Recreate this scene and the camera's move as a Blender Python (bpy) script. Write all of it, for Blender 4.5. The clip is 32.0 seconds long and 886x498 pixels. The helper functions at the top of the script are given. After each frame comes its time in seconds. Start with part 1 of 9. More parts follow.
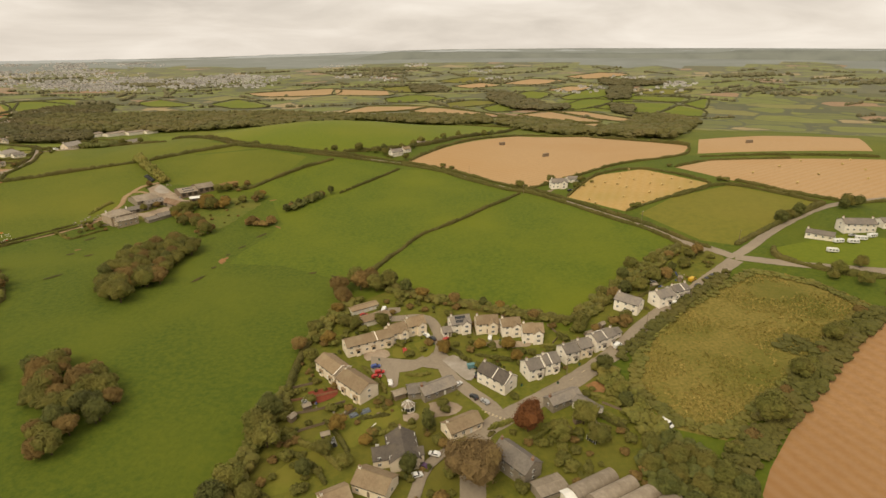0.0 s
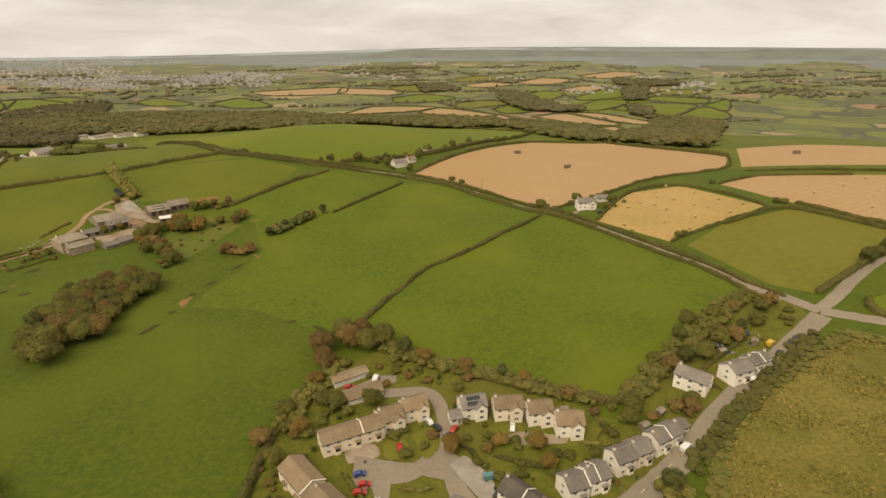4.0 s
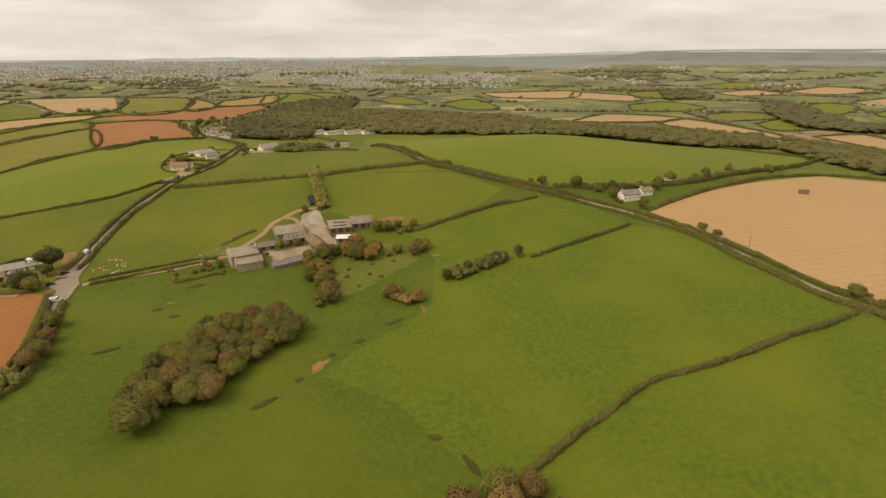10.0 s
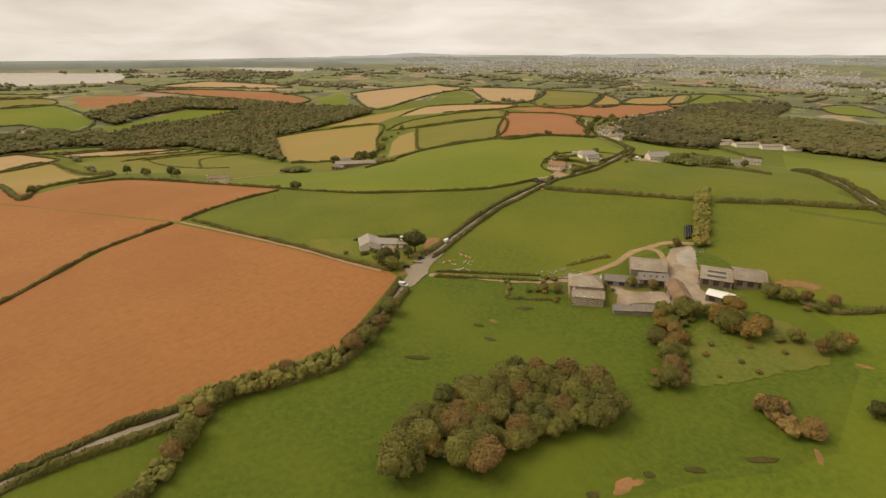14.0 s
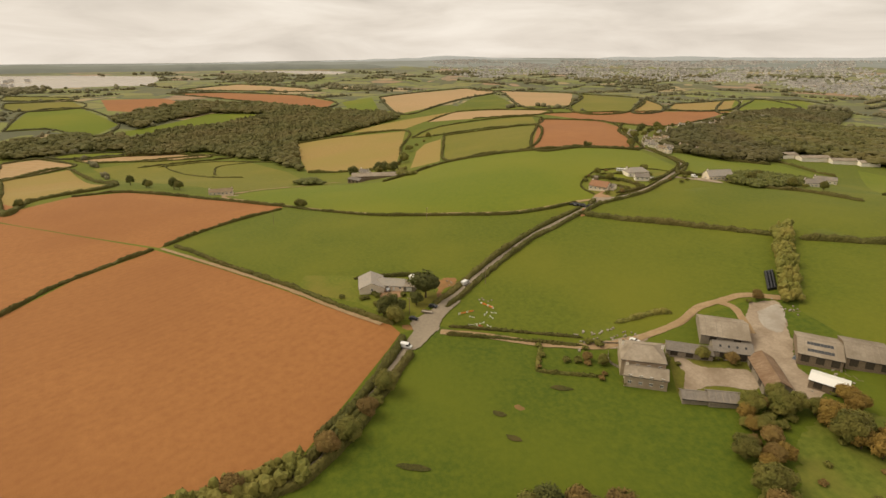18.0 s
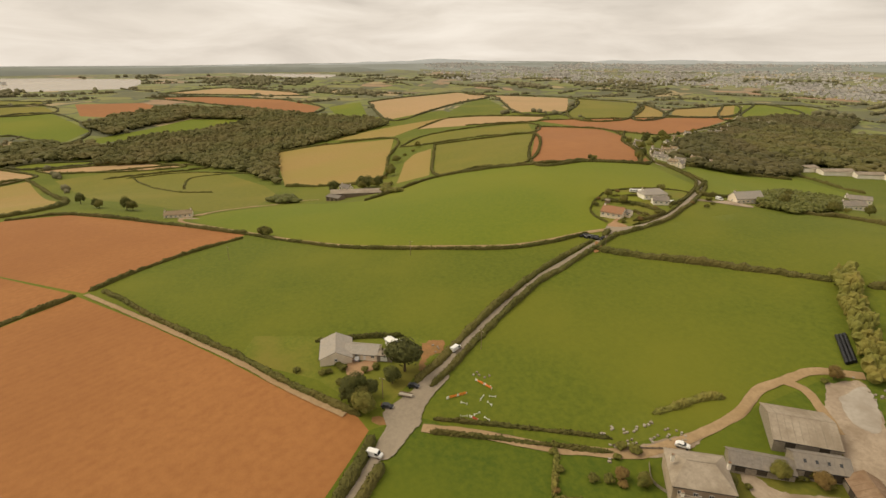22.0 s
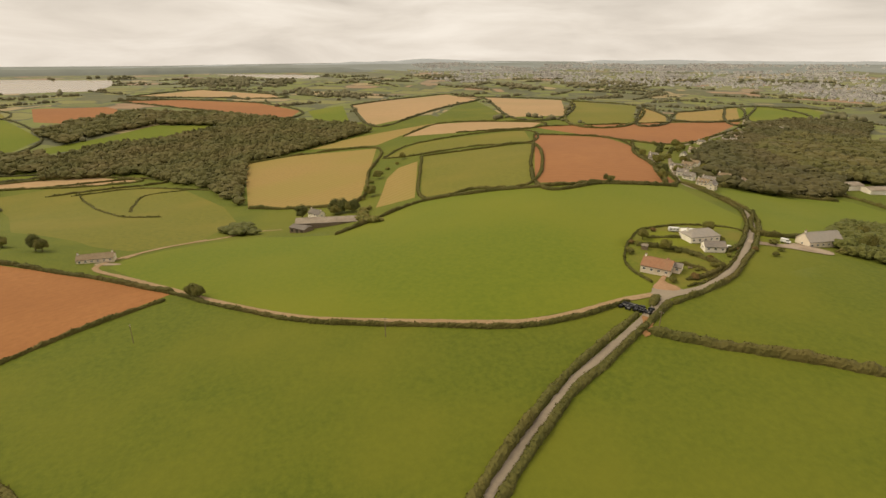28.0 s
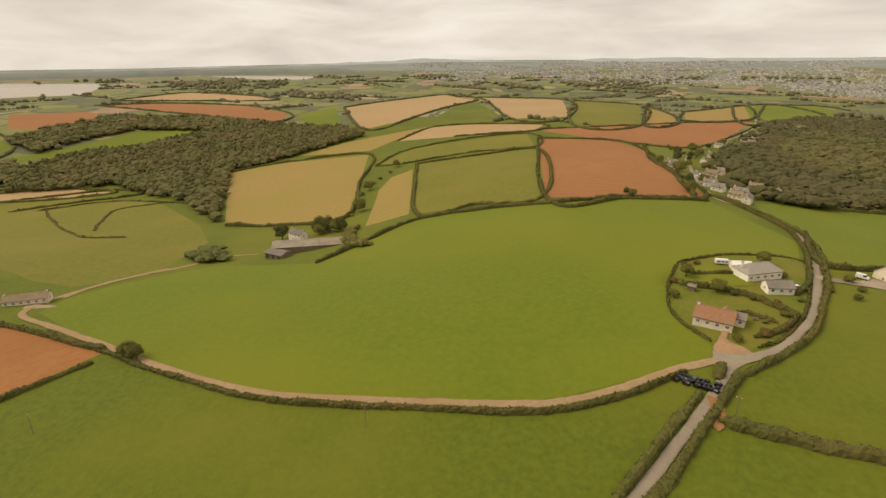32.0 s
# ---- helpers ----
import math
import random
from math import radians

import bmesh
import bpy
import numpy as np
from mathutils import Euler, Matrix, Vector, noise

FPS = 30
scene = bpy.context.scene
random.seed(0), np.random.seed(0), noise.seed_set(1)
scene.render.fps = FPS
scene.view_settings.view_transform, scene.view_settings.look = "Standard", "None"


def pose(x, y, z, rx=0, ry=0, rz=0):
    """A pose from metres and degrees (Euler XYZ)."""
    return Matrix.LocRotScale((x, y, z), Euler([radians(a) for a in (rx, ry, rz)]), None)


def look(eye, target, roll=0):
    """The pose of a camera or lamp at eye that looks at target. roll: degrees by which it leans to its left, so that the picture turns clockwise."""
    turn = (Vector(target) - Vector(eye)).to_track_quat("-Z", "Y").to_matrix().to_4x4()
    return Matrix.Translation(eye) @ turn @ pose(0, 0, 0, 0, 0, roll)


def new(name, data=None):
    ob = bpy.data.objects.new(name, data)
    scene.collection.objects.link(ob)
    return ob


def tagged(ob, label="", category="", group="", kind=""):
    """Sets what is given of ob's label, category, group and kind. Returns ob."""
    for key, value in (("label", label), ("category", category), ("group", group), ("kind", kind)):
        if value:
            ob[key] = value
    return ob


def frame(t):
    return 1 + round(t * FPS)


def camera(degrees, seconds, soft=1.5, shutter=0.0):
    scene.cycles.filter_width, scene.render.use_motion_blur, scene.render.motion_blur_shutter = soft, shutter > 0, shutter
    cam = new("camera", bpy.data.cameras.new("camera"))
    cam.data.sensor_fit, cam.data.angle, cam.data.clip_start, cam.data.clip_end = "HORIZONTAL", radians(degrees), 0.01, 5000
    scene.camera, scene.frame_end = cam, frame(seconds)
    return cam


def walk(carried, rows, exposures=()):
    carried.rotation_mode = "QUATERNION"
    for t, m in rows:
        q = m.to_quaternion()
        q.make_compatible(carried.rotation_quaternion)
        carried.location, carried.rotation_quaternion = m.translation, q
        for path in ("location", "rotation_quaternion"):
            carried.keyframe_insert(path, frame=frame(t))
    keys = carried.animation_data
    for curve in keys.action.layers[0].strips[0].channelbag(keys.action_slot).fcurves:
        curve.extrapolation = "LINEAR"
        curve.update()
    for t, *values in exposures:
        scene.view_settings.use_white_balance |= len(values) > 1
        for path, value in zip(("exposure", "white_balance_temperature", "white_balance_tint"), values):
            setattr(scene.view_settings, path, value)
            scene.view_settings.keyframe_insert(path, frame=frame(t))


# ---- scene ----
cam = camera(78.7, 32.0)
PATH = [
    (0, (125.012, -281.637, 116.138), (124.956, -279.764, 115.439), 0.00),
    (0.5, (125.021, -273.673, 116.072), (124.955, -271.801, 115.372), 0.03),
    (1, (125.028, -265.651, 116.023), (124.953, -263.780, 115.321), 0.05),
    (1.5, (124.939, -257.614, 116.005), (124.857, -255.744, 115.301), 0.07),
    (2, (124.672, -249.533, 116.014), (124.587, -247.664, 115.309), 0.11),
    (2.5, (124.274, -241.394, 116.011), (124.188, -239.525, 115.305), 0.16),
    (4.5, (121.770, -207.711, 115.600), (121.687, -205.841, 114.896), 0.21),
    (5, (120.991, -199.295, 115.522), (120.910, -197.425, 114.819), 0.21),
    (5.5, (120.169, -190.878, 115.408), (120.089, -189.007, 114.706), 0.25),
    (6, (119.326, -182.503, 115.235), (119.231, -180.632, 114.534), 0.29),
    (6.5, (118.459, -174.214, 114.967), (118.311, -172.347, 114.266), 0.32),
    (7, (117.411, -165.990, 114.618), (117.191, -164.129, 113.917), 0.28),
    (7.5, (116.164, -157.754, 114.234), (115.849, -155.908, 113.534), 0.25),
    (8, (114.660, -149.478, 113.821), (114.237, -147.653, 113.121), 0.20),
    (8.5, (112.865, -141.150, 113.374), (112.347, -139.350, 112.673), 0.13),
    (9, (110.702, -132.784, 112.893), (110.076, -131.018, 112.193), 0.12),
    (9.5, (108.238, -124.617, 112.432), (107.513, -122.889, 111.733), 0.14),
    (10, (105.414, -116.861, 112.073), (104.588, -115.179, 111.373), 0.17),
    (10.5, (102.145, -109.502, 111.806), (101.176, -107.899, 111.105), 0.23),
    (11, (98.466, -102.320, 111.627), (97.325, -100.836, 110.923), 0.24),
    (11.5, (94.482, -95.428, 111.503), (93.170, -94.093, 110.797), 0.23),
    (12, (90.216, -88.879, 111.385), (88.810, -87.645, 110.677), 0.22),
    (12.5, (85.439, -82.779, 111.256), (83.935, -81.667, 110.547), 0.19),
    (13, (80.131, -77.033, 111.084), (78.499, -76.123, 110.372), 0.11),
    (13.5, (74.430, -71.468, 110.867), (72.734, -70.683, 110.153), 0.04),
    (14, (68.283, -66.256, 110.621), (66.566, -65.517, 109.909), -0.03),
    (14.5, (61.847, -61.584, 110.330), (60.114, -60.883, 109.619), -0.07),
    (15, (55.227, -57.354, 110.011), (53.483, -56.679, 109.301), -0.07),
    (15.5, (48.495, -53.441, 109.674), (46.743, -52.788, 108.965), -0.09),
    (17.5, (20.905, -39.357, 109.017), (19.143, -38.725, 108.312), -0.11),
    (18, (13.877, -36.020, 109.026), (12.115, -35.386, 108.323), -0.13),
    (18.5, (6.851, -32.758, 109.062), (5.089, -32.123, 108.361), -0.11),
    (19, (-0.095, -29.583, 109.061), (-1.856, -28.945, 108.361), -0.08),
    (19.5, (-7.024, -26.513, 109.053), (-8.786, -25.872, 108.356), -0.08),
    (20, (-14.016, -23.551, 109.036), (-15.777, -22.907, 108.339), -0.08),
    (20.5, (-21.091, -20.645, 108.987), (-22.851, -19.996, 108.292), -0.06),
    (21, (-28.204, -17.756, 108.906), (-29.962, -17.103, 108.211), -0.03),
    (21.5, (-35.251, -14.862, 108.869), (-37.008, -14.206, 108.174), 0.03),
    (22, (-42.222, -12.071, 108.918), (-43.978, -11.412, 108.224), 0.03),
    (22.5, (-49.143, -9.376, 109.087), (-50.898, -8.713, 108.393), 0.04),
    (23, (-56.084, -6.775, 109.314), (-57.837, -6.108, 108.620), 0.08),
    (23.5, (-63.072, -4.258, 109.512), (-64.824, -3.587, 108.819), 0.12),
    (24, (-70.044, -1.809, 109.645), (-71.794, -1.134, 108.952), 0.17),
    (24.5, (-77.078, 0.653, 109.730), (-78.827, 1.331, 109.037), 0.18),
    (25, (-84.146, 3.305, 109.762), (-85.894, 3.987, 109.070), 0.20),
    (25.5, (-91.238, 6.067, 109.747), (-92.985, 6.752, 109.054), 0.24),
    (27.5, (-119.937, 17.543, 109.310), (-121.679, 18.237, 108.615), 0.06),
    (28, (-126.882, 20.543, 108.984), (-128.624, 21.239, 108.289), 0.01),
    (28.5, (-133.775, 23.553, 108.624), (-135.516, 24.250, 107.929), -0.06),
    (29, (-140.525, 26.541, 108.277), (-142.265, 27.239, 107.583), -0.15),
    (29.5, (-147.140, 29.475, 107.993), (-148.881, 30.173, 107.299), -0.28),
    (30, (-153.703, 32.326, 107.773), (-155.444, 33.025, 107.078), -0.39),
    (30.5, (-160.264, 34.982, 107.609), (-162.004, 35.680, 106.914), -0.51),
    (31, (-166.779, 37.454, 107.475), (-168.518, 38.153, 106.779), -0.56),
    (31.5, (-173.229, 39.728, 107.373), (-174.968, 40.428, 106.676), -0.54),
    (32, (-179.644, 41.865, 107.272), (-181.383, 42.566, 106.576), -0.51),
]
walk(cam, [(t, look(e, g, r)) for t, e, g, r in PATH])




# ---- sky and light: an overcast afternoon ----
world = bpy.data.worlds.new("overcast_sky")
scene.world = world
world.use_nodes = True
wn, wl = world.node_tree.nodes, world.node_tree.links
wn.clear()
w_out = wn.new("ShaderNodeOutputWorld")
w_bg = wn.new("ShaderNodeBackground")
w_sky = wn.new("ShaderNodeTexSky")
w_sky.sky_type, w_sky.sun_disc = "NISHITA", False
w_sky.sun_elevation, w_sky.sun_rotation = radians(42), radians(200)
w_sky.air_density, w_sky.dust_density = 1.0, 3.0
w_dim = wn.new("ShaderNodeMix")
w_dim.data_type, w_dim.blend_type = "RGBA", "MULTIPLY"
w_dim.inputs[0].default_value = 1.0
w_dim.inputs[7].default_value = (0.085, 0.080, 0.072, 1)
w_tc = wn.new("ShaderNodeTexCoord")
w_flat = wn.new("ShaderNodeMapping")
w_flat.inputs["Scale"].default_value = (1.6, 1.6, 8)
w_noise = wn.new("ShaderNodeTexNoise")
w_noise.inputs["Scale"].default_value, w_noise.inputs["Detail"].default_value = 2.2, 6.0
w_noise.inputs["Roughness"].default_value, w_noise.inputs["Distortion"].default_value = 0.55, 0.5
w_ramp = wn.new("ShaderNodeValToRGB")
w_ramp.color_ramp.elements[0].position, w_ramp.color_ramp.elements[0].color = 0.32, (0.582, 0.515, 0.437, 1)
w_ramp.color_ramp.elements[1].position, w_ramp.color_ramp.elements[1].color = 0.68, (0.838, 0.757, 0.655, 1)
w_mid = w_ramp.color_ramp.elements.new(0.5)
w_mid.color = (0.716, 0.637, 0.543, 1)
w_mix = wn.new("ShaderNodeMix")
w_mix.data_type = "RGBA"
w_mix.inputs[0].default_value = 0.92
wl.new(w_tc.outputs["Generated"], w_flat.inputs["Vector"])
wl.new(w_flat.outputs[0], w_noise.inputs["Vector"])
wl.new(w_noise.outputs["Fac"], w_ramp.inputs[0])
wl.new(w_sky.outputs[0], w_dim.inputs[6])
wl.new(w_dim.outputs[2], w_mix.inputs[6])
wl.new(w_ramp.outputs[0], w_mix.inputs[7])
wl.new(w_mix.outputs[2], w_bg.inputs[0])
w_bg.inputs[1].default_value = 1.0
wl.new(w_bg.outputs[0], w_out.inputs[0])

sun_data = bpy.data.lights.new("sun", "SUN")
sun_data.energy, sun_data.angle, sun_data.color = 1.85, radians(38), (1.0, 0.88, 0.62)
sun = new("sun", sun_data)
sun.matrix_world = look((-300, -500, 700), (0, 0, 0))
scene.view_settings.exposure = 0.25


# ---- materials ----
WARM_TINT = [True]


def warm_tint(c):
    """Tints a colour towards warm yellow: more red, less blue."""
    return (c[0] * 1.13, c[1] * 0.985, c[2] * 0.72) if WARM_TINT[0] else c


def mat(name, c1, c2, scale=1.0, rough=0.85, detail=4.0, big=None, c3=None, bump=0.0, bscale=None, spread=0.0, stripes=None, metal=0.0, spec=0.3):
    """Two colours mixed by a fine noise, a third by a broad one; optional drill rows and relief.
    spread: how far whole objects differ in brightness."""
    c1, c2, c3 = warm_tint(c1), warm_tint(c2), warm_tint(c3) if c3 else None
    m = bpy.data.materials.new(name)
    m.use_nodes = True
    n, l = m.node_tree.nodes, m.node_tree.links
    b = n["Principled BSDF"]
    b.inputs["Roughness"].default_value, b.inputs["Metallic"].default_value = rough, metal
    b.inputs["Specular IOR Level"].default_value = spec
    tc = n.new("ShaderNodeTexCoord")
    fine = n.new("ShaderNodeTexNoise")
    fine.inputs["Scale"].default_value, fine.inputs["Detail"].default_value = scale, detail
    fine.inputs["Roughness"].default_value = 0.65
    l.new(tc.outputs["Object"], fine.inputs["Vector"])
    ramp = n.new("ShaderNodeValToRGB")
    ramp.color_ramp.elements[0].position, ramp.color_ramp.elements[0].color = 0.33, (*c1, 1)
    ramp.color_ramp.elements[1].position, ramp.color_ramp.elements[1].color = 0.67, (*c2, 1)
    l.new(fine.outputs["Fac"], ramp.inputs[0])
    out = ramp.outputs[0]
    if c3:
        broad = n.new("ShaderNodeTexNoise")
        broad.inputs["Scale"].default_value, broad.inputs["Detail"].default_value = big, 3.0
        l.new(tc.outputs["Object"], broad.inputs["Vector"])
        r2 = n.new("ShaderNodeValToRGB")
        r2.color_ramp.elements[0].position, r2.color_ramp.elements[1].position = 0.42, 0.68
        r2.color_ramp.elements[1].color = (0.85, 0.85, 0.85, 1)
        l.new(broad.outputs["Fac"], r2.inputs[0])
        mx = n.new("ShaderNodeMix")
        mx.data_type = "RGBA"
        l.new(r2.outputs[0], mx.inputs[0])
        l.new(out, mx.inputs[6])
        mx.inputs[7].default_value = (*c3, 1)
        out = mx.outputs[2]
    if stripes:
        turn, pitch, col, amount = stripes
        mp = n.new("ShaderNodeMapping")
        mp.inputs["Rotation"].default_value = (0, 0, radians(turn))
        wv = n.new("ShaderNodeTexWave")
        wv.inputs["Scale"].default_value = 0.314 / pitch
        wv.inputs["Distortion"].default_value, wv.inputs["Detail"].default_value = 1.2, 3.0
        wv.inputs["Detail Scale"].default_value = 0.6
        l.new(tc.outputs["Object"], mp.inputs["Vector"])
        l.new(mp.outputs[0], wv.inputs["Vector"])
        ml = n.new("ShaderNodeMath")
        ml.operation = "MULTIPLY"
        ml.inputs[1].default_value = amount
        l.new(wv.outputs["Fac"], ml.inputs[0])
        mx = n.new("ShaderNodeMix")
        mx.data_type = "RGBA"
        l.new(ml.outputs[0], mx.inputs[0])
        l.new(out, mx.inputs[6])
        mx.inputs[7].default_value = (*col, 1)
        out = mx.outputs[2]
    if spread:
        oi = n.new("ShaderNodeObjectInfo")
        mr = n.new("ShaderNodeMapRange")
        mr.inputs["To Min"].default_value, mr.inputs["To Max"].default_value = 1 - spread, 1 + spread
        l.new(oi.outputs["Random"], mr.inputs["Value"])
        hs = n.new("ShaderNodeHueSaturation")
        l.new(mr.outputs[0], hs.inputs["Value"])
        l.new(out, hs.inputs["Color"])
        out = hs.outputs[0]
    l.new(out, b.inputs["Base Color"])
    if bump:
        bn = n.new("ShaderNodeTexNoise")
        bn.inputs["Scale"].default_value, bn.inputs["Detail"].default_value = bscale or scale * 2, 3.0
        l.new(tc.outputs["Object"], bn.inputs["Vector"])
        bp = n.new("ShaderNodeBump")
        bp.inputs["Strength"].default_value, bp.inputs["Distance"].default_value = 0.6, bump
        l.new(bn.outputs["Fac"], bp.inputs["Height"])
        l.new(bp.outputs[0], b.inputs["Normal"])
    return m


M = {}
# fields
M["pasture"] = mat("pasture", (0.069, 0.101, 0.007), (0.104, 0.136, 0.011), 0.45, 0.95, 7, 0.014, (0.122, 0.144, 0.013), 0.3, 0.8)
M["lush"] = mat("lush", (0.049, 0.086, 0.006), (0.088, 0.126, 0.008), 0.45, 0.95, 7, 0.016, (0.100, 0.132, 0.008), 0.35, 0.7)
M["fresh"] = mat("fresh_grass", (0.056, 0.097, 0.006), (0.102, 0.142, 0.008), 0.45, 0.95, 7, 0.016, (0.113, 0.148, 0.008), 0.35, 0.7)
M["deep"] = mat("deep_grass", (0.047, 0.083, 0.005), (0.084, 0.118, 0.008), 0.45, 0.95, 7, 0.016, (0.092, 0.124, 0.008), 0.35, 0.7)
M["bright"] = mat("bright_ley", (0.092, 0.138, 0.007), (0.121, 0.163, 0.010), 0.35, 0.95, 6, 0.007, (0.142, 0.172, 0.013), 0.2, 0.9)
M["olive"] = mat("olive_ley", (0.106, 0.125, 0.016), (0.148, 0.158, 0.023), 0.25, 0.95, 5, 0.01, (0.162, 0.158, 0.028), 0.15, 0.8)
M["stubble"] = mat("pale_stubble", (0.315, 0.225, 0.140), (0.385, 0.280, 0.180), 0.5, 0.95, 5, 0.012, (0.335, 0.230, 0.130), 0.1, 1.0, stripes=(58, 6.0, (0.45, 0.34, 0.21), 0.22))
M["plough"] = mat("brown_plough", (0.235, 0.145, 0.078), (0.295, 0.190, 0.108), 0.4, 0.95, 6, 0.012, (0.225, 0.135, 0.070), 0.15, 1.0, stripes=(-20, 5.0, (0.34, 0.22, 0.13), 0.25))
M["straw"] = mat("yellow_straw", (0.325, 0.240, 0.110), (0.405, 0.305, 0.150), 0.4, 0.95, 5, 0.02, (0.29, 0.24, 0.095), 0.1, 1.0, stripes=(20, 7.0, (0.44, 0.33, 0.17), 0.15))
M["oats"] = mat("ochre_stubble", (0.210, 0.160, 0.056), (0.270, 0.204, 0.078), 0.3, 0.95, 5, 0.008, (0.21, 0.185, 0.052), 0.1, 1.0, stripes=(-28, 9.0, (0.34, 0.25, 0.10), 0.30))
M["red_earth"] = mat("red_earth", (0.230, 0.110, 0.045), (0.280, 0.140, 0.060), 0.3, 0.95, 6, 0.008, (0.205, 0.094, 0.038), 0.15, 1.2, stripes=(-33, 4.0, (0.37, 0.17, 0.065), 0.10))
M["red_far"] = mat("red_soil", (0.232, 0.112, 0.050), (0.274, 0.136, 0.062), 0.1, 0.95, 5, 0.006, (0.218, 0.106, 0.050), 0.1, 1.0, stripes=(40, 12.0, (0.33, 0.165, 0.075), 0.2))
M["tan_far"] = mat("tan_soil", (0.300, 0.220, 0.140), (0.360, 0.265, 0.170), 0.1, 0.95, 4, 0.006, (0.29, 0.225, 0.135), stripes=(25, 14.0, (0.40, 0.30, 0.19), 0.25))
M["scrub"] = mat("rough_grass", (0.092, 0.098, 0.018), (0.215, 0.185, 0.062), 0.8, 0.95, 10, 0.03, (0.088, 0.102, 0.016), 0.7, 0.5)
M["tuft"] = mat("dry_tuft", (0.172, 0.155, 0.046), (0.299, 0.253, 0.098), 0.3, 0.95, 4, 0.05, (0.127, 0.138, 0.030))
M["verge"] = mat("verge", (0.072, 0.098, 0.013), (0.137, 0.150, 0.023), 0.4, 0.95, 6, 0.02, (0.111, 0.111, 0.023), 0.3, 0.8)
M["lawn"] = mat("lawn", (0.085, 0.120, 0.012), (0.130, 0.160, 0.020), 0.6, 0.95, 5, 0.05, (0.15, 0.15, 0.03), 0.1, 1.0)
WARM_TINT[0] = False
M["gravel"] = mat("pale_gravel", (0.288, 0.221, 0.158), (0.391, 0.312, 0.233), 0.9, 0.95, 8, 0.10, (0.200, 0.147, 0.098), 0.08, 2.0)
M["concrete"] = mat("worn_concrete", (0.306, 0.268, 0.221), (0.391, 0.348, 0.297), 0.5, 0.9, 7, 0.12, (0.255, 0.212, 0.166), 0.03, 2.0)
M["asphalt"] = mat("asphalt", (0.222, 0.180, 0.132), (0.276, 0.227, 0.169), 0.8, 0.9, 6, 0.06, (0.298, 0.245, 0.180), 0.03, 3.0)
WARM_TINT[0] = True
M["track"] = mat("dirt_track", (0.235, 0.183, 0.135), (0.32, 0.255, 0.195), 0.5, 0.95, 6, 0.05, (0.25, 0.190, 0.130), 0.08, 1.5)
M["bare"] = mat("bare_earth", (0.205, 0.118, 0.062), (0.275, 0.162, 0.088), 0.8, 0.95, 6, 0.15, (0.150, 0.110, 0.050))
M["paving"] = mat("pink_paving", (0.270, 0.185, 0.140), (0.340, 0.240, 0.185), 1.0, 0.9, 6, 0.2, (0.24, 0.17, 0.12))
M["water"] = mat("estuary", (0.248, 0.236, 0.217), (0.310, 0.291, 0.267), 0.003, 0.25, 3, spec=0.5)
M["line"] = mat("road_paint", (0.55, 0.52, 0.46), (0.65, 0.62, 0.55), 3.0, 0.7)
# growth
M["hedge"] = mat("hedge_leaf", (0.051, 0.060, 0.016), (0.091, 0.096, 0.028), 0.9, 0.9, 5, 0.04, (0.097, 0.090, 0.031), spread=0.14)
M["leaf"] = mat("leaf_green", (0.086, 0.100, 0.026), (0.142, 0.154, 0.042), 0.7, 0.85, 4, 0.12, (0.146, 0.136, 0.040), spread=0.22)
M["fern"] = mat("fern_green", (0.062, 0.095, 0.012), (0.110, 0.140, 0.022), 0.5, 0.9, 5, 0.05, (0.120, 0.125, 0.028), spread=0.1)
M["rush"] = mat("dark_rushes", (0.030, 0.036, 0.008), (0.060, 0.064, 0.015), 1.4, 0.95, 6, 0.2, (0.070, 0.062, 0.020), 0.3, 2.0)
M["leaf_dark"] = mat("leaf_dark", (0.050, 0.065, 0.021), (0.096, 0.112, 0.034), 0.7, 0.85, 4, 0.12, (0.086, 0.096, 0.030), spread=0.2)
M["leaf_rust"] = mat("leaf_russet", (0.128, 0.096, 0.040), (0.200, 0.142, 0.060), 0.7, 0.9, 4, 0.12, (0.160, 0.130, 0.050), spread=0.2)
M["leaf_bare"] = mat("thin_brown_twigs", (0.105, 0.080, 0.044), (0.170, 0.130, 0.075), 0.7, 0.95, 4, 0.12, (0.135, 0.108, 0.050))
M["leaf_gold"] = mat("leaf_gold", (0.150, 0.112, 0.034), (0.225, 0.160, 0.048), 0.7, 0.9, 4, 0.12, (0.180, 0.140, 0.036), spread=0.18)
M["leaf_copper"] = mat("leaf_copper", (0.088, 0.036, 0.014), (0.145, 0.064, 0.024), 0.8, 0.9, 4)
# leaf and hedge again for the distance, greyed by haze painted into the colour
M["hazed_leaf"] = mat("hazed_leaf", (0.105, 0.113, 0.080), (0.138, 0.145, 0.102), 0.03, 0.95, 4, 0.004, (0.146, 0.146, 0.108))
M["hazed_hedge"] = mat("hazed_hedge_leaf", (0.052, 0.058, 0.028), (0.086, 0.090, 0.044), 0.05, 0.95, 4)
M["bark"] = mat("bark", (0.05, 0.04, 0.03), (0.10, 0.08, 0.055), 2.0, 0.95, 4)
M["canopy"] = mat("wood_canopy", (0.064, 0.073, 0.028), (0.106, 0.111, 0.044), 0.05, 0.9, 6, 0.015, (0.114, 0.105, 0.050))
# the canopy for far woods, with haze put into its colour
M["hazed_canopy"] = mat("hazed_wood_canopy", (0.066, 0.070, 0.040), (0.098, 0.102, 0.060), 0.04, 0.95, 5, 0.01, (0.105, 0.100, 0.062))
M["canopy_pale"] = mat("scrub_canopy", (0.050, 0.056, 0.025), (0.083, 0.086, 0.040), 0.05, 0.9, 6, 0.01, (0.090, 0.082, 0.045))
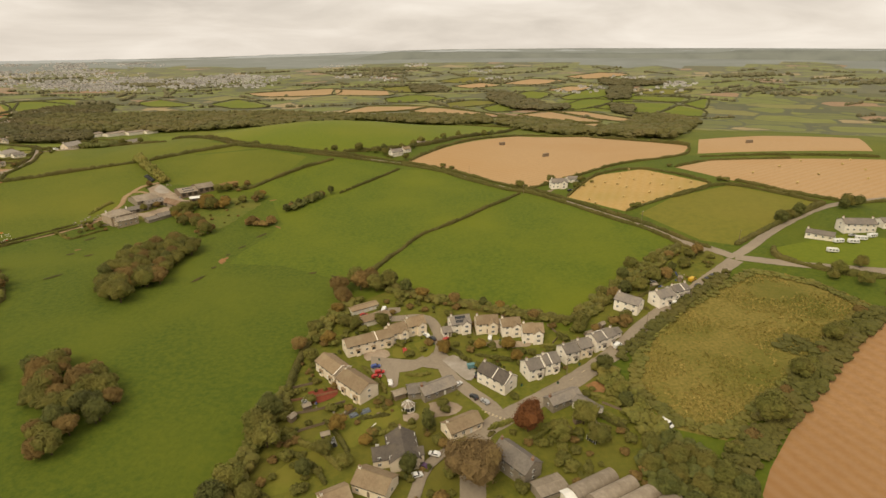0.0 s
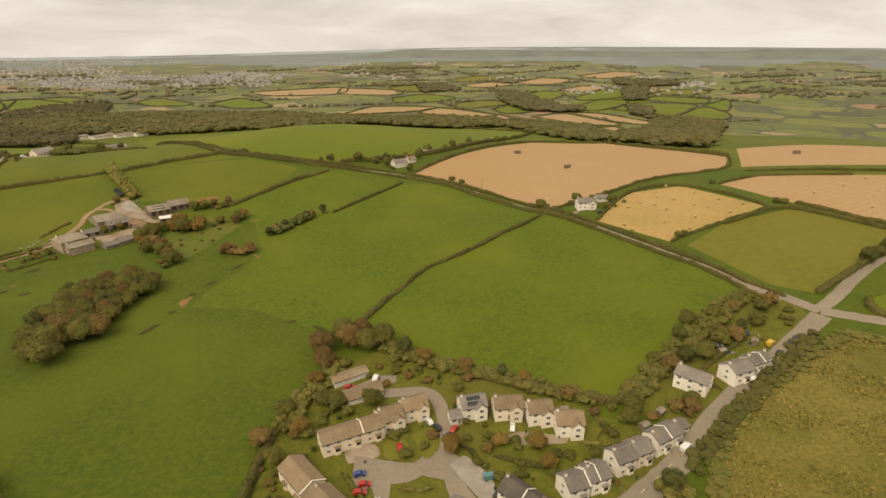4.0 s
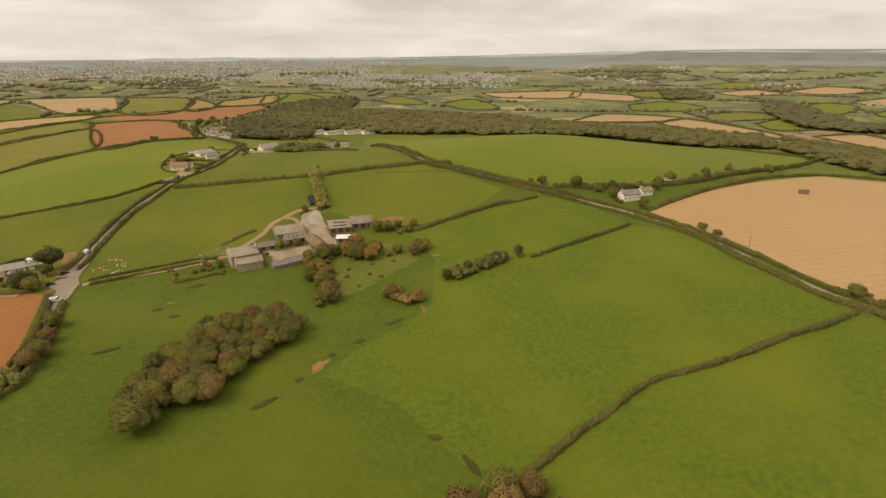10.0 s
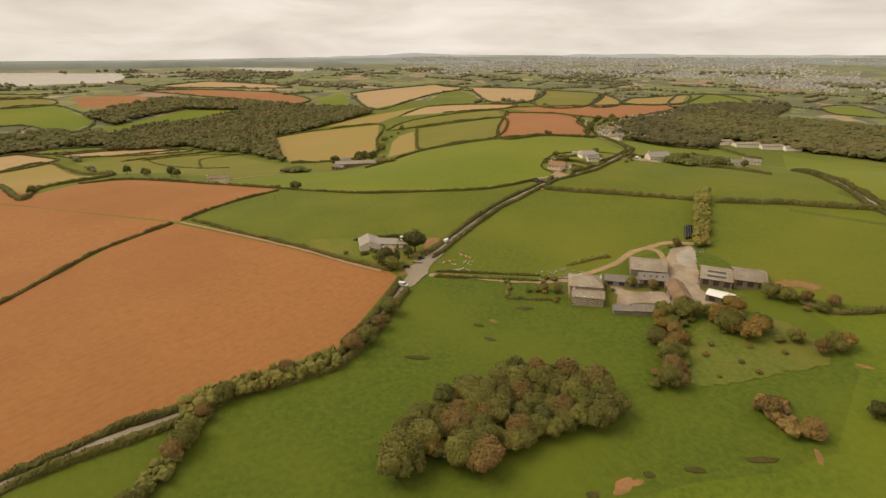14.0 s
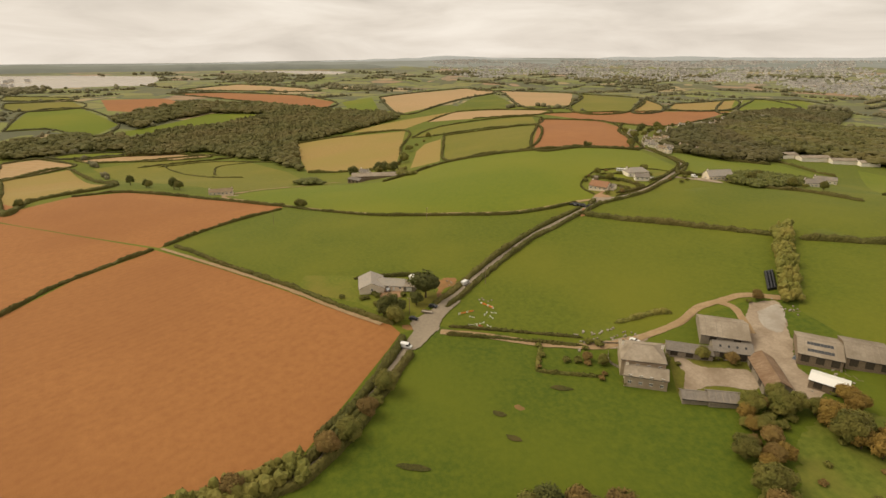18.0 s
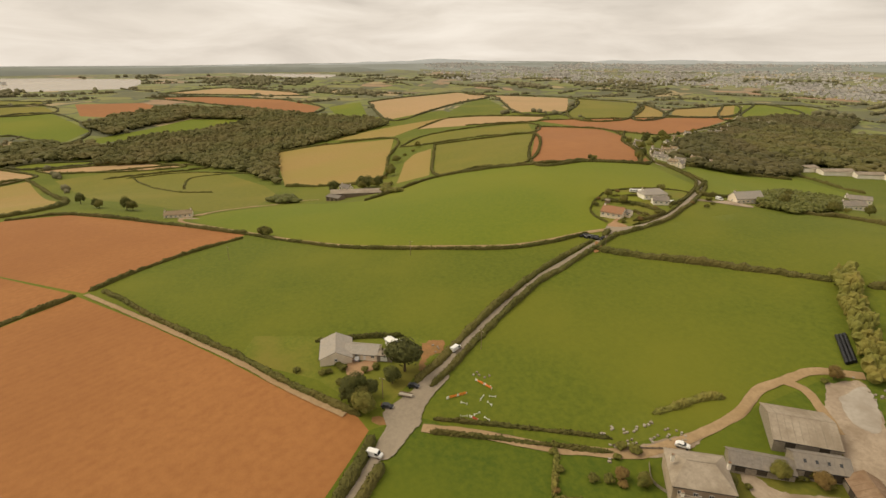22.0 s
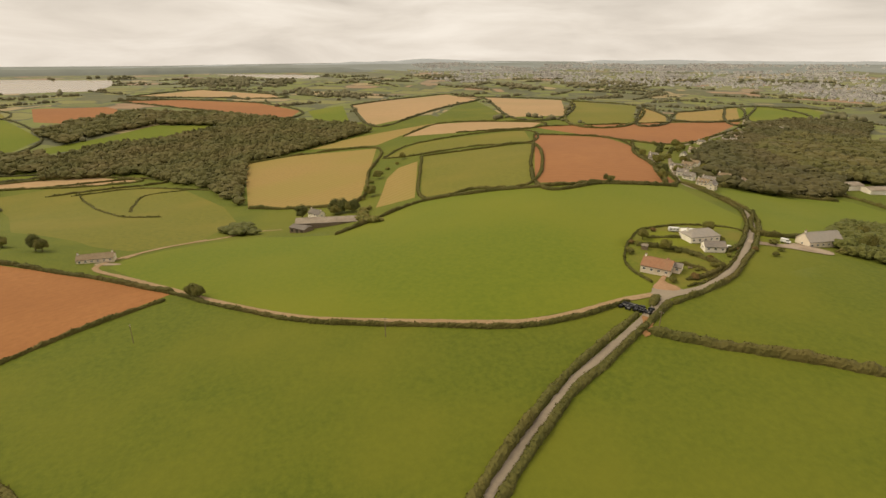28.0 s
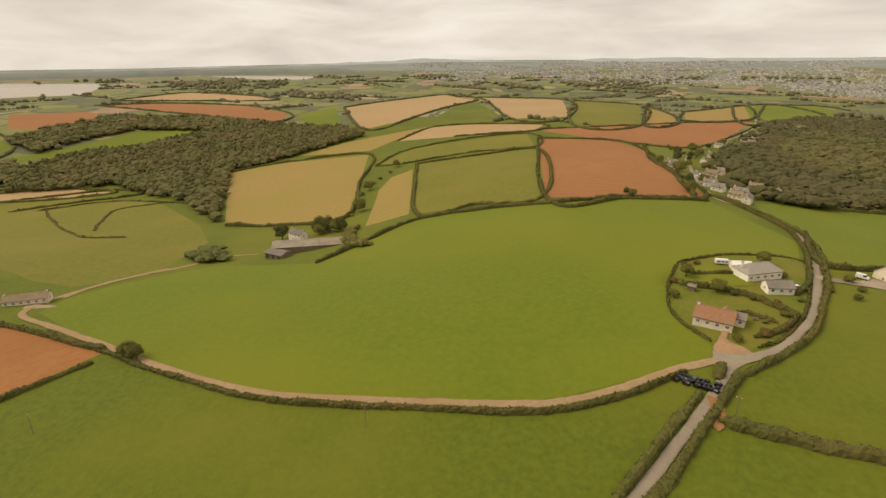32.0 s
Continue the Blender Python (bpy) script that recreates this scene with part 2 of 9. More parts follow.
# built
WARM_TINT[0] = False
# far slopes: grey-blue haze of distance painted into the base colour
M["ridge"] = mat("hazed_slopes", (0.190, 0.205, 0.192), (0.240, 0.256, 0.240), 0.006, 0.95, 6, 0.0022, (0.178, 0.192, 0.172))
# town walls and roofs: low contrast, distance haze painted into both colours
M["town_wall"] = mat("far_town_wall", (0.42, 0.40, 0.37), (0.62, 0.595, 0.555), 0.006, 0.9, 3)
M["town_roof"] = mat("far_town_roof", (0.255, 0.238, 0.218), (0.325, 0.303, 0.278), 0.01, 0.9, 3)
M["render"] = mat("white_render", (0.80, 0.735, 0.635), (0.88, 0.815, 0.715), 0.8, 0.9, 5, 0.15, (0.70, 0.62, 0.52), spread=0.08)
M["cream"] = mat("cream_render", (0.76, 0.655, 0.510), (0.84, 0.735, 0.590), 0.8, 0.9, 5, 0.15, (0.68, 0.57, 0.43), spread=0.08)
M["stone"] = mat("rubble_stone", (0.20, 0.165, 0.125), (0.33, 0.28, 0.215), 1.6, 0.95, 6, 0.2, (0.24, 0.20, 0.15), 0.05, 3.0, spread=0.1)
M["slate"] = mat("slate_roof", (0.150, 0.130, 0.112), (0.225, 0.195, 0.165), 1.2, 0.75, 5, 0.2, (0.25, 0.21, 0.165), 0.03, 4.0, spread=0.18)
M["slate_dark"] = mat("dark_slate", (0.075, 0.062, 0.052), (0.120, 0.100, 0.082), 1.2, 0.75, 5, 0.2, (0.14, 0.115, 0.088), 0.03, 4.0)
M["slate_pale"] = mat("pale_slate", (0.260, 0.232, 0.200), (0.340, 0.305, 0.265), 1.2, 0.75, 5, 0.2, (0.33, 0.285, 0.235), 0.03, 4.0)
M["tile"] = mat("brown_tile", (0.190, 0.135, 0.080), (0.270, 0.195, 0.120), 1.2, 0.85, 5, 0.2, (0.27, 0.21, 0.13), 0.03, 4.0, spread=0.15)
M["redtile"] = mat("red_tile", (0.24, 0.115, 0.060), (0.33, 0.170, 0.095), 1.2, 0.85, 5, 0.2, (0.27, 0.16, 0.09), 0.03, 4.0, spread=0.1)
M["sheet"] = mat("fibre_cement", (0.235, 0.192, 0.145), (0.325, 0.272, 0.210), 0.8, 0.85, 7, 0.15, (0.185, 0.145, 0.102), 0.02, 3.0, spread=0.15)
M["rusty"] = mat("rusty_sheet", (0.195, 0.125, 0.075), (0.285, 0.195, 0.125), 0.9, 0.85, 7, 0.2, (0.160, 0.092, 0.050), 0.02, 3.0)
M["deck"] = mat("red_stained_deck", (0.150, 0.032, 0.016), (0.215, 0.055, 0.028), 2.0, 0.9, 5)
M["tanwall"] = mat("tan_render", (0.35, 0.275, 0.195), (0.44, 0.355, 0.26), 0.8, 0.9, 6, 0.15, (0.29, 0.22, 0.15))
M["glass"] = mat("window_glass", (0.020, 0.022, 0.025), (0.045, 0.046, 0.048), 0.5, 0.12, 2, spec=0.6)
M["frame"] = mat("white_frame", (0.70, 0.68, 0.64), (0.78, 0.76, 0.72), 2.0, 0.5)
M["wood"] = mat("weathered_wood", (0.16, 0.115, 0.075), (0.25, 0.19, 0.13), 2.0, 0.9, 5)
M["barn_door"] = mat("dark_barn_door", (0.045, 0.036, 0.026), (0.085, 0.066, 0.046), 2.0, 0.9, 5)
M["brick"] = mat("brick_stack", (0.24, 0.12, 0.07), (0.33, 0.17, 0.10), 3.0, 0.9, 5)
M["metal"] = mat("grey_metal", (0.28, 0.27, 0.25), (0.36, 0.35, 0.33), 2.0, 0.45, 3, metal=0.6)
M["black_wrap"] = mat("black_wrap", (0.010, 0.010, 0.011), (0.022, 0.022, 0.024), 1.5, 0.32, 3, spec=0.5)
M["rubber"] = mat("rubber", (0.015, 0.015, 0.015), (0.03, 0.03, 0.03), 3.0, 0.8)
M["bale"] = mat("straw_bale", (0.42, 0.31, 0.12), (0.56, 0.43, 0.20), 3.0, 0.95, 5)
for key, c in (("white", (0.75, 0.74, 0.72)), ("silver", (0.36, 0.36, 0.36)), ("red", (0.42, 0.028, 0.020)), ("blue", (0.05, 0.08, 0.26)), ("dark", (0.028, 0.030, 0.036)),
               ("yellow", (0.60, 0.38, 0.03)), ("orange", (0.75, 0.18, 0.02)), ("green", (0.05, 0.14, 0.09)), ("teal", (0.10, 0.22, 0.24)), ("purple", (0.09, 0.04, 0.11)), ("tarp", (0.26, 0.29, 0.34)), ("redwood", (0.24, 0.045, 0.028))):
    M["car_" + key] = mat(key + "_paint", tuple(v * 0.92 for v in c), c, 1.5, 0.3, 2, spec=0.5)


# ---- lie of the land: broad swells and small ones on a regular grid of centres ----
SWELL = [2.7, 8.0, 5.7, 10.0, -1.3, 0.4, -23.7, -35.9, 11.2, 16.4, -1.1, -15.1, -0.9, 23.8, -19.5, 0.2, 0.8, 10.0, 4.6, 2.5, -1.0, -6.8, -0.6, -7.1, 5.7, -0.1, 0.9, 12.6, 9.5, -16.6, 0.1, 1.0, 5.0, 7.7, -5.7, 0.0, 0.1, 0.3, 0.3, -1.2]
KNOLL = [7.6, 16.1, -10.1, -11.4, 11.1, 0.8, 2.2, 11.2, -0.6, -0.6, 14.1, -7.9, -4.8, -2.5, 0.4, 8.4, 3.8, -18.4, 3.1, 7.2, -3.8, -11.0, 9.7, 10.2, 1.1, -3.5, -0.9, -3.0, 7.6, 19.5, -2.4, -11.5, -3.4, -0.4, -3.2, -1.2, 0.1, -0.6, 2.3, 3.0, 6.7, -2.4, 0.4, 1.6, 2.3, 1.4, 4.6, 5.7, 0.1, 0.2, 0.5, 1.1, 2.8, 6.0]
BROAD = [-1.0, -6.7, -5.2, -2.8, -3.0, -6.3, -11.1, -4.9, -12.9, -3.1, -9.3, -11.5, 4.1, 8.3, 0.2, -12.5, 10.3, -8.6, -12.4, -7.4, 4.7, -9.0, -8.8, -3.7]
CENTRES = ([(a, b, 330.0) for a in range(-1400, 1401, 400) for b in range(-800, 801, 400)]
           + [(a, b, 135.0) for a in range(-600, 601, 150) for b in range(-300, 451, 150)]
           + [(a, b, 800.0) for a in range(-2400, 1601, 800) for b in range(0, 2401, 800)])

# how high the far rim stands, in degrees, round the compass
RIM_AT = [0, 50, 62, 75, 88, 95, 105, 115, 125, 140, 155, 170, 185, 200, 240]
RIM = [-0.3, -0.12, -0.07, -0.08, -0.17, -0.33, -0.66, -0.92, -1.08, -1.2, -1.17, -1.35, -1.48, -1.35, -0.6]


def height(x, y):
    """Height of the ground; x and y may be arrays."""
    x, y = np.asarray(x, float), np.asarray(y, float)
    s = np.clip((np.hypot(x + 50, y) - 1500) / 3100, 0, 2)
    rim = np.interp(np.degrees(np.arctan2(y, x + 50)) % 360, RIM_AT, RIM, period=360)
    z = -8 + (118 + 80.3 * rim) * s ** 1.35
    for (a, b, w), k in zip(CENTRES, SWELL + KNOLL + BROAD):
        z = z + k * np.exp(-((x - a) ** 2 + (y - b) ** 2) / (2 * w * w))
    return z


def gz(x, y):
    return float(height(x, y))


# ---- plan of the fields: label, surface, corners ----
FIELDS = []
FIELDS.append(("bare red ploughed field beside the lane", "red_far", [(-826, 445), (-752, 517), (-672, 492), (-562, 422), (-456.3, 357.7), (-462.8, 289), (-500.9, 250.9)]))
FIELDS.append(("strip of bare red soil behind a hedge", "red_far", [(-908, 492), (-894, 645), (-930, 987), (-724, 667), (-681, 553), (-754, 511)]))
FIELDS.append(("large bare red-brown ploughed field", "red_earth", [(-332.8, -96.1), (-287.6, -60.6), (-241.2, -26.5), (-215.7, -8.8), (-201.5, 3.2), (-192, 13.4), (-183.5, 15.6), (-173, 7.5), (-125.7, -30.9), (-113.8, -85), (-108.2, -107), (-96.6, -132.5), (-80.3, -171.9), (-63.1, -291.3), (-132.2, -281.8), (-181.9, -203.1), (-262.5, -153.4), (-299.5, -132)]))
FIELDS.append(("bare red-brown ploughed field with a grassy strip", "red_earth", [(-491, -212.5), (-523.2, -185.3), (-527, -144), (-469.9, -72.4), (-410.7, -14.5), (-374.7, -56.9), (-343.9, -89.1), (-336.4, -94.3), (-390.8, -153.1), (-432.3, -195.2), (-525.5, -281.4), (-564.1, -259.2)]))
FIELDS.append(("bare red ploughed field below a green strip", "red_earth", [(-337.8, -99.4), (-393.5, -157.4), (-435.3, -199.6), (-526, -286), (-367.2, -348.2), (-132, -286.2), (-183.5, -205.6), (-264.1, -155.9), (-301.1, -135.4)]))
FIELDS.append(("pale brown stubble field with two bale stacks", "stubble", [(74.1, 259.8), (206.7, 507.3), (310.7, 529.5), (379.9, 327.2), (348.3, 265.4), (280.2, 237.9), (218.1, 189.1), (183.8, 165.8), (170, 181.1), (132.2, 224.5)]))
FIELDS.append(("yellow stubble field dotted with round bales", "straw", [(210.9, 139.3), (248, 198.4), (291.8, 210.2), (325.3, 148.8), (285.3, 120.4), (245.6, 95.5)]))
FIELDS.append(("olive-green grass field behind the lane", "olive", [(252.8, 89.2), (285.3, 118), (337.4, 140.1), (375.2, 83.1), (328.9, 51.9), (289.2, 24.4), (274, 35.5)]))
FIELDS.append(("pale brown stubble field with scattered bales", "stubble", [(320.8, 210), (361.3, 229.5), (431.5, 224.6), (510.5, 215.2), (416.5, 82), (386.1, 87.3), (346.2, 151.3)]))
FIELDS.append(("pale brown stubble field below the woods", "stubble", [(416.5, 390.6), (509.5, 420.7), (612, 399), (531.8, 262.2), (451.3, 265.4), (365.1, 269.1)]))
FIELDS.append(("brown ploughed field beside the rough meadow", "plough", [(314.7, -62.4), (257.7, -106.9), (225.8, -140.9), (218.5, -150.8), (208.6, -194.3), (321.5, -324.2), (542.9, -213.9), (450, -67.6), (326.5, -50.2)]))
FIELDS.append(("overgrown meadow of dry tufted grass", "scrub", [(285, -5.3), (306.4, -23.8), (316.7, -50.4), (284.7, -77.2), (251.7, -102.9), (218.2, -127.5), (204, -120.7), (192.8, -97.9), (208.1, -62.2), (234.8, -37.6)]))
FIELDS.append(("mown camp field with parked caravans", "bright", [(306.2, 16.5), (356.4, 28.9), (371.6, 18.4), (339.8, -28), (321.5, -17.8), (304, 3.3)]))
FIELDS.append(("green pasture beside the village", "fresh", [(70.5, 10.2), (75.7, 23.2), (85.3, 45), (99.4, 72.7), (121.8, 94.8), (143.2, 119), (176.2, 155.3), (188.4, 152.4), (211.6, 122.5), (235.1, 85.5), (251.5, 58), (257.8, 29.3), (226.9, -5.9), (199.1, -30.7), (181.3, -43.2), (153.1, -36), (130.6, -26.4), (101, -14.9), (76.7, 5.2)]))
FIELDS.append(("green pasture crossed by a worn path", "fresh", [(176.2, 155.3), (143.2, 119), (121.8, 94.8), (99.4, 72.7), (85.3, 45), (75.7, 23.2), (70.5, 10.2), (51.7, 8.1), (38.4, 14.8), (17.1, 25), (-17.2, 26.6), (-18.1, 35.3), (-15.8, 50.3), (-8.5, 73.9), (-5.5, 98.1), (-7.6, 100.8), (-4.8, 122.2), (12.2, 149.3), (23.6, 163.6), (33.9, 179.1), (68.2, 231), (105.4, 229.2), (136.4, 203.1), (167.5, 169.6)]))
FIELDS.append(("green pasture below the lane", "fresh", [(-0.7, 251.2), (-25.7, 221.4), (-43.9, 194.3), (-58.8, 171.5), (-87.6, 171.8), (-47.4, 162.3), (-26.4, 140.5), (-7.6, 100.8), (-4.8, 122.2), (12.2, 149.3), (23.6, 163.6), (33.9, 179.1), (68.2, 231), (27.9, 257.8)]))
FIELDS.append(("green pasture behind the farm sheds", "pasture", [(-181.8, 240.1), (-140, 254.6), (-78.1, 275.8), (-28.1, 255.7), (-39.1, 200.6), (-63.4, 177.7), (-88.5, 173.4), (-129, 176.5)]))
FIELDS.append(("green pasture between thick hedges", "pasture", [(-282.7, 193.5), (-271.9, 165.4), (-250.2, 190.9), (-233.4, 205.3), (-216.8, 219.4), (-195.9, 237.7), (-179.9, 245.4), (-142.3, 258.5), (-80.3, 279.1), (-150.3, 308.3), (-245.6, 304.9), (-280.2, 275.6), (-279.7, 235.5)]))
FIELDS.append(("long bright green field on the ridge", "bright", [(-378, 584), (-209.4, 582.6), (-11.6, 465.9), (101.1, 693.4), (232, 687.5), (232, 687.5), (178.3, 527.4), (108.5, 363.7), (59.7, 301.9), (4.7, 272.6), (-79.5, 292.2), (-123.3, 308.1), (-220.2, 378.3)]))
FIELDS.append(("green pasture between lane and track", "pasture", [(-337.1, -84.1), (-407, -14.5), (-358.1, 24.5), (-330.1, 57.2), (-293.6, 121.9), (-285.2, 163.4), (-262.4, 120.9), (-232.1, 72.3), (-189.3, 22.1), (-192.7, 16.8), (-211.9, 0.7), (-237.2, -16.2), (-283.9, -49.5)]))
FIELDS.append(("green pasture beside the farm track", "pasture", [(-266.9, 158.3), (-247.2, 187.4), (-230.5, 201), (-213.8, 216), (-195, 233.6), (-144.7, 184.3), (-144.7, 109.6), (-148.5, 88.6), (-167.2, 58.7), (-181.7, 35.1), (-224.6, 72.1), (-247.6, 105.7)]))
FIELDS.append(("broad bright green field inside the curved track", "bright", [(-292.1, 167.1), (-293.9, 145.4), (-296.7, 126.4), (-300.9, 115.1), (-315.5, 89.3), (-330.6, 64.2), (-344.2, 46), (-362.3, 29.7), (-389.5, 5.9), (-414.5, -11.8), (-448.9, -36.9), (-476.9, -53.6), (-495.5, -48.1), (-517, -27.4), (-534, -0.7), (-539.6, 20.6), (-540.5, 31.7), (-493.3, 84.1), (-512.5, 110.1), (-524.6, 128.3), (-540.7, 168), (-507.5, 213.1), (-478.1, 254.8), (-444.3, 345.9), (-358.9, 316.4), (-335.6, 285.6), (-354.6, 231.7), (-334.2, 205.5), (-312.3, 188.9), (-290.1, 186.9)]))
FIELDS.append(("mown green field on the slope", "olive", [(-783, 253), (-751, 324), (-733, 385), (-599, 318), (-501.1, 246.3), (-531.2, 211), (-561.3, 173.5)]))
FIELDS.append(("narrow green field on the slope", "olive", [(-829, 213), (-901, 290), (-881, 460), (-754, 398), (-784, 325), (-802, 248)]))
FIELDS.append(("small ochre field below the hedge", "oats", [(-571.9, 135), (-699, 182), (-744, 209), (-756, 238), (-568.6, 170)]))
FIELDS.append(("large ochre stubble field above the farmyard", "oats", [(-993, 43), (-991, 121), (-925, 231), (-748, 173), (-625, 132), (-654, 80), (-694, 33)]))
FIELDS.append(("strip of ochre stubble above the wood", "oats", [(-1024, 142), (-1055, 219), (-1068, 319), (-1079, 396), (-995, 287), (-952, 239)]))
FIELDS.append(("tan stubble field on the ridge", "tan_far", [(-987, 293), (-1065, 379), (-1042, 443), (-954, 535), (-898, 479), (-943, 369)]))
FIELDS.append(("grazed green hillside above the wood", "olive", [(-950, -266), (-988, -204), (-981, -135), (-879, -38), (-720, 10), (-634, 20), (-600, 10), (-535, -12), (-522, -50), (-545, -75), (-570, -90), (-640, -150), (-821, -208)]))
FIELDS.append(("bright green glade between woods", "bright", [(-1300, -185), (-1383, -105), (-1338, 25), (-1285, -5), (-1260, -86), (-1238, -183), (-1191, -267), (-1228, -276)]))
FIELDS.append(("distant bare reddish field", "red_far", [(-1636, -377), (-1650, -231), (-1515, -158), (-1430, -277), (-1448, -330)]))
FIELDS.append(("distant bare reddish field on the ridge", "red_far", [(-1789, -241), (-1797, -79), (-1658, 108), (-1445, 190), (-1354, 155), (-1453, 61), (-1618, -91)]))
FIELDS.append(("distant pale stubble field", "tan_far", [(-1935, -225), (-2196, -36), (-1953, 172), (-1785, 189), (-1860, -27)]))
FIELDS.append(("distant tan stubble field", "tan_far", [(-1487, 319), (-1852, 722), (-1604, 725), (-1192, 381), (-1151, 281)]))
FIELDS.append(("distant tan stubble field on the ridge", "tan_far", [(-1751, 719), (-1559, 978), (-1034, 640), (-1059, 530), (-1638, 759)]))
FIELDS.append(("distant green field between stubble", "pasture", [(-1182, 436), (-1588, 699), (-1066, 523), (-1031, 471)]))
FIELDS.append(("distant olive field", "olive", [(-1511, 984), (-1304, 1043), (-891, 678), (-939, 579)]))
FIELDS.append(("distant ochre field", "oats", [(-1263, 1025), (-1015, 871), (-893, 757), (-890, 688)]))
FIELDS.append(("distant ochre field by the lane", "oats", [(-1105, 984), (-1231, 1319), (-958, 1014), (-934, 818)]))
FIELDS.append(("distant bright green field", "bright", [(-1236, 1398), (-1161, 1502), (-1005, 1393), (-915, 999)]))
FIELDS.append(("distant green field at the wood's edge", "bright", [(-1434, 206), (-1499, 301), (-1147, 244), (-1266, 199)]))
FIELDS.append(("green paddock beside the lane", "bright", [(-443.5, 387.9), (-442.6, 440.5), (-442.7, 502.7), (-412.3, 516.9), (-363.9, 506.5), (-336.3, 439.3), (-320.5, 369.6), (-308.6, 323.5), (-321.7, 281.1), (-353.7, 313.9)]))
FIELDS.append(("distant bright green field", "bright", [(339, 1266), (675, 1847), (750, 1739), (572, 1194), (393, 1124)]))
FIELDS.append(("broad pale estuary water in the distance", "water", [(-2868, -1339), (-2881, -731), (-2805, -532), (-2789, -386), (-2557, -338), (-2186, -337), (-2163, -456), (-2093, -578), (-2027, -789), (-1930, -1342)]))
FIELDS.append(("thin strip of distant pale water", "water", [(-3260, -18), (-3152, 233), (-2963, 512), (-2751, 424), (-2822, 259), (-3047, 97)]))
FIELDS.append(("distant green field", "bright", [(-1241, 1286), (-1224, 1425), (-988, 1274), (-874, 966), (-923, 938)]))
# country beyond, field by field
FAR_FIELDS = []
FAR_FIELDS.append(("tan stubble field beyond the ridge", "tan_far", [(-148, 978), (-117, 1180), (40, 1170), (-11, 1025), (-131, 959)]))
FAR_FIELDS.append(("long tan stubble field beyond the wood", "tan_far", [(8, 1011), (54, 1143), (206, 963), (168, 870), (53, 951)]))
FAR_FIELDS.append(("tan stubble field beside a dark wood", "tan_far", [(258, 978), (349, 1088), (428, 905), (354, 857)]))
FAR_FIELDS.append(("tan stubble strip along a hedge beyond the wood", "tan_far", [(356, 1108), (435, 1126), (515, 976), (492, 915), (441, 933)]))
FAR_FIELDS.append(("small tan field ringed by woodland", "tan_far", [(345, 792), (403, 844), (396, 728), (328, 620), (334, 718)]))
FAR_FIELDS.append(("tiny tan field among trees", "tan_far", [(494, 892), (526, 902), (509, 847), (475, 815)]))
FAR_FIELDS.append(("distant green field on a slope", "bright", [(311, 1676), (387, 1818), (453, 1738), (379, 1520), (306, 1538)]))
FAR_FIELDS.append(("distant green field on a slope", "bright", [(458, 1585), (616, 1877), (693, 1843), (618, 1626), (470, 1495)]))
FAR_FIELDS.append(("distant green field on a slope", "bright", [(405, 1266), (517, 1510), (600, 1478), (480, 1241), (412, 1178)]))
FAR_FIELDS.append(("broad distant green field between hedges", "bright", [(490, 1235), (615, 1437), (768, 1400), (613, 1127), (558, 1172)]))
FAR_FIELDS.append(("broad distant green field between hedges", "bright", [(655, 1526), (716, 1631), (860, 1566), (794, 1433)]))
FAR_FIELDS.append(("distant green field above the woods", "bright", [(631, 1147), (758, 1344), (781, 1230), (707, 1068)]))
FAR_FIELDS.append(("distant green field above the woods", "bright", [(781, 1386), (922, 1543), (798, 1266)]))
FAR_FIELDS.append(("distant olive field", "olive", [(88, 1303), (161, 1433), (246, 1376), (183, 1219), (99, 1139)]))
FAR_FIELDS.append(("distant green field beside a belt of trees", "bright", [(180, 1143), (249, 1317), (288, 1138), (208, 1031)]))
FAR_FIELDS.append(("distant tan field", "tan_far", [(445, 1848), (564, 2012), (648, 1973), (538, 1792)]))
FAR_FIELDS.append(("distant tan field", "tan_far", [(90, 2052), (220, 2186), (299, 2084), (172, 1953)]))
FAR_FIELDS.append(("distant tan field", "tan_far", [(-367, 1921), (-151, 1834), (-115, 1636), (-307, 1663)]))
FAR_FIELDS.append(("distant olive field", "olive", [(-188, 1948), (-83, 2062), (72, 1934), (-36, 1765), (-124, 1781)]))
FAR_FIELDS.append(("distant green field", "bright", [(-115, 1504), (-27, 1657), (83, 1509), (21, 1346), (-73, 1318)]))
FAR_FIELDS.append(("distant tan field", "tan_far", [(303, 2139), (454, 2354), (592, 2270), (441, 2090)]))
FAR_FIELDS.append(("distant tan field", "tan_far", [(622, 2436), (839, 2604), (940, 2482), (727, 2316)]))
FAR_FIELDS.append(("distant olive field", "olive", [(16, 2282), (181, 2483), (318, 2347), (121, 2186)]))
FAR_FIELDS.append(("distant olive field", "olive", [(730, 1724), (878, 1862), (967, 1789), (844, 1666)]))
FAR_FIELDS.append(("distant tan stubble field above the wood", "tan_far", [(-658, 1744), (-385, 1957), (-320, 1684), (-517, 1590)]))
FAR_FIELDS.append(("distant green field at the edge of the wood", "bright", [(-853, 1365), (-836, 1486), (-645, 1305), (-719, 1235)]))
FAR_FIELDS.append(("distant green field at the edge of the wood", "bright", [(-606, 1315), (-588, 1500), (-400, 1242), (-472, 1186)]))
FAR_FIELDS.append(("tan stubble field on the hillside", "tan_far", [(-1004, -402), (-1036, -362), (-994, -303), (-965, -305), (-893, -368)]))
FAR_FIELDS.append(("olive-ochre stubble field above the red ploughland", "oats", [(-880, -363), (-955, -299), (-615, -169), (-523, -214), (-496, -228)]))
FAR_FIELDS.append(("narrow green strip below the wood", "bright", [(-1044, -356), (-1070, -318), (-1068, -220), (-1032, -310)]))
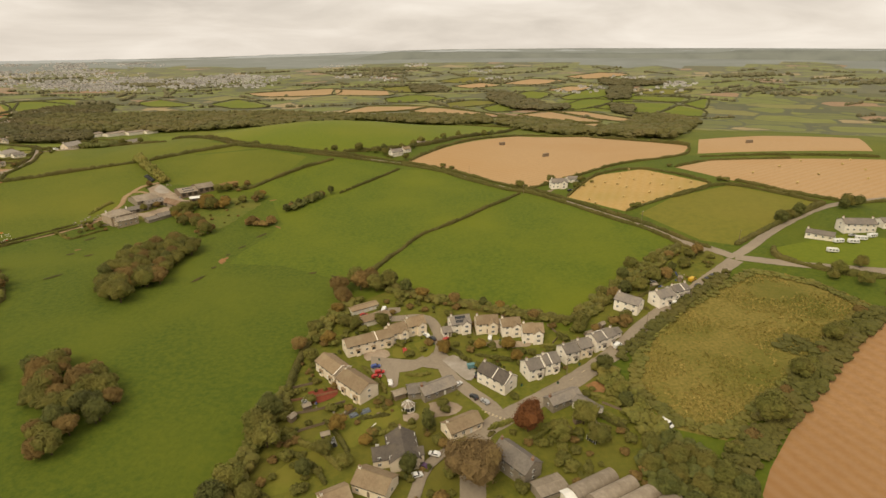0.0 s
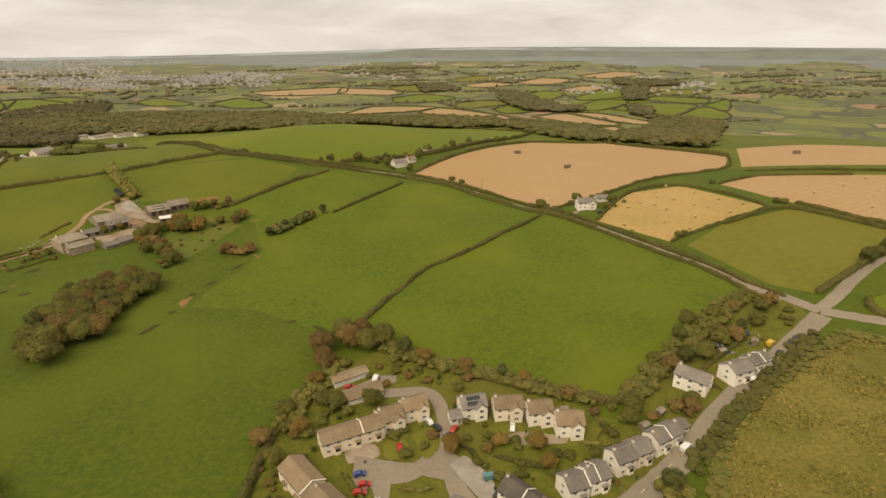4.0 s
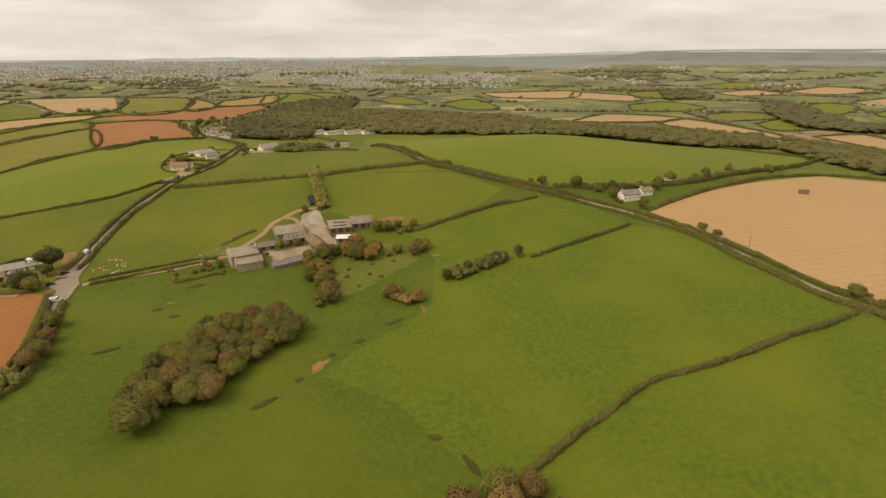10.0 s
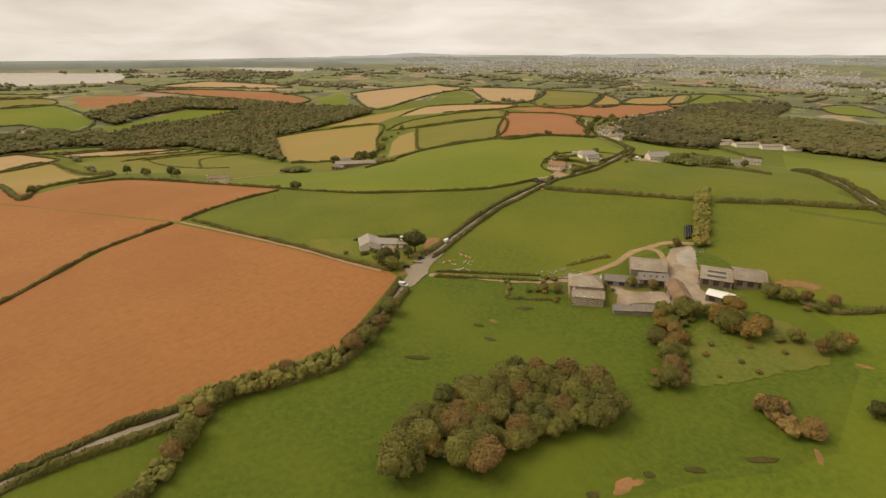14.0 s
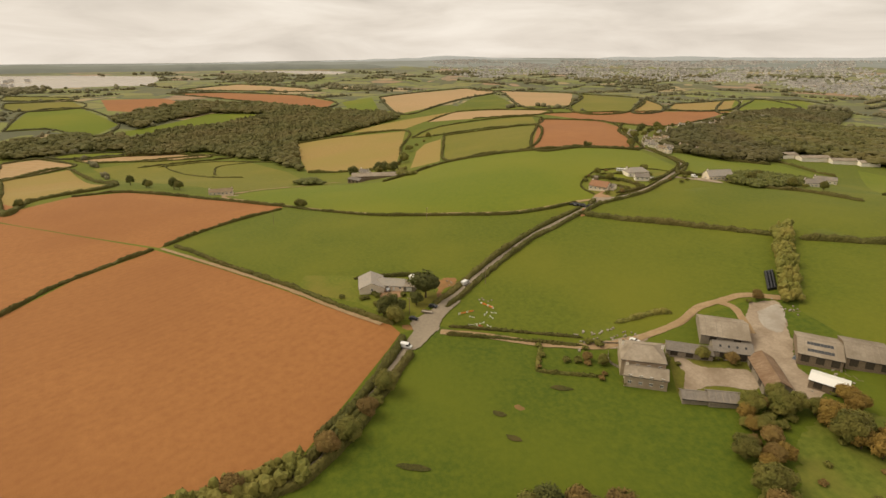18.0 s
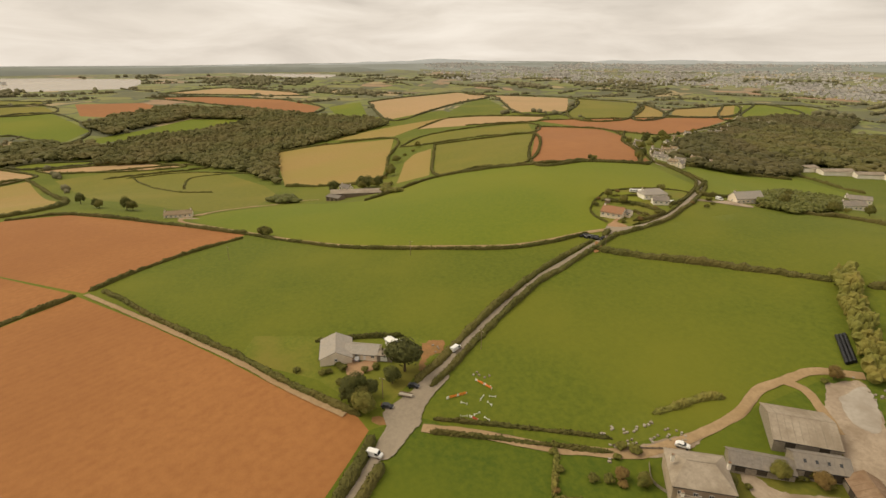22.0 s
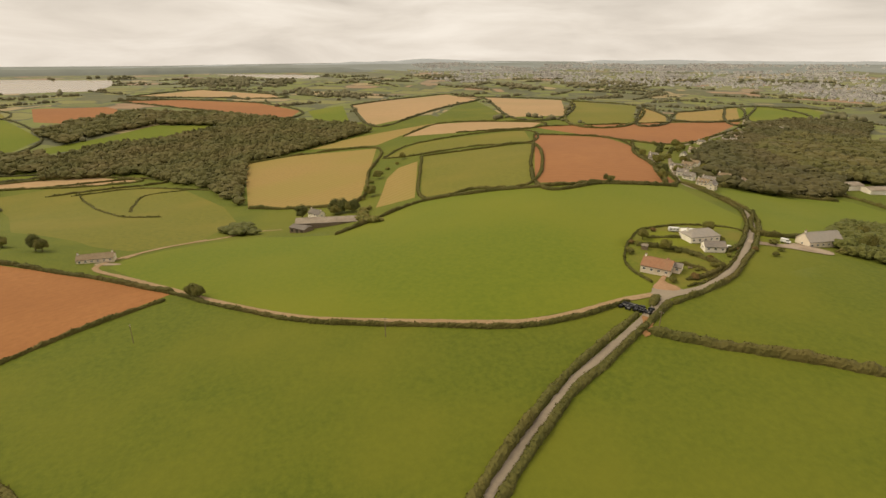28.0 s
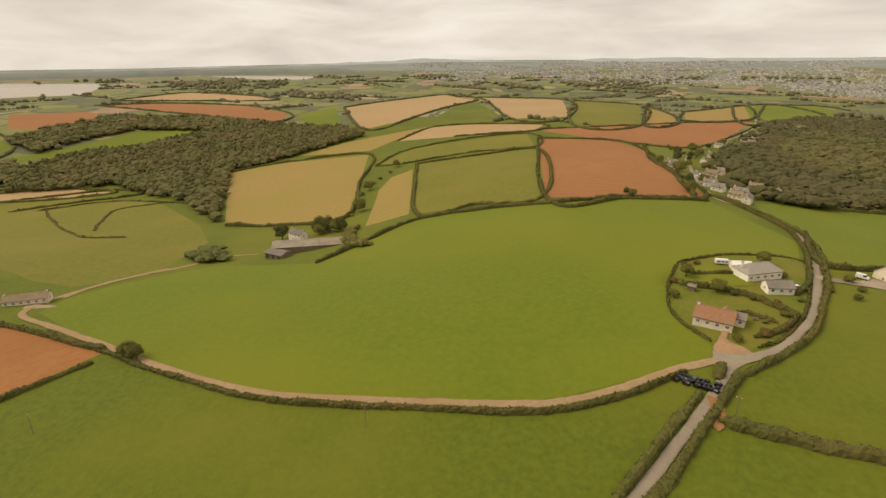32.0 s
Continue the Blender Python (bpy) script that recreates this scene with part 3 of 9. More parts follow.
FAR_FIELDS.append(("tan stubble strip below the wood", "tan_far", [(-1021, -307), (-1039, -238), (-1034, -161), (-979, -95), (-978, -156), (-994, -232), (-998, -278)]))
FAR_FIELDS.append(("bright green field above the valley wood", "bright", [(-1239, -468), (-1437, -482), (-1482, -388), (-1298, -285), (-1198, -316), (-1260, -398)]))
FAR_FIELDS.append(("olive field above the valley", "olive", [(-1572, -565), (-1606, -435), (-1500, -387), (-1443, -474), (-1474, -533)]))
FAR_FIELDS.append(("olive strip above the valley", "olive", [(-1769, -624), (-1706, -463), (-1646, -444), (-1632, -581)]))
FIELDS += FAR_FIELDS
WOODS = {}
WOODS["woodW"] = [(-1141, -254), (-1230, -182), (-1243, -84), (-1311, 15), (-1314, 140), (-1191, 249), (-1087, 265), (-1024, 142), (-993, 43), (-704, 26), (-852, -6), (-944, -61), (-1022, -102), (-1039, -228)]
WOODS["woodW2"] = [(-1340, -303), (-1400, -272), (-1539, -161), (-1473, 17), (-1340, 131), (-1306, 75), (-1389, -106), (-1323, -188), (-1254, -241)]
WOODS["woodE"] = [(-880, 925), (-947, 1155), (-847, 1254), (-424.9, 515.3), (-437, 421.6), (-466.2, 397.6), (-559, 460)]
WOODS["woodN"] = [(-634, 644), (-761, 899), (-568, 1044), (-280, 990), (-99, 847), (178, 878), (191, 755), (-34.1, 559.4), (-240, 652), (-394, 623), (-500, 585)]
WOODS["woodN2"] = [(195, 758), (286, 806), (353, 658), (391, 623), (354.8, 528), (278, 555.9), (232.4, 654.3), (214.1, 664.9)]
WOODS["clump"] = [(-58, -33), (-71, -16), (-81, 6), (-82, 27), (-75, 44), (-62, 52), (-48, 53), (-43.5, 42), (-44, 20), (-44, 3), (-46.5, -12), (-51, -24)]
WOODS["clumpL"] = [(-48.4, -98.3), (-45.5, -86.4), (-29.5, -91.6), (-7.7, -106.7), (-2.1, -122.6), (-8.1, -132.8), (-7.7, -145.4), (-9.9, -149.9)]
WOODS["woodNE"] = [(231, 1754), (309, 1657), (363, 1277), (426, 1214), (377, 1120), (261, 1110), (219, 1390)]
WOODS["woodNE2"] = [(708, 1934), (801, 1942), (657, 1506), (596, 1504)]
WOODS["woodNE3"] = [(554, 1292), (601, 1262), (532, 1034), (510, 1140)]
WOODS["woodNE4"] = [(193, 875), (232, 836), (295, 808), (333, 766), (336, 694), (325, 595), (398, 718), (469, 838), (552, 1057), (600, 1079), (651, 945), (390, 399), (360, 478), (299, 559), (274, 627), (243, 712)]
WOODS["woodNE5"] = [(-96, 2085), (50, 1987), (94, 1827), (-32, 1721)]
WOODS["woodNE6"] = [(748, 2274), (915, 2174), (983, 2036), (805, 1968), (708, 2074)]
WOODS["woodSW"] = [(-1123, -438), (-1167, -414), (-1178, -379), (-1213, -347), (-1177, -292), (-1202, -262), (-1101, -224), (-1078, -271), (-1083, -320), (-1050, -359), (-1028, -409)]
HEDGES = []
HEDGES.append((3.2, 2.2, [(176.2, 155.3), (143.2, 119), (121.8, 94.8), (99.4, 72.7), (85.3, 45), (75.7, 23.2), (70.5, 10.2)]))
HEDGES.append((2.6, 1.8, [(68.2, 231), (33.9, 179.1), (23.6, 163.6)]))
HEDGES.append((2.6, 1.8, [(268.2, 17.8), (259.5, 34.8), (248.5, 58.8), (231.2, 85.1), (207.7, 122.2), (183.3, 154.6), (162.4, 170.4), (132.4, 202.4), (103.4, 228.8), (66.6, 244.8), (28.3, 253.6), (2.1, 259.4), (-35.7, 267.7), (-78, 279.7), (-122.1, 296.8), (-236.4, 395.7)]))
HEDGES.append((2.6, 1.9, [(273.8, 22.4), (265.1, 39.5), (254.1, 63.7), (236.9, 90.4), (213.4, 127.6), (188.9, 162.1), (168.1, 178.5), (138, 211.1), (107, 237.4), (69.9, 253.2), (31.1, 261.4), (5.2, 266.9), (-32.6, 274.3), (-74.7, 284.9), (-116.5, 300.4), (-228.6, 396.3)]))
HEDGES.append((3.5, 2.6, [(-0.7, 251.2), (-25.7, 221.4), (-43.9, 194.3), (-58.8, 171.5), (-87.6, 171.8)]))
HEDGES.append((5.0, 3.0, [(-267, 160.5), (-246.7, 177.5), (-223.6, 201), (-199.7, 221.5), (-188, 230)]))
HEDGES.append((5.5, 3.4, [(-178, 236), (-157.5, 257), (-142, 269), (-117, 286), (-88, 293)]))
HEDGES.append((5, 4, [(232, 687.5), (178.3, 527.4), (108.5, 363.7), (59.7, 301.9), (4.7, 272.6)]))
HEDGES.append((4, 3, [(232, 687.5), (101.1, 693.4)]))
HEDGES.append((4, 3, [(74.1, 259.8), (206.7, 507.3), (310.7, 529.5)]))
HEDGES.append((3, 2.2, [(379.9, 327.2), (348.3, 265.4), (280.2, 237.9), (218.1, 189.1), (183.8, 165.8)]))
HEDGES.append((5, 4, [(310.7, 529.5), (379.9, 327.2)]))
HEDGES.append((3, 2.2, [(210.9, 139.3), (248, 198.4), (291.8, 210.2), (325.3, 148.8), (285.3, 120.4), (245.6, 95.5)]))
HEDGES.append((3, 2.2, [(285.3, 118), (337.4, 140.1), (375.2, 83.1)]))
HEDGES.append((4, 3, [(375.2, 83.1), (328.9, 51.9), (289.2, 24.4)]))
HEDGES.append((2.5, 2, [(320.8, 210), (361.3, 229.5), (431.5, 224.6)]))
HEDGES.append((3, 2.2, [(416.5, 82), (386.1, 87.3), (346.2, 151.3)]))
HEDGES.append((2.5, 2, [(512.8, 226.8), (440.3, 240.5), (359.7, 250.7)]))
HEDGES.append((3.6, 2.3, [(-130, -27.2), (-145.6, -10.2), (-163.7, 5.4), (-179.5, 16.8), (-191.3, 27.4), (-202.4, 37.9), (-209.9, 48.4), (-224.4, 66.1), (-237.2, 83.7), (-248.3, 101.4), (-258.6, 119.9), (-266, 137.5), (-273.4, 155.1), (-279.7, 169.2), (-286.1, 181.6)]))
HEDGES.append((3.6, 2.3, [(-126.7, -23.6), (-142.2, -6.7), (-160.4, 10.8), (-176.1, 22), (-187.9, 30.8), (-197.1, 41.3), (-204.6, 51.8), (-219, 69.4), (-231.7, 87), (-242.8, 104.7), (-252.9, 121.5), (-260.3, 139), (-267.7, 156.6), (-274, 170.7), (-280.4, 183)]))
HEDGES.append((2.6, 1.9, [(-278.4, 182.9), (-281.5, 209.9), (-292.4, 238.1), (-311.2, 267.9), (-338.6, 304.3), (-375.6, 340.5), (-425.2, 363.3), (-461.7, 369.5)]))
HEDGES.append((2.6, 1.9, [(-308.2, 245.2), (-317, 265), (-344.4, 301.4), (-379.1, 335.3), (-426.6, 357.8), (-460.9, 363.7)]))
HEDGES.append((3.5, 2.5, [(-171.7, 19.4), (-119.1, -24.4), (-110.8, -47.7), (-109.8, -67.3), (-103.1, -85.7), (-98.3, -103.1), (-94.7, -118.6), (-89.8, -131.6), (-75.1, -171.8), (-60.8, -229.4)]))
HEDGES.append((3.5, 2.5, [(-175.1, 14.2), (-124.1, -28.1), (-117.8, -49.4), (-116.6, -68.9), (-108.6, -87.2), (-105.7, -104.4), (-99.8, -119.8), (-94.8, -132.7), (-82.1, -172.6), (-68.2, -230.5)]))
HEDGES.append((3, 2, [(-335.1, -85.8), (-282.8, -51.3), (-236.2, -17.9), (-211, -1.1), (-190.8, 14.2)]))
HEDGES.append((2.8, 1.8, [(-333.6, -97), (-300.3, -133.7), (-263.3, -154.2), (-182.7, -203.9), (-132.1, -283.6)]))
HEDGES.append((2.8, 2, [(-337.5, -91.8), (-372.9, -57), (-401.2, -17.2)]))
HEDGES.append((3.5, 2.5, [(-523.2, -185.3), (-527, -144), (-469.9, -72.4), (-410.7, -14.5)]))
HEDGES.append((2.2, 1.6, [(-287.4, 169.5), (-288.2, 146.1), (-291.1, 127.1), (-296.1, 114.1), (-310.7, 89.2), (-326.9, 64.1), (-342.1, 43.4), (-360, 25.4), (-389.9, -0.1), (-414.9, -17.8), (-447.5, -42.9)]))
HEDGES.append((1.8, 1.2, [(-177.2, 30.8), (-162, 56.3), (-146.8, 82)]))
HEDGES.append((1.6, 1.1, [(-182.5, 34.2), (-167.2, 59.5), (-152, 85.1)]))
HEDGES.append((4, 2.6, [(-444.3, 345.9), (-478.1, 254.8), (-507.5, 213.1), (-540.7, 168), (-524.6, 128.3), (-512.5, 110.1), (-493.3, 84.1)]))
HEDGES.append((3.5, 2.4, [(-826, 445), (-752, 517), (-672, 492), (-562, 422), (-456.3, 357.7), (-462.8, 289), (-500.9, 250.9), (-826, 445)]))
HEDGES.append((3.5, 2.4, [(-783, 253), (-751, 324), (-733, 385), (-599, 318), (-501.1, 246.3), (-531.2, 211), (-561.3, 173.5), (-783, 253)]))
HEDGES.append((3.5, 2.4, [(-829, 213), (-901, 290), (-881, 460), (-754, 398), (-784, 325), (-802, 248), (-829, 213)]))
HEDGES.append((3.5, 2.4, [(-908, 492), (-894, 645), (-930, 987), (-724, 667), (-681, 553), (-754, 511)]))
HEDGES.append((4, 3, [(-993, 43), (-991, 121), (-925, 231), (-748, 173), (-625, 132), (-654, 80), (-694, 33)]))
HEDGES.append((4, 3, [(-987, 293), (-1065, 379), (-1042, 443), (-954, 535), (-898, 479), (-943, 369)]))
HEDGES.append((3, 2, [(-926, -171), (-925, -90), (-841, -6)]))
HEDGES.append((4, 3, [(-997, -218), (-994, -105), (-944, -61), (-946, -135), (-936, -202)]))
HEDGES.append((4, 3, [(-435.4, 450.3), (-418.7, 503.9)]))
HEDGES.append((3, 2.5, [(-314.2, 314.7), (-328.1, 288.9), (-373.8, 343.1)]))
HEDGES.append((1.4, 1.0, [(-354.5, 229.9), (-351.6, 261.7), (-333.6, 284.7), (-300.4, 242.2), (-287.4, 211.9), (-288.2, 187.7)]))
HEDGES.append((1.2, 0.9, [(-288.2, 187.7), (-315.3, 190.8), (-334.2, 205.5), (-354.5, 229.9)]))
HEDGES.append((5, 3, [(-453.8, 384.6), (-455.2, 455), (-452, 515), (-423, 533), (-380, 524.4), (-360.9, 525.5)]))
HEDGES.append((4.5, 2.6, [(-292.9, 303), (-280.6, 309.3), (-265.9, 319.2), (-249.1, 334.7), (-211.7, 334.4)]))
HEDGES.append((7, 4, [(-1789, -241), (-1797, -79), (-1658, 108), (-1445, 190), (-1354, 155), (-1453, 61), (-1618, -91), (-1789, -241)]))
HEDGES.append((7, 4, [(-1935, -225), (-2196, -36), (-1953, 172), (-1785, 189), (-1860, -27), (-1935, -225)]))
HEDGES.append((7, 4, [(-1487, 319), (-1852, 722), (-1604, 725), (-1192, 381), (-1151, 281), (-1487, 319)]))
HEDGES.append((7, 4, [(-1751, 719), (-1559, 978), (-1034, 640), (-1059, 530), (-1638, 759), (-1751, 719)]))
HEDGES.append((7, 4, [(-1511, 984), (-1304, 1043), (-891, 678), (-939, 579), (-1511, 984)]))
HEDGES.append((7, 4, [(-1263, 1025), (-1015, 871), (-893, 757), (-890, 688), (-1263, 1025)]))
HEDGES.append((7, 4, [(-1105, 984), (-1231, 1319), (-958, 1014), (-934, 818), (-1105, 984)]))
HEDGES.append((7, 4, [(-1236, 1398), (-1161, 1502), (-1005, 1393), (-915, 999), (-1236, 1398)]))
HEDGES.append((7, 4, [(-1241, 1286), (-1224, 1425), (-988, 1274), (-874, 966), (-923, 938), (-1241, 1286)]))
HEDGES.append((4, 3, [(339.8, -28), (321.5, -17.8), (304, 3.3), (306.2, 16.5)]))
HEDGES.append((6, 2.2, [(319.9, -54.6), (287.6, -77.1), (253.8, -106), (221.6, -134.7)]))
HEDGES.append((4, 2.5, [(68.4, -23.8), (55.4, -61.8), (56.3, -98.3), (52.7, -125.4), (51.8, -158.5)]))
HEDGES.append((4, 3, [(257.8, 29.3), (226.9, -5.9), (199.1, -30.7), (181.3, -43.2), (153.1, -36), (130.6, -26.4), (101, -14.9), (76.7, 5.2)]))
HEDGES.append((4, 2, [(209.3, -65.3), (236.7, -37.5), (267, -10.4)]))
FIELDS.insert(0, ("rough gardens between the red field and the hamlet lane", "lawn", [(-714, 530), (-695, 562), (-663, 563), (-564, 455), (-456, 345), (-496, 375), (-546, 410), (-612, 447)]))
HEDGES.append((4, 3, [(-714, 530), (-612, 447), (-546, 410), (-496, 375), (-456, 345)]))
HEDGES += [((6, 3.2) + (list(poly) + [poly[0]],)) for _, _, poly in FAR_FIELDS]
ROADS = []
ROADS.append(("narrow asphalt lane between hedges", "asphalt", 3.4, [(271, 20.2), (262.3, 37.2), (251.3, 61.4), (234, 87.8), (210.5, 124.7), (186.1, 158.3), (165.3, 174.3), (135.2, 206.8), (105.2, 233), (68.3, 249), (29.8, 257.5), (3.9, 263.3), (-34, 271.1), (-76.4, 282.3), (-119.4, 298.8), (-232.6, 396.2)]))
ROADS.append(("village main road of worn grey asphalt", "asphalt", 8.5, [(280.6, 5.4), (253, -18.5), (217, -49), (195.1, -71.3), (169.6, -92.6), (139.9, -114.1), (133.3, -121.9), (131, -136.9), (129.5, -165.6), (124.7, -213.3)]))
ROADS.append(("asphalt spur at the road junction", "asphalt", 7, [(282.3, 8.8), (309.4, -6.2), (354.3, -25.4)]))
ROADS.append(("asphalt lane joining the junction", "asphalt", 6.5, [(282.3, 8.8), (273.7, 23.5), (264.1, 38.4)]))
ROADS.append(("asphalt road past the camp field", "asphalt", 6, [(282.3, 9.9), (297.2, 21.6), (327, 47.2), (372.3, 77.1), (421.3, 89.4)]))
ROADS.append(("cul-de-sac road of grey asphalt", "asphalt", 6.5, [(141.8, -112.9), (139.5, -106.7), (129.7, -94.5), (122.1, -85.2), (116.3, -70.6), (105.7, -77.5), (95.7, -80.1)]))
ROADS.append(("asphalt drive to the garages", "asphalt", 5.5, [(117.4, -72.7), (116.3, -53.6), (109.3, -36.9), (91.3, -37.7)]))
ROADS.append(("narrow asphalt country lane", "asphalt", 3.3, [(-128.4, -25.4), (-143.9, -8.5), (-162.1, 8.2), (-177.9, 19.5), (-189.6, 29.1), (-199.7, 39.6), (-207.3, 50.1), (-221.7, 67.7), (-234.5, 85.4), (-245.6, 103), (-255.8, 120.7), (-263.2, 138.2), (-270.6, 155.8), (-276.9, 170), (-283.2, 182.3), (-284.5, 191), (-284.4, 209.2), (-295.2, 237.3), (-314.1, 266.5), (-341.5, 302.8), (-377.3, 337.9), (-425.9, 360.6), (-461.3, 366.6), (-560, 449), (-656, 554), (-859, 899), (-1224, 1341)]))
ROADS.append(("narrow sunken lane between hedges", "asphalt", 3.6, [(-173.5, 16.9), (-121.6, -26.3), (-114.3, -48.5), (-113.2, -68.1), (-105.8, -86.5), (-102, -103.8), (-97.2, -119.2), (-92.3, -132.2), (-78.5, -172.2), (-64.5, -230)]))
ROADS.append(("pale gravel track curving round the field", "track", 3.5, [(-286.4, 190.3), (-290.3, 169.6), (-291.1, 146.2), (-294, 128.1), (-299, 115.9), (-313.7, 91), (-329.8, 65.9), (-344.1, 45.2), (-362, 27.1), (-392, 2.5), (-417, -15.2), (-449.6, -40.3), (-473.7, -59.6), (-489.2, -58.5), (-500.6, -51.5), (-526.6, -29.7), (-550.4, -2.1)]))
ROADS.append(("pale farm track of beaten earth", "track", 3.8, [(-178.4, 31.9), (-169, 48.1), (-155.3, 66.6), (-151.8, 73), (-144.8, 85.8), (-143.1, 95.2), (-142.9, 112.3), (-144.9, 129.6), (-150.3, 143), (-150, 154.1), (-148.9, 167.5), (-139.5, 178.4)]))
ROADS.append(("looping dirt track beside the barn", "track", 3.2, [(-149.7, 153.8), (-143.4, 156), (-133.7, 151.5), (-125.1, 146.9)]))
ROADS.append(("sandy headland along the ploughed field", "track", 2.6, [(-333.9, -92.7), (-286, -57.2), (-239.6, -23.1), (-214.4, -6.3), (-193.4, 9.9)]))
ROADS.append(("short drive between the cottages", "asphalt", 4.0, [(132.4, -124.1), (120.6, -130), (114, -139.9), (110.9, -157.1)]))
YARD = [(-133, 111.1), (-115.9, 133.4), (-132.9, 147), (-142.1, 178.8), (-128.9, 168.4), (-122.4, 149.4), (-105.4, 147.4), (-91.6, 137.4), (-99.8, 128.2), (-97.1, 116.6), (-109.3, 96)]
VILLAGE = [(68.4, -23.8), (90.3, -3.7), (122, -16.1), (151, -35), (177, -53), (195.7, -38.3), (204, -15.6), (237.3, 14.1), (260.5, 33.8), (278.7, 21.6), (272.5, -7), (208.2, -63.2), (185, -84.4), (191.9, -100), (196, -120), (190.7, -148.8), (144.7, -212.7), (56.2, -213), (54.3, -152.4), (52.7, -125.4), (56.3, -98.3), (55.4, -61.8)]
BUNGALOW_PLOT = [(-240.5, -23), (-216.5, 4.2), (-194.5, 16.9), (-192.1, 23.9), (-220.2, 54.7), (-229.9, 47), (-257.1, -15.7)]
PLOT = [(-354.5, 229.9), (-351.6, 261.7), (-333.6, 284.7), (-300.4, 242.2), (-287.4, 211.9), (-288.2, 187.7), (-315.3, 190.8), (-334.2, 205.5)]
HAMLET = [(-575, 440), (-557, 425), (-518, 416), (-490, 396), (-476, 390), (-540, 462), (-454, 383), (-442, 380), (-483, 440), (-468, 445), (-589, 496), (-680, 618), (-679, 637), (-692, 674), (-701, 701), (-792, 838), (-868, 945), (-840, 952), (-820, 954), (-955, 1367), (-503, 405), (-528, 440), (-466, 402), (-620, 541), (-723, 735), (-760, 790)]


# ---- ground: one sheet cut along the field edges ----
from mathutils.geometry import delaunay_2d_cdt


def inside(poly, x, y):
    """Which of the points lie in the polygon."""
    x, y = np.asarray(x, float), np.asarray(y, float)
    hit = np.zeros(x.shape, bool)
    for (x0, y0), (x1, y1) in zip(poly, poly[1:] + poly[:1]):
        if y0 != y1:
            hit ^= ((y0 > y) != (y1 > y)) & (x < (x1 - x0) * (y - y0) / (y1 - y0) + x0)
    return hit


def smooth_line(pts, step=2.0, closed=False):
    """A rounded line through the points, in even steps."""
    p = np.array(pts, float)
    if len(p) > 2:
        q = np.vstack([2 * p[0] - p[1], p, 2 * p[-1] - p[-2]])
        fine = []
        for i in range(1, len(q) - 2):
            u = np.linspace(0, 1, 12, endpoint=False)[:, None]
            a, b, c, d = q[i - 1], q[i], q[i + 1], q[i + 2]
            fine.append(0.5 * (2 * b + (c - a) * u + (2 * a - 5 * b + 4 * c - d) * u ** 2 + (3 * b - a - 3 * c + d) * u ** 3))
        p = np.vstack(fine + [p[-1:]])
    s = np.r_[0, np.cumsum(np.hypot(*np.diff(p, axis=0).T))]
    n = max(2, int(s[-1] / step) + 1)
    at = np.linspace(0, s[-1], n)
    return np.stack([np.interp(at, s, p[:, 0]), np.interp(at, s, p[:, 1])], 1)


def mesh_from(name, verts, faces, material, smooth=False):
    """A mesh from arrays; all faces have the same number of corners."""
    verts, faces = np.asarray(verts, np.float32), np.asarray(faces, np.int32)
    me = bpy.data.meshes.new(name)
    k = faces.shape[1]
    me.vertices.add(len(verts))
    me.vertices.foreach_set("co", verts.ravel())
    me.loops.add(faces.size)
    me.loops.foreach_set("vertex_index", faces.ravel())
    me.polygons.add(len(faces))
    me.polygons.foreach_set("loop_start", np.arange(0, faces.size, k, dtype=np.int32))
    me.polygons.foreach_set("loop_total", np.full(len(faces), k, np.int32))
    me.polygons.foreach_set("use_smooth", np.full(len(faces), smooth))
    me.materials.append(material)
    me.update(calc_edges=True)
    return me


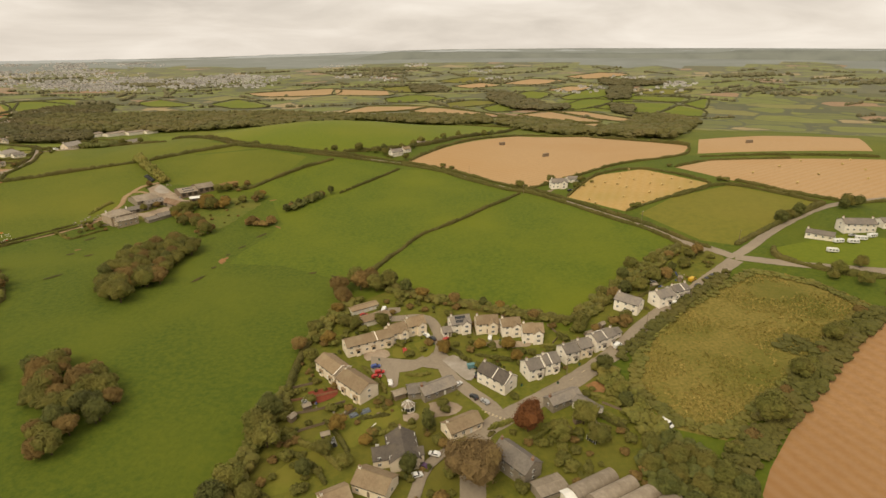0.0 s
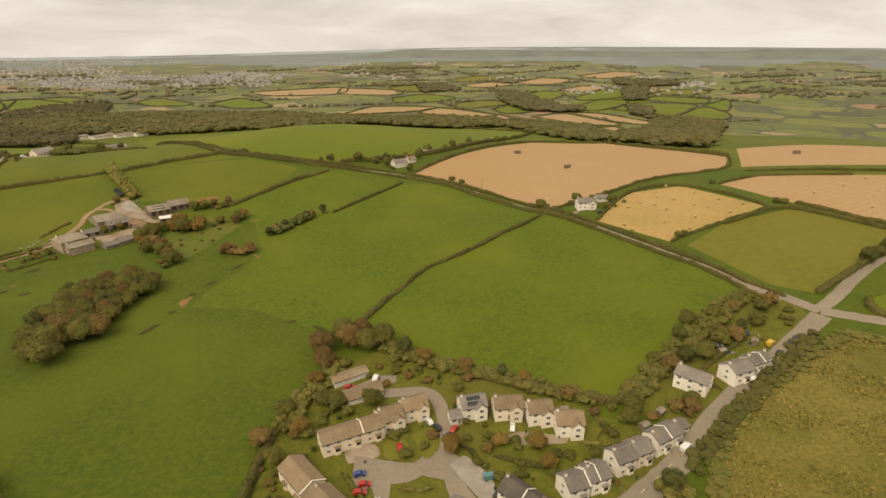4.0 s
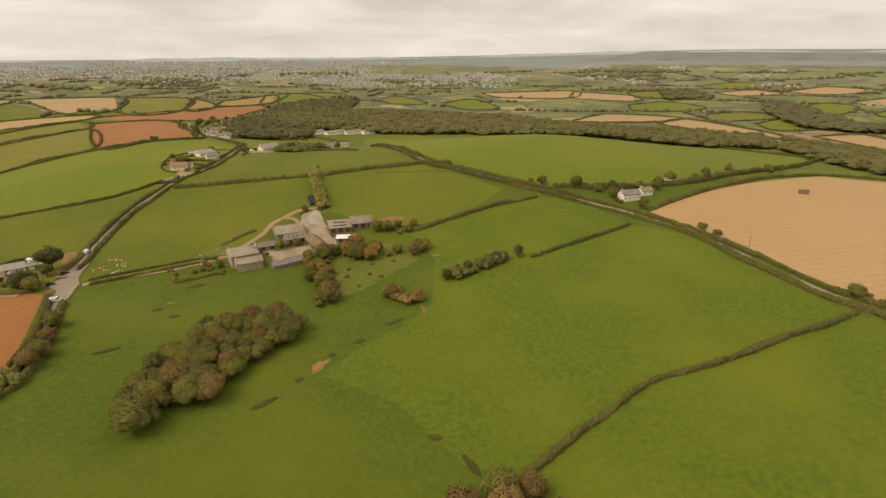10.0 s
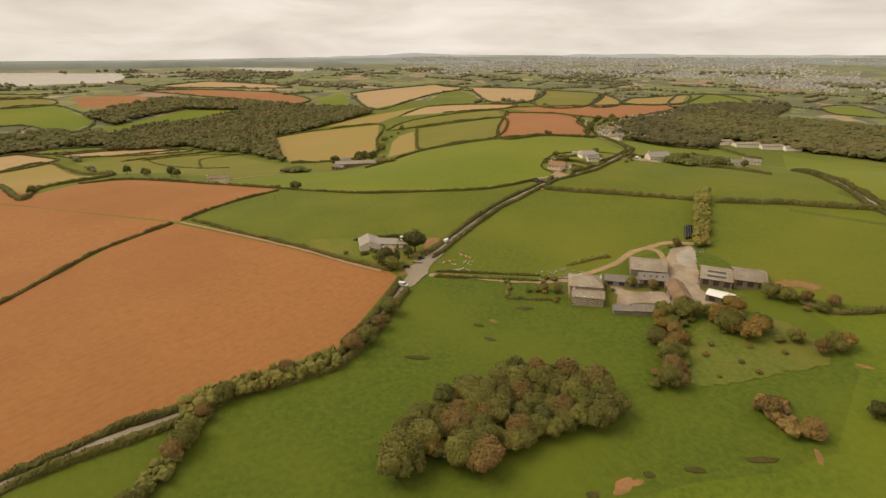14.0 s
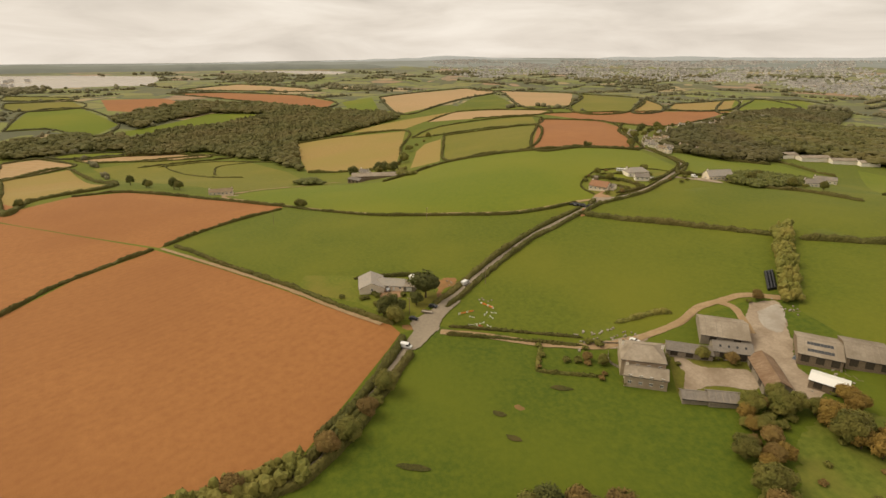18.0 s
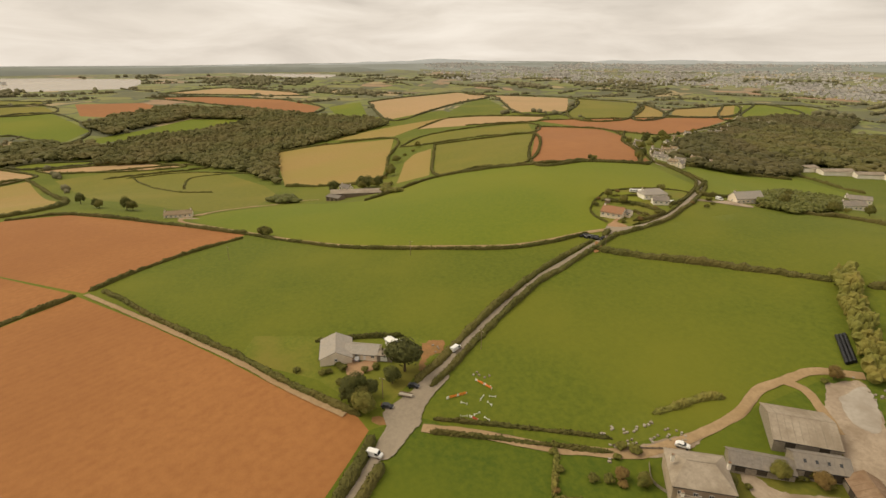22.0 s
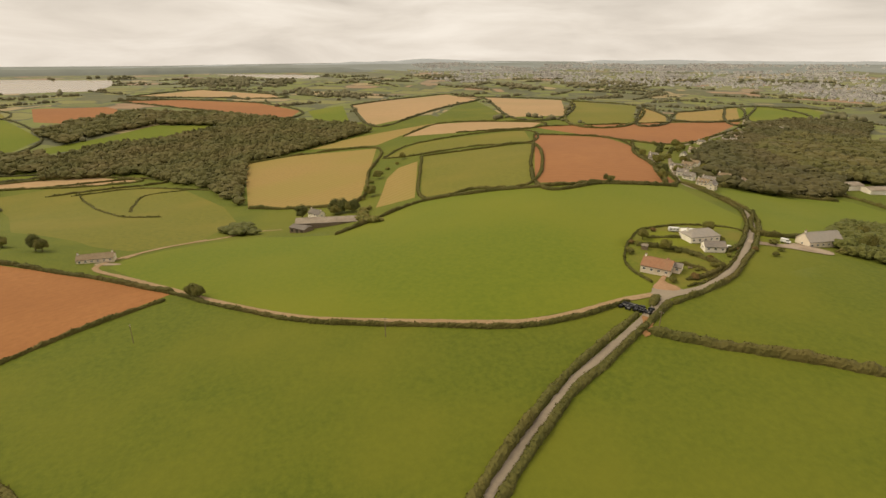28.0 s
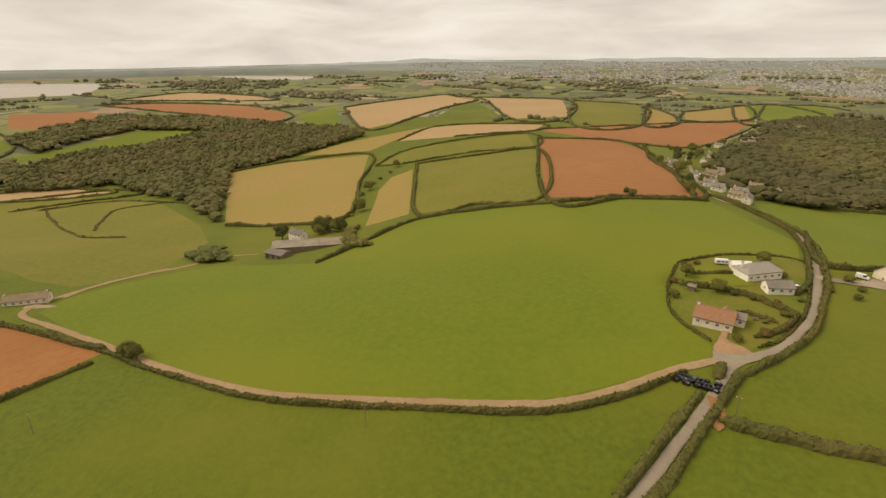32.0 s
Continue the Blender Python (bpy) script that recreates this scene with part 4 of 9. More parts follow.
# far country: a patchwork of fields with dark hedge lines, haze painted in
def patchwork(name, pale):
    """pale: how far painted haze draws the fields together towards one grey-green."""
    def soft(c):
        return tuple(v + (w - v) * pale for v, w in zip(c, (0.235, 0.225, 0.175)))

    m = mat(name, (0.08, 0.10, 0.02), (0.12, 0.13, 0.03), 0.02)
    n, l = m.node_tree.nodes, m.node_tree.links
    b = n["Principled BSDF"]
    tc = n.new("ShaderNodeTexCoord")
    warp = n.new("ShaderNodeTexNoise")
    warp.inputs["Scale"].default_value = 0.004
    l.new(tc.outputs["Object"], warp.inputs["Vector"])
    add = n.new("ShaderNodeMix")
    add.data_type, add.blend_type = "RGBA", "ADD"
    add.inputs[0].default_value = 1.0
    sc = n.new("ShaderNodeVectorMath")
    sc.operation = "SCALE"
    sc.inputs["Scale"].default_value = 110.0
    l.new(warp.outputs["Color"], sc.inputs[0])
    l.new(tc.outputs["Object"], add.inputs[6])
    l.new(sc.outputs[0], add.inputs[7])
    flat = n.new("ShaderNodeMapping")
    flat.inputs["Scale"].default_value = (1, 1, 0)
    flat.inputs["Rotation"].default_value = (0, 0, 0.5)
    l.new(add.outputs[2], flat.inputs["Vector"])
    cells = n.new("ShaderNodeTexVoronoi")
    cells.feature, cells.distance = "F1", "CHEBYCHEV"
    edge = n.new("ShaderNodeTexVoronoi")
    edge.feature, edge.distance = "F2", "CHEBYCHEV"
    for v in (cells, edge):
        v.inputs["Scale"].default_value = 0.0082
        l.new(flat.outputs[0], v.inputs["Vector"])
    gap = n.new("ShaderNodeMath")
    gap.operation = "SUBTRACT"
    l.new(edge.outputs["Distance"], gap.inputs[0])
    l.new(cells.outputs["Distance"], gap.inputs[1])
    thin = n.new("ShaderNodeMapRange")
    thin.inputs["From Min"].default_value, thin.inputs["From Max"].default_value = 0.05, 0.085
    l.new(gap.outputs[0], thin.inputs["Value"])
    sep = n.new("ShaderNodeSeparateColor")
    l.new(cells.outputs["Color"], sep.inputs[0])
    ramp = n.new("ShaderNodeValToRGB")
    ramp.color_ramp.interpolation = "CONSTANT"
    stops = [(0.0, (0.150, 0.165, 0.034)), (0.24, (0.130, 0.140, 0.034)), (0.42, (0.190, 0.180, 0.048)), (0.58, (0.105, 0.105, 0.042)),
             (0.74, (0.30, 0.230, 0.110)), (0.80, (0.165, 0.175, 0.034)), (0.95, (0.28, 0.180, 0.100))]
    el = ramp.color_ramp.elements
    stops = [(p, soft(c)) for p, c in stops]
    el[0].position, el[0].color = 0.0, (*stops[0][1], 1)
    el[1].position, el[1].color = stops[1][0], (*stops[1][1], 1)
    for p, c in stops[2:]:
        e = el.new(p)
        e.color = (*c, 1)
    l.new(sep.outputs[0], ramp.inputs[0])
    fine = n.new("ShaderNodeTexNoise")
    fine.inputs["Scale"].default_value, fine.inputs["Detail"].default_value = 0.03, 6.0
    l.new(tc.outputs["Object"], fine.inputs["Vector"])
    vary = n.new("ShaderNodeMapRange")
    vary.inputs["To Min"].default_value, vary.inputs["To Max"].default_value = 0.7, 1.3
    l.new(fine.outputs["Fac"], vary.inputs["Value"])
    hs = n.new("ShaderNodeHueSaturation")
    l.new(ramp.outputs[0], hs.inputs["Color"])
    l.new(vary.outputs[0], hs.inputs["Value"])
    mx = n.new("ShaderNodeMix")
    mx.data_type = "RGBA"
    l.new(thin.outputs[0], mx.inputs[0])
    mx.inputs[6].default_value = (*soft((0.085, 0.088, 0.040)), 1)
    l.new(hs.outputs[0], mx.inputs[7])
    l.new(mx.outputs[2], b.inputs["Base Color"])
    return m


M["far"] = patchwork("hazed_country", 0.06)
M["farther"] = patchwork("hazed_farther_country", 0.26)

REGIONS = ([("weedy rough grass round the farm buildings", "verge", YARD), ("gardens and verges between the village houses", "verge", VILLAGE),
            ("garden lawn round the bungalow", "lawn", BUNGALOW_PLOT), ("garden plot with lawns and beds", "lawn", PLOT)] + FIELDS)
pts, edges = [], []
for _, _, poly in REGIONS:
    i0 = len(pts)
    line = []
    for (x0, y0), (x1, y1) in zip(poly, poly[1:] + poly[:1]):
        k = max(1, int(math.hypot(x1 - x0, y1 - y0) / 25))
        line += [(x0 + (x1 - x0) * i / k, y0 + (y1 - y0) * i / k) for i in range(k)]
    pts += line
    edges += [(i0 + i, i0 + (i + 1) % len(line)) for i in range(len(line))]
for x in np.arange(-700, 500, 12.0):
    for y in np.arange(-340, 420, 12.0):
        pts.append((x + 0.13, y + 0.21))
for x in np.arange(-2000, 1500, 40.0):
    for y in np.arange(-900, 1900, 40.0):
        if not (-706 < x < 500 and -346 < y < 420):
            pts.append((x + 0.3, y + 0.7))
for r in np.geomspace(2200, 4750, 16):
    for a in np.linspace(0, math.tau, 140, endpoint=False):
        x, y = r * math.cos(a) - 30, r * math.sin(a)
        if not (-2010 < x < 1510 and -910 < y < 1910):
            pts.append((x, y))
cdt = delaunay_2d_cdt([Vector(p) for p in pts], edges, [], 0, 0.02)
gxy = np.array([tuple(v) for v in cdt[0]])
gtri = np.array([tuple(f) for f in cdt[2]], np.int32)
cx, cy = gxy[gtri].mean(axis=1).T
owner = np.full(len(gtri), -1)
for k, (_, _, poly) in enumerate(REGIONS):
    owner[(owner < 0) & inside(poly, cx, cy)] = k
# bands by distance; the haze painted into their colours grows outwards
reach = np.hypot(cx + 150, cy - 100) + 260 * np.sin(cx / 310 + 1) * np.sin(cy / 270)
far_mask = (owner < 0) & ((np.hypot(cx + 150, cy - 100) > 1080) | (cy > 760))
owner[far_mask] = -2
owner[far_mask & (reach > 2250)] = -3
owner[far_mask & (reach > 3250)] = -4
gverts = np.column_stack([gxy, height(gxy[:, 0], gxy[:, 1])])


def sheet_piece(name, pick, material, label, category):
    used, idx = np.unique(gtri[pick], return_inverse=True)
    ob = new(name, mesh_from(name, gverts[used], idx.reshape(-1, 3), material, True))
    return tagged(ob, label, category, kind="structure")


home_side = ((cx > -147) | ((cx + cy > -166) & ((cx + 180) * 58 - (cy - 32) * 36 > 0))) & (np.hypot(cx - 35, cy + 25) < 430)
sheet_piece("ground", (owner == -1) & home_side, M["deep"], "green pasture and rough verges between the fields", "grass")
sheet_piece("ground_west", (owner == -1) & ~home_side, M["pasture"], "green grassland and verges beyond the near fields", "grass")
sheet_piece("ground_far", owner == -2, M["far"], "distant patchwork of hedged fields with haze painted in", "countryside")
sheet_piece("ground_ridges", owner == -4, M["ridge"], "wooded ridges below the horizon with grey haze painted in", "countryside")
sheet_piece("ground_horizon", owner == -3, M["farther"], "fields and slopes towards the horizon with haze painted in", "countryside")
for k, (label, surface, poly) in enumerate(REGIONS):
    if (owner == k).any():
        sheet_piece("field", owner == k, M[surface], label, "field" if k > 3 else "yard" if k == 0 else "garden")

# ---- roads and tracks ----
def strip(name, pts, width, material, lift, label="", category="", step=3.0, wobble=0.15):
    line = smooth_line(pts, step)
    t = np.gradient(line, axis=0)
    nrm = np.stack([-t[:, 1], t[:, 0]], 1) / np.hypot(t[:, 0], t[:, 1])[:, None]
    rng = np.random.default_rng(len(pts) + int(width * 10))
    cols = np.array([-0.5, -0.46, -0.2, 0.2, 0.46, 0.5])
    crown = np.array([-0.06, 0.0, 0.04, 0.04, 0.0, -0.06])
    vs = []
    for c, z in zip(cols, crown):
        o = (c * width + (rng.normal(0, wobble, len(line)) if abs(c) > 0.4 else 0))
        p = line + nrm * (o[:, None] if np.ndim(o) else o)
        vs.append(np.column_stack([p, height(p[:, 0], p[:, 1]) + lift + z]))
    v = np.stack(vs, 1)
    n, k = v.shape[:2]
    i = np.arange(n - 1)[:, None] * k + np.arange(k - 1)[None, :]
    f = np.stack([i, i + 1, i + k + 1, i + k], -1).reshape(-1, 4)
    return tagged(new(name, mesh_from(name, v.reshape(-1, 3), f[:, ::-1], material, True)), label, category, kind="structure")


for k, (label, surface, width, line) in enumerate(ROADS):
    strip("road" if surface == "asphalt" else "track", line, width, M[surface], 0.16 + 0.012 * k, label, "road" if surface == "asphalt" else "track")


def area(outline, material, label, category, lift=0.14, seed=1, wobble=0.35, name="ground_patch"):
    """A surface with an uneven, rounded outline lying on the ground."""
    rng = np.random.default_rng(seed)
    line = smooth_line(list(outline) + [outline[0]], 1.2)[:-1]
    line = line + rng.normal(0, wobble, line.shape)
    poly = [tuple(p) for p in line]
    (x0, y0), (x1, y1) = line.min(0), line.max(0)
    gx, gy = np.meshgrid(np.arange(x0, x1, 2.5), np.arange(y0, y1, 2.5))
    ok = inside(poly, gx, gy)
    n = len(poly)
    res = delaunay_2d_cdt([Vector(p) for p in poly + list(zip(gx[ok], gy[ok]))], [(i, (i + 1) % n) for i in range(n)], [], 0, 0.01)
    xy = np.array([tuple(v) for v in res[0]])
    tri = np.array([tuple(f) for f in res[2]], np.int32)
    mid = xy[tri].mean(axis=1)
    tri = tri[inside(poly, mid[:, 0], mid[:, 1])]
    v = np.column_stack([xy, height(xy[:, 0], xy[:, 1]) + lift])
    return tagged(new(name, mesh_from(name, v, tri, M[material], True)), label, category, kind="structure")


# ---- hedges and trees ----
def cards(centres, size, rng, out=None):
    """Small leaf-clump quads round the centres, turned at random or, where out is given, loosely facing that way."""
    n = len(centres)
    d = rng.normal(size=(n, 3))
    d /= np.linalg.norm(d, axis=1)[:, None]
    if out is not None:
        d = d * 0.42 + out
        d /= np.linalg.norm(d, axis=1)[:, None]
    e = np.cross(d, rng.normal(size=(n, 3)))
    e /= np.linalg.norm(e, axis=1)[:, None] + 1e-9
    g = np.cross(d, e)
    s = size * rng.uniform(0.6, 1.4, (n, 1))
    q = np.stack([centres + e * s, centres + g * s * 0.8, centres - e * s, centres - g * s * 0.8], 1)
    return q.reshape(-1, 3), np.arange(4 * n).reshape(-1, 4)


def hedge_mesh(pts, width, tall, seed, step=0.9, leaf=0.30, density=11.0):
    """A clipped but uneven hedge bank along a line, with leaf clumps standing out of it."""
    rng = np.random.default_rng(seed)
    line = smooth_line(pts, step)
    t = np.gradient(line, axis=0)
    nrm = np.stack([-t[:, 1], t[:, 0]], 1) / (np.hypot(t[:, 0], t[:, 1])[:, None] + 1e-9)
    n = len(line)
    u = np.arange(n) * step

    def wander(period, amount):
        k = np.r_[rng.normal(size=int(u[-1] / period) + 3)]
        return np.interp(u / period, np.arange(len(k)), k) * amount

    wide = width * (1 + wander(9, 0.16) + wander(2.5, 0.10))
    high = tall * np.clip(1 + wander(14, 0.20) + wander(3, 0.16), 0.35, 2.2)
    ends = np.clip(np.minimum(u + 0.4, u[-1] - u + 0.4) / 2.5, 0.12, 1) ** 0.6
    wide, high = wide * ends, high * ends
    side = wander(22, 0.5)
    prof = [(-0.5, -0.15), (-0.5, 0.35), (-0.40, 0.78), (-0.15, 1.0), (0.15, 1.0), (0.40, 0.78), (0.5, 0.35), (0.5, -0.15)]
    vs = []
    for a, b in prof:
        o = a * wide + side + rng.normal(0, 0.14, n)
        p = line + nrm * o[:, None]
        vs.append(np.column_stack([p, height(p[:, 0], p[:, 1]) + b * high + (rng.normal(0, 0.16, n) if b > 0 else 0)]))
    v = np.stack(vs, 1)
    k = len(prof)
    i = np.arange(n - 1)[:, None] * k + np.arange(k - 1)[None, :]
    f = np.stack([i, i + k, i + k + 1, i + 1], -1).reshape(-1, 4)
    body = v.reshape(-1, 3)
    m = int(n * step * density)
    r, a = rng.integers(0, n, m), rng.integers(1, k - 1, m)
    w = rng.uniform(0, 1, (m, 1))
    c = v[r, a] * w + v[r, np.minimum(a + 1, k - 2)] * (1 - w) + rng.normal(0, 0.15, (m, 3))
    q, qf = cards(c, leaf, rng)
    return np.vstack([body, q]), np.vstack([f, qf + len(body)])


def near_path(pts):
    p = np.array(pts, float)
    return np.hypot(p[:, 0] + 100, p[:, 1] - 60).min()


OPENINGS = ((-183, 27, 9.5), (-194, 31, 8.5), (-172, 17, 4.5), (-289.3, 190.4, 8), (-278.8, 170.1, 4))


def broken(line):
    """The hedge line in pieces, leaving the road mouths open."""
    pieces = [[]]
    for x, y in smooth_line(line, 3.0):
        if any(math.hypot(x - a, y - b) < r for a, b, r in OPENINGS):
            pieces.append([])
        else:
            pieces[-1].append((x, y))
    return [p for p in pieces if len(p) > 2]


# the hedges that close in the northern lane
for side, first, last in ((1, 4, 9), (-1, 2, 6), (-1, 7, 9), (1, 10, 15), (-1, 10, 15)):
    line = np.array(ROADS[0][3][first:last + 1], float)
    turn_ = np.gradient(line, axis=0)
    out_ = np.stack([-turn_[:, 1], turn_[:, 0]], 1) / np.hypot(turn_[:, 0], turn_[:, 1])[:, None]
    HEDGES.append((3.2, 2.6, [tuple(q) for q in line + out_ * side * 3.6]))
near_lines = [(w, h, q) for w, h, line in HEDGES if any(math.hypot(x + 250, y - 100) < 170 for x, y in line) for q in broken(line)]
for k, (width, tall, line) in enumerate([t for t in HEDGES if not any(math.hypot(x + 250, y - 100) < 170 for x, y in t[2])] + near_lines):
    far = near_path(line) > 700
    if far:
        v, f = hedge_mesh(line, width * 0.68, tall * 0.75, k, 5.0, 1.2, 0.45)
    else:
        v, f = hedge_mesh(line, width * 0.82, tall * 0.9, k)
    tagged(new("hedge", mesh_from("hedge", v, f, M["hazed_hedge"] if near_path(line) > 1000 else M["hedge"])), "distant dark field hedge" if far else ("tall thick dark green hedge" if tall > 2.4 else "low dark green field hedge on a bank"),
           "hedge", "field hedges", "stuff")


def lump(rng, cut=0.25):
    """One uneven treetop of unit size."""
    bm = bmesh.new()
    bmesh.ops.create_icosphere(bm, subdivisions=2, radius=1.0)
    off = Vector(rng.uniform(-50, 50, 3))
    for v in bm.verts:
        v.co *= 1 + 0.50 * noise.noise(v.co * 1.7 + off) + 0.34 * noise.noise(v.co * 4.1 + off)
        v.co.z *= 0.8
    vs = np.array([v.co[:] for v in bm.verts])
    fs = np.array([[v.index for v in f.verts] for f in bm.faces])
    bm.free()
    return vs, fs


LUMPS = [lump(np.random.default_rng(i)) for i in range(7)]


def scatter(poly, gap, rng):
    p = np.array(poly, float)
    (x0, y0), (x1, y1) = p.min(0), p.max(0)
    gx, gy = np.meshgrid(np.arange(x0, x1, gap), np.arange(y0, y1, gap))
    gx, gy = gx + rng.uniform(-0.45, 0.45, gx.shape) * gap, gy + rng.uniform(-0.45, 0.45, gy.shape) * gap
    ok = inside(poly, gx, gy)
    return gx[ok], gy[ok]


CLEARINGS = HAMLET + [tuple(p) for _, _, _, line in ROADS[7:8] for p in smooth_line(line, 12.0) if p[0] < -420]


def wood(name, label, poly, gap, tall, seed, material, leaf=1.0, per=40):
    """A closed wood: many uneven treetops with leaf clumps, joined."""
    rng = np.random.default_rng(seed)
    x, y = scatter(poly, gap, rng)
    if tall > 6:
        clear = np.ones(len(x), bool)
        for a, b in CLEARINGS:
            clear &= np.hypot(x - a, y - b) > 17
        x, y = x[clear], y[clear]
    z = height(x, y)
    vs, fs, base = [], [], 0
    centres, facing = [], []
    for a, b, c in zip(x, y, z):
        lv, lf = LUMPS[rng.integers(len(LUMPS))]
        t, r = rng.uniform(0, math.tau), gap * rng.choice((0.45, 0.6, 0.75, 0.95)) * rng.uniform(0.9, 1.15)
        h = tall * rng.uniform(0.62, 1.2)
        q = lv * (r, r, h * 0.5)
        q = np.column_stack([q[:, 0] * math.cos(t) - q[:, 1] * math.sin(t), q[:, 0] * math.sin(t) + q[:, 1] * math.cos(t), q[:, 2]]) + (a, b, c + h * 0.58)
        vs.append(q)
        fs.append(lf + base)
        base += len(q)
        if per:
            pick = q[rng.integers(0, len(q), per)]
            pick = pick[pick[:, 2] > c + h * 0.3]
            centres.append(pick + rng.normal(0, 0.2, (1, 3)))
            facing.append((pick - (a, b, c + h * 0.5)) / (r, r, h * 0.5))
    v, f = np.vstack(vs), np.vstack(fs)
    if per:
        q, qf = cards(np.vstack(centres), leaf * 0.8, rng, np.vstack(facing))
        tri = np.vstack([qf[:, [0, 1, 2]], qf[:, [0, 2, 3]]]) + len(v)
        v, f = np.vstack([v, q]), np.vstack([f, tri])
    return tagged(new(name, mesh_from(name, v, f, material)), label, "wood", kind="stuff")


wood("wood", "dense broadleaf wood filling the valley", WOODS["woodW"], 6.8, 10, 1, M["canopy"], 0.8, 34)
wood("wood", "dark belt of broadleaf wood on the slope", WOODS["woodW2"], 9, 10, 2, M["canopy"], 1.2, 16)
wood("wood", "olive scrubby woodland beside the hamlet", WOODS["woodE"], 7.2, 8, 3, M["canopy_pale"], 0.8, 30)
wood("wood", "long dark belt of woodland behind the ridge field", WOODS["woodN"], 9, 10, 4, M["canopy"], 1.2, 16)

wood("wood", "dark valley wood running on below the green slope", WOODS["woodSW"], 9.0, 10, 6, M["canopy"], 1.0, 22)
wood("wood", "broad wood below the tan fields", WOODS["woodNE4"], 11.0, 11, 7, M["canopy"], 1.3, 16)
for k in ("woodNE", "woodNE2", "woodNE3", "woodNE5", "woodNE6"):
    wood("wood", "dark belt of distant woodland between fields", WOODS[k], 14.0, 12, 8, M["hazed_canopy"], 2.2, 6)


def belt(line, width):
    """The outline of a belt along a line."""
    p = smooth_line(line, 8.0)
    t = np.gradient(p, axis=0)
    q = np.stack([-t[:, 1], t[:, 0]], 1) / np.hypot(t[:, 0], t[:, 1])[:, None] * width / 2
    return [tuple(v) for v in p + q] + [tuple(v) for v in (p - q)[::-1]]


def thicket(label, poly, tall, seed, material="leaf", gap=2.3):
    o = wood("thicket", label, poly, gap, tall * 1.2, seed, M[material], 0.30, 44)
    return tagged(o, category="shrubs")


thicket("tangled bramble bank along the rough meadow", belt([(318.1, -56.8), (287.6, -77.1), (253.8, -106), (221.6, -134.7), (206.6, -152.5)], 11), 1.9, 31, "hedge")
thicket("dark bramble patch in the rough meadow", [(261.4, -73.7), (268.7, -68.1), (277.7, -73.2), (277.3, -80.7), (268.7, -83.1), (261.8, -80.1)], 0.7, 32, "hedge")
thicket("dense bushes between cottages and meadow", belt([(186.9, -83.3), (188.8, -98), (192.5, -110.6), (196.3, -125.3)], 9), 3.0, 33)
thicket("dark bank of shrubs above the road", belt([(195.4, -76.5), (213.8, -58.7), (241.2, -31.9), (270.7, -8.1)], 6), 1.7, 34, "hedge")
thicket("dense undergrowth behind the sheds", [(186.9, -134.1), (198.2, -125.2), (206.6, -133.3), (213.4, -147.9), (218.1, -162.6), (197.4, -163.4), (185.5, -144.8)], 4.0, 35, "leaf_dark", 3.0)
thicket("tangled shrubs at the village edge", belt([(70.3, -20.6), (61.4, -42.3), (57.4, -61.7)], 8), 3.0, 36)
thicket("mixed shrubs at the village field edge", belt([(58.3, -98.2), (55.3, -117.8), (54.4, -138), (53.9, -159.5)], 6), 3.2, 37)
thicket("shrubs along the pasture edge behind houses", belt([(79, 1), (102, -14.9), (130.5, -25.3), (153, -35), (173.3, -43.5)], 6), 2.6, 38)
thicket("shrubs along the pasture edge above the road", belt([(185.2, -43.1), (198.9, -27.5), (214.5, -11.8), (231.1, 4.1), (255.2, 24.7)], 9), 3.0, 39)
thicket("overgrown shrubs closing over the sunken lane", belt([(-118.1, -30.9), (-114.1, -52.3), (-111.3, -71), (-105.8, -87.4)], 9), 4.2, 42)
thicket("line of shrubs along the old field boundary", belt([(-104.3, -81.9), (-90.2, -86.6), (-75.8, -94.5), (-62.6, -106.4)], 6), 3.2, 43, "leaf")
thicket("dense bushes in the pasture hedge", belt([(-8.4, 124.5), (-0.1, 138.4), (9.8, 155.1)], 7), 4.2, 44, "leaf_dark")
thicket("russet bushes in the pasture corner", belt([(-31.1, 98.9), (-23.7, 95.2), (-13.5, 93.8)], 7), 3.4, 45, "leaf_rust")
thicket("tall overgrown hedge behind the silage bales", belt([(-192.1, 239), (-161.8, 206.5), (-133.3, 177.7)], 7.5), 5.0, 46, "leaf")
thicket("shrubs round the valley farmstead", belt([(-573.1, 127.6), (-556.9, 119.6), (-525.7, 113.3), (-505.1, 120.4)], 8), 3.0, 47)
wood("wood", "woodland below the stubble fields", WOODS["woodN2"], 11, 9, 5, M["canopy"], 1.5, 14)


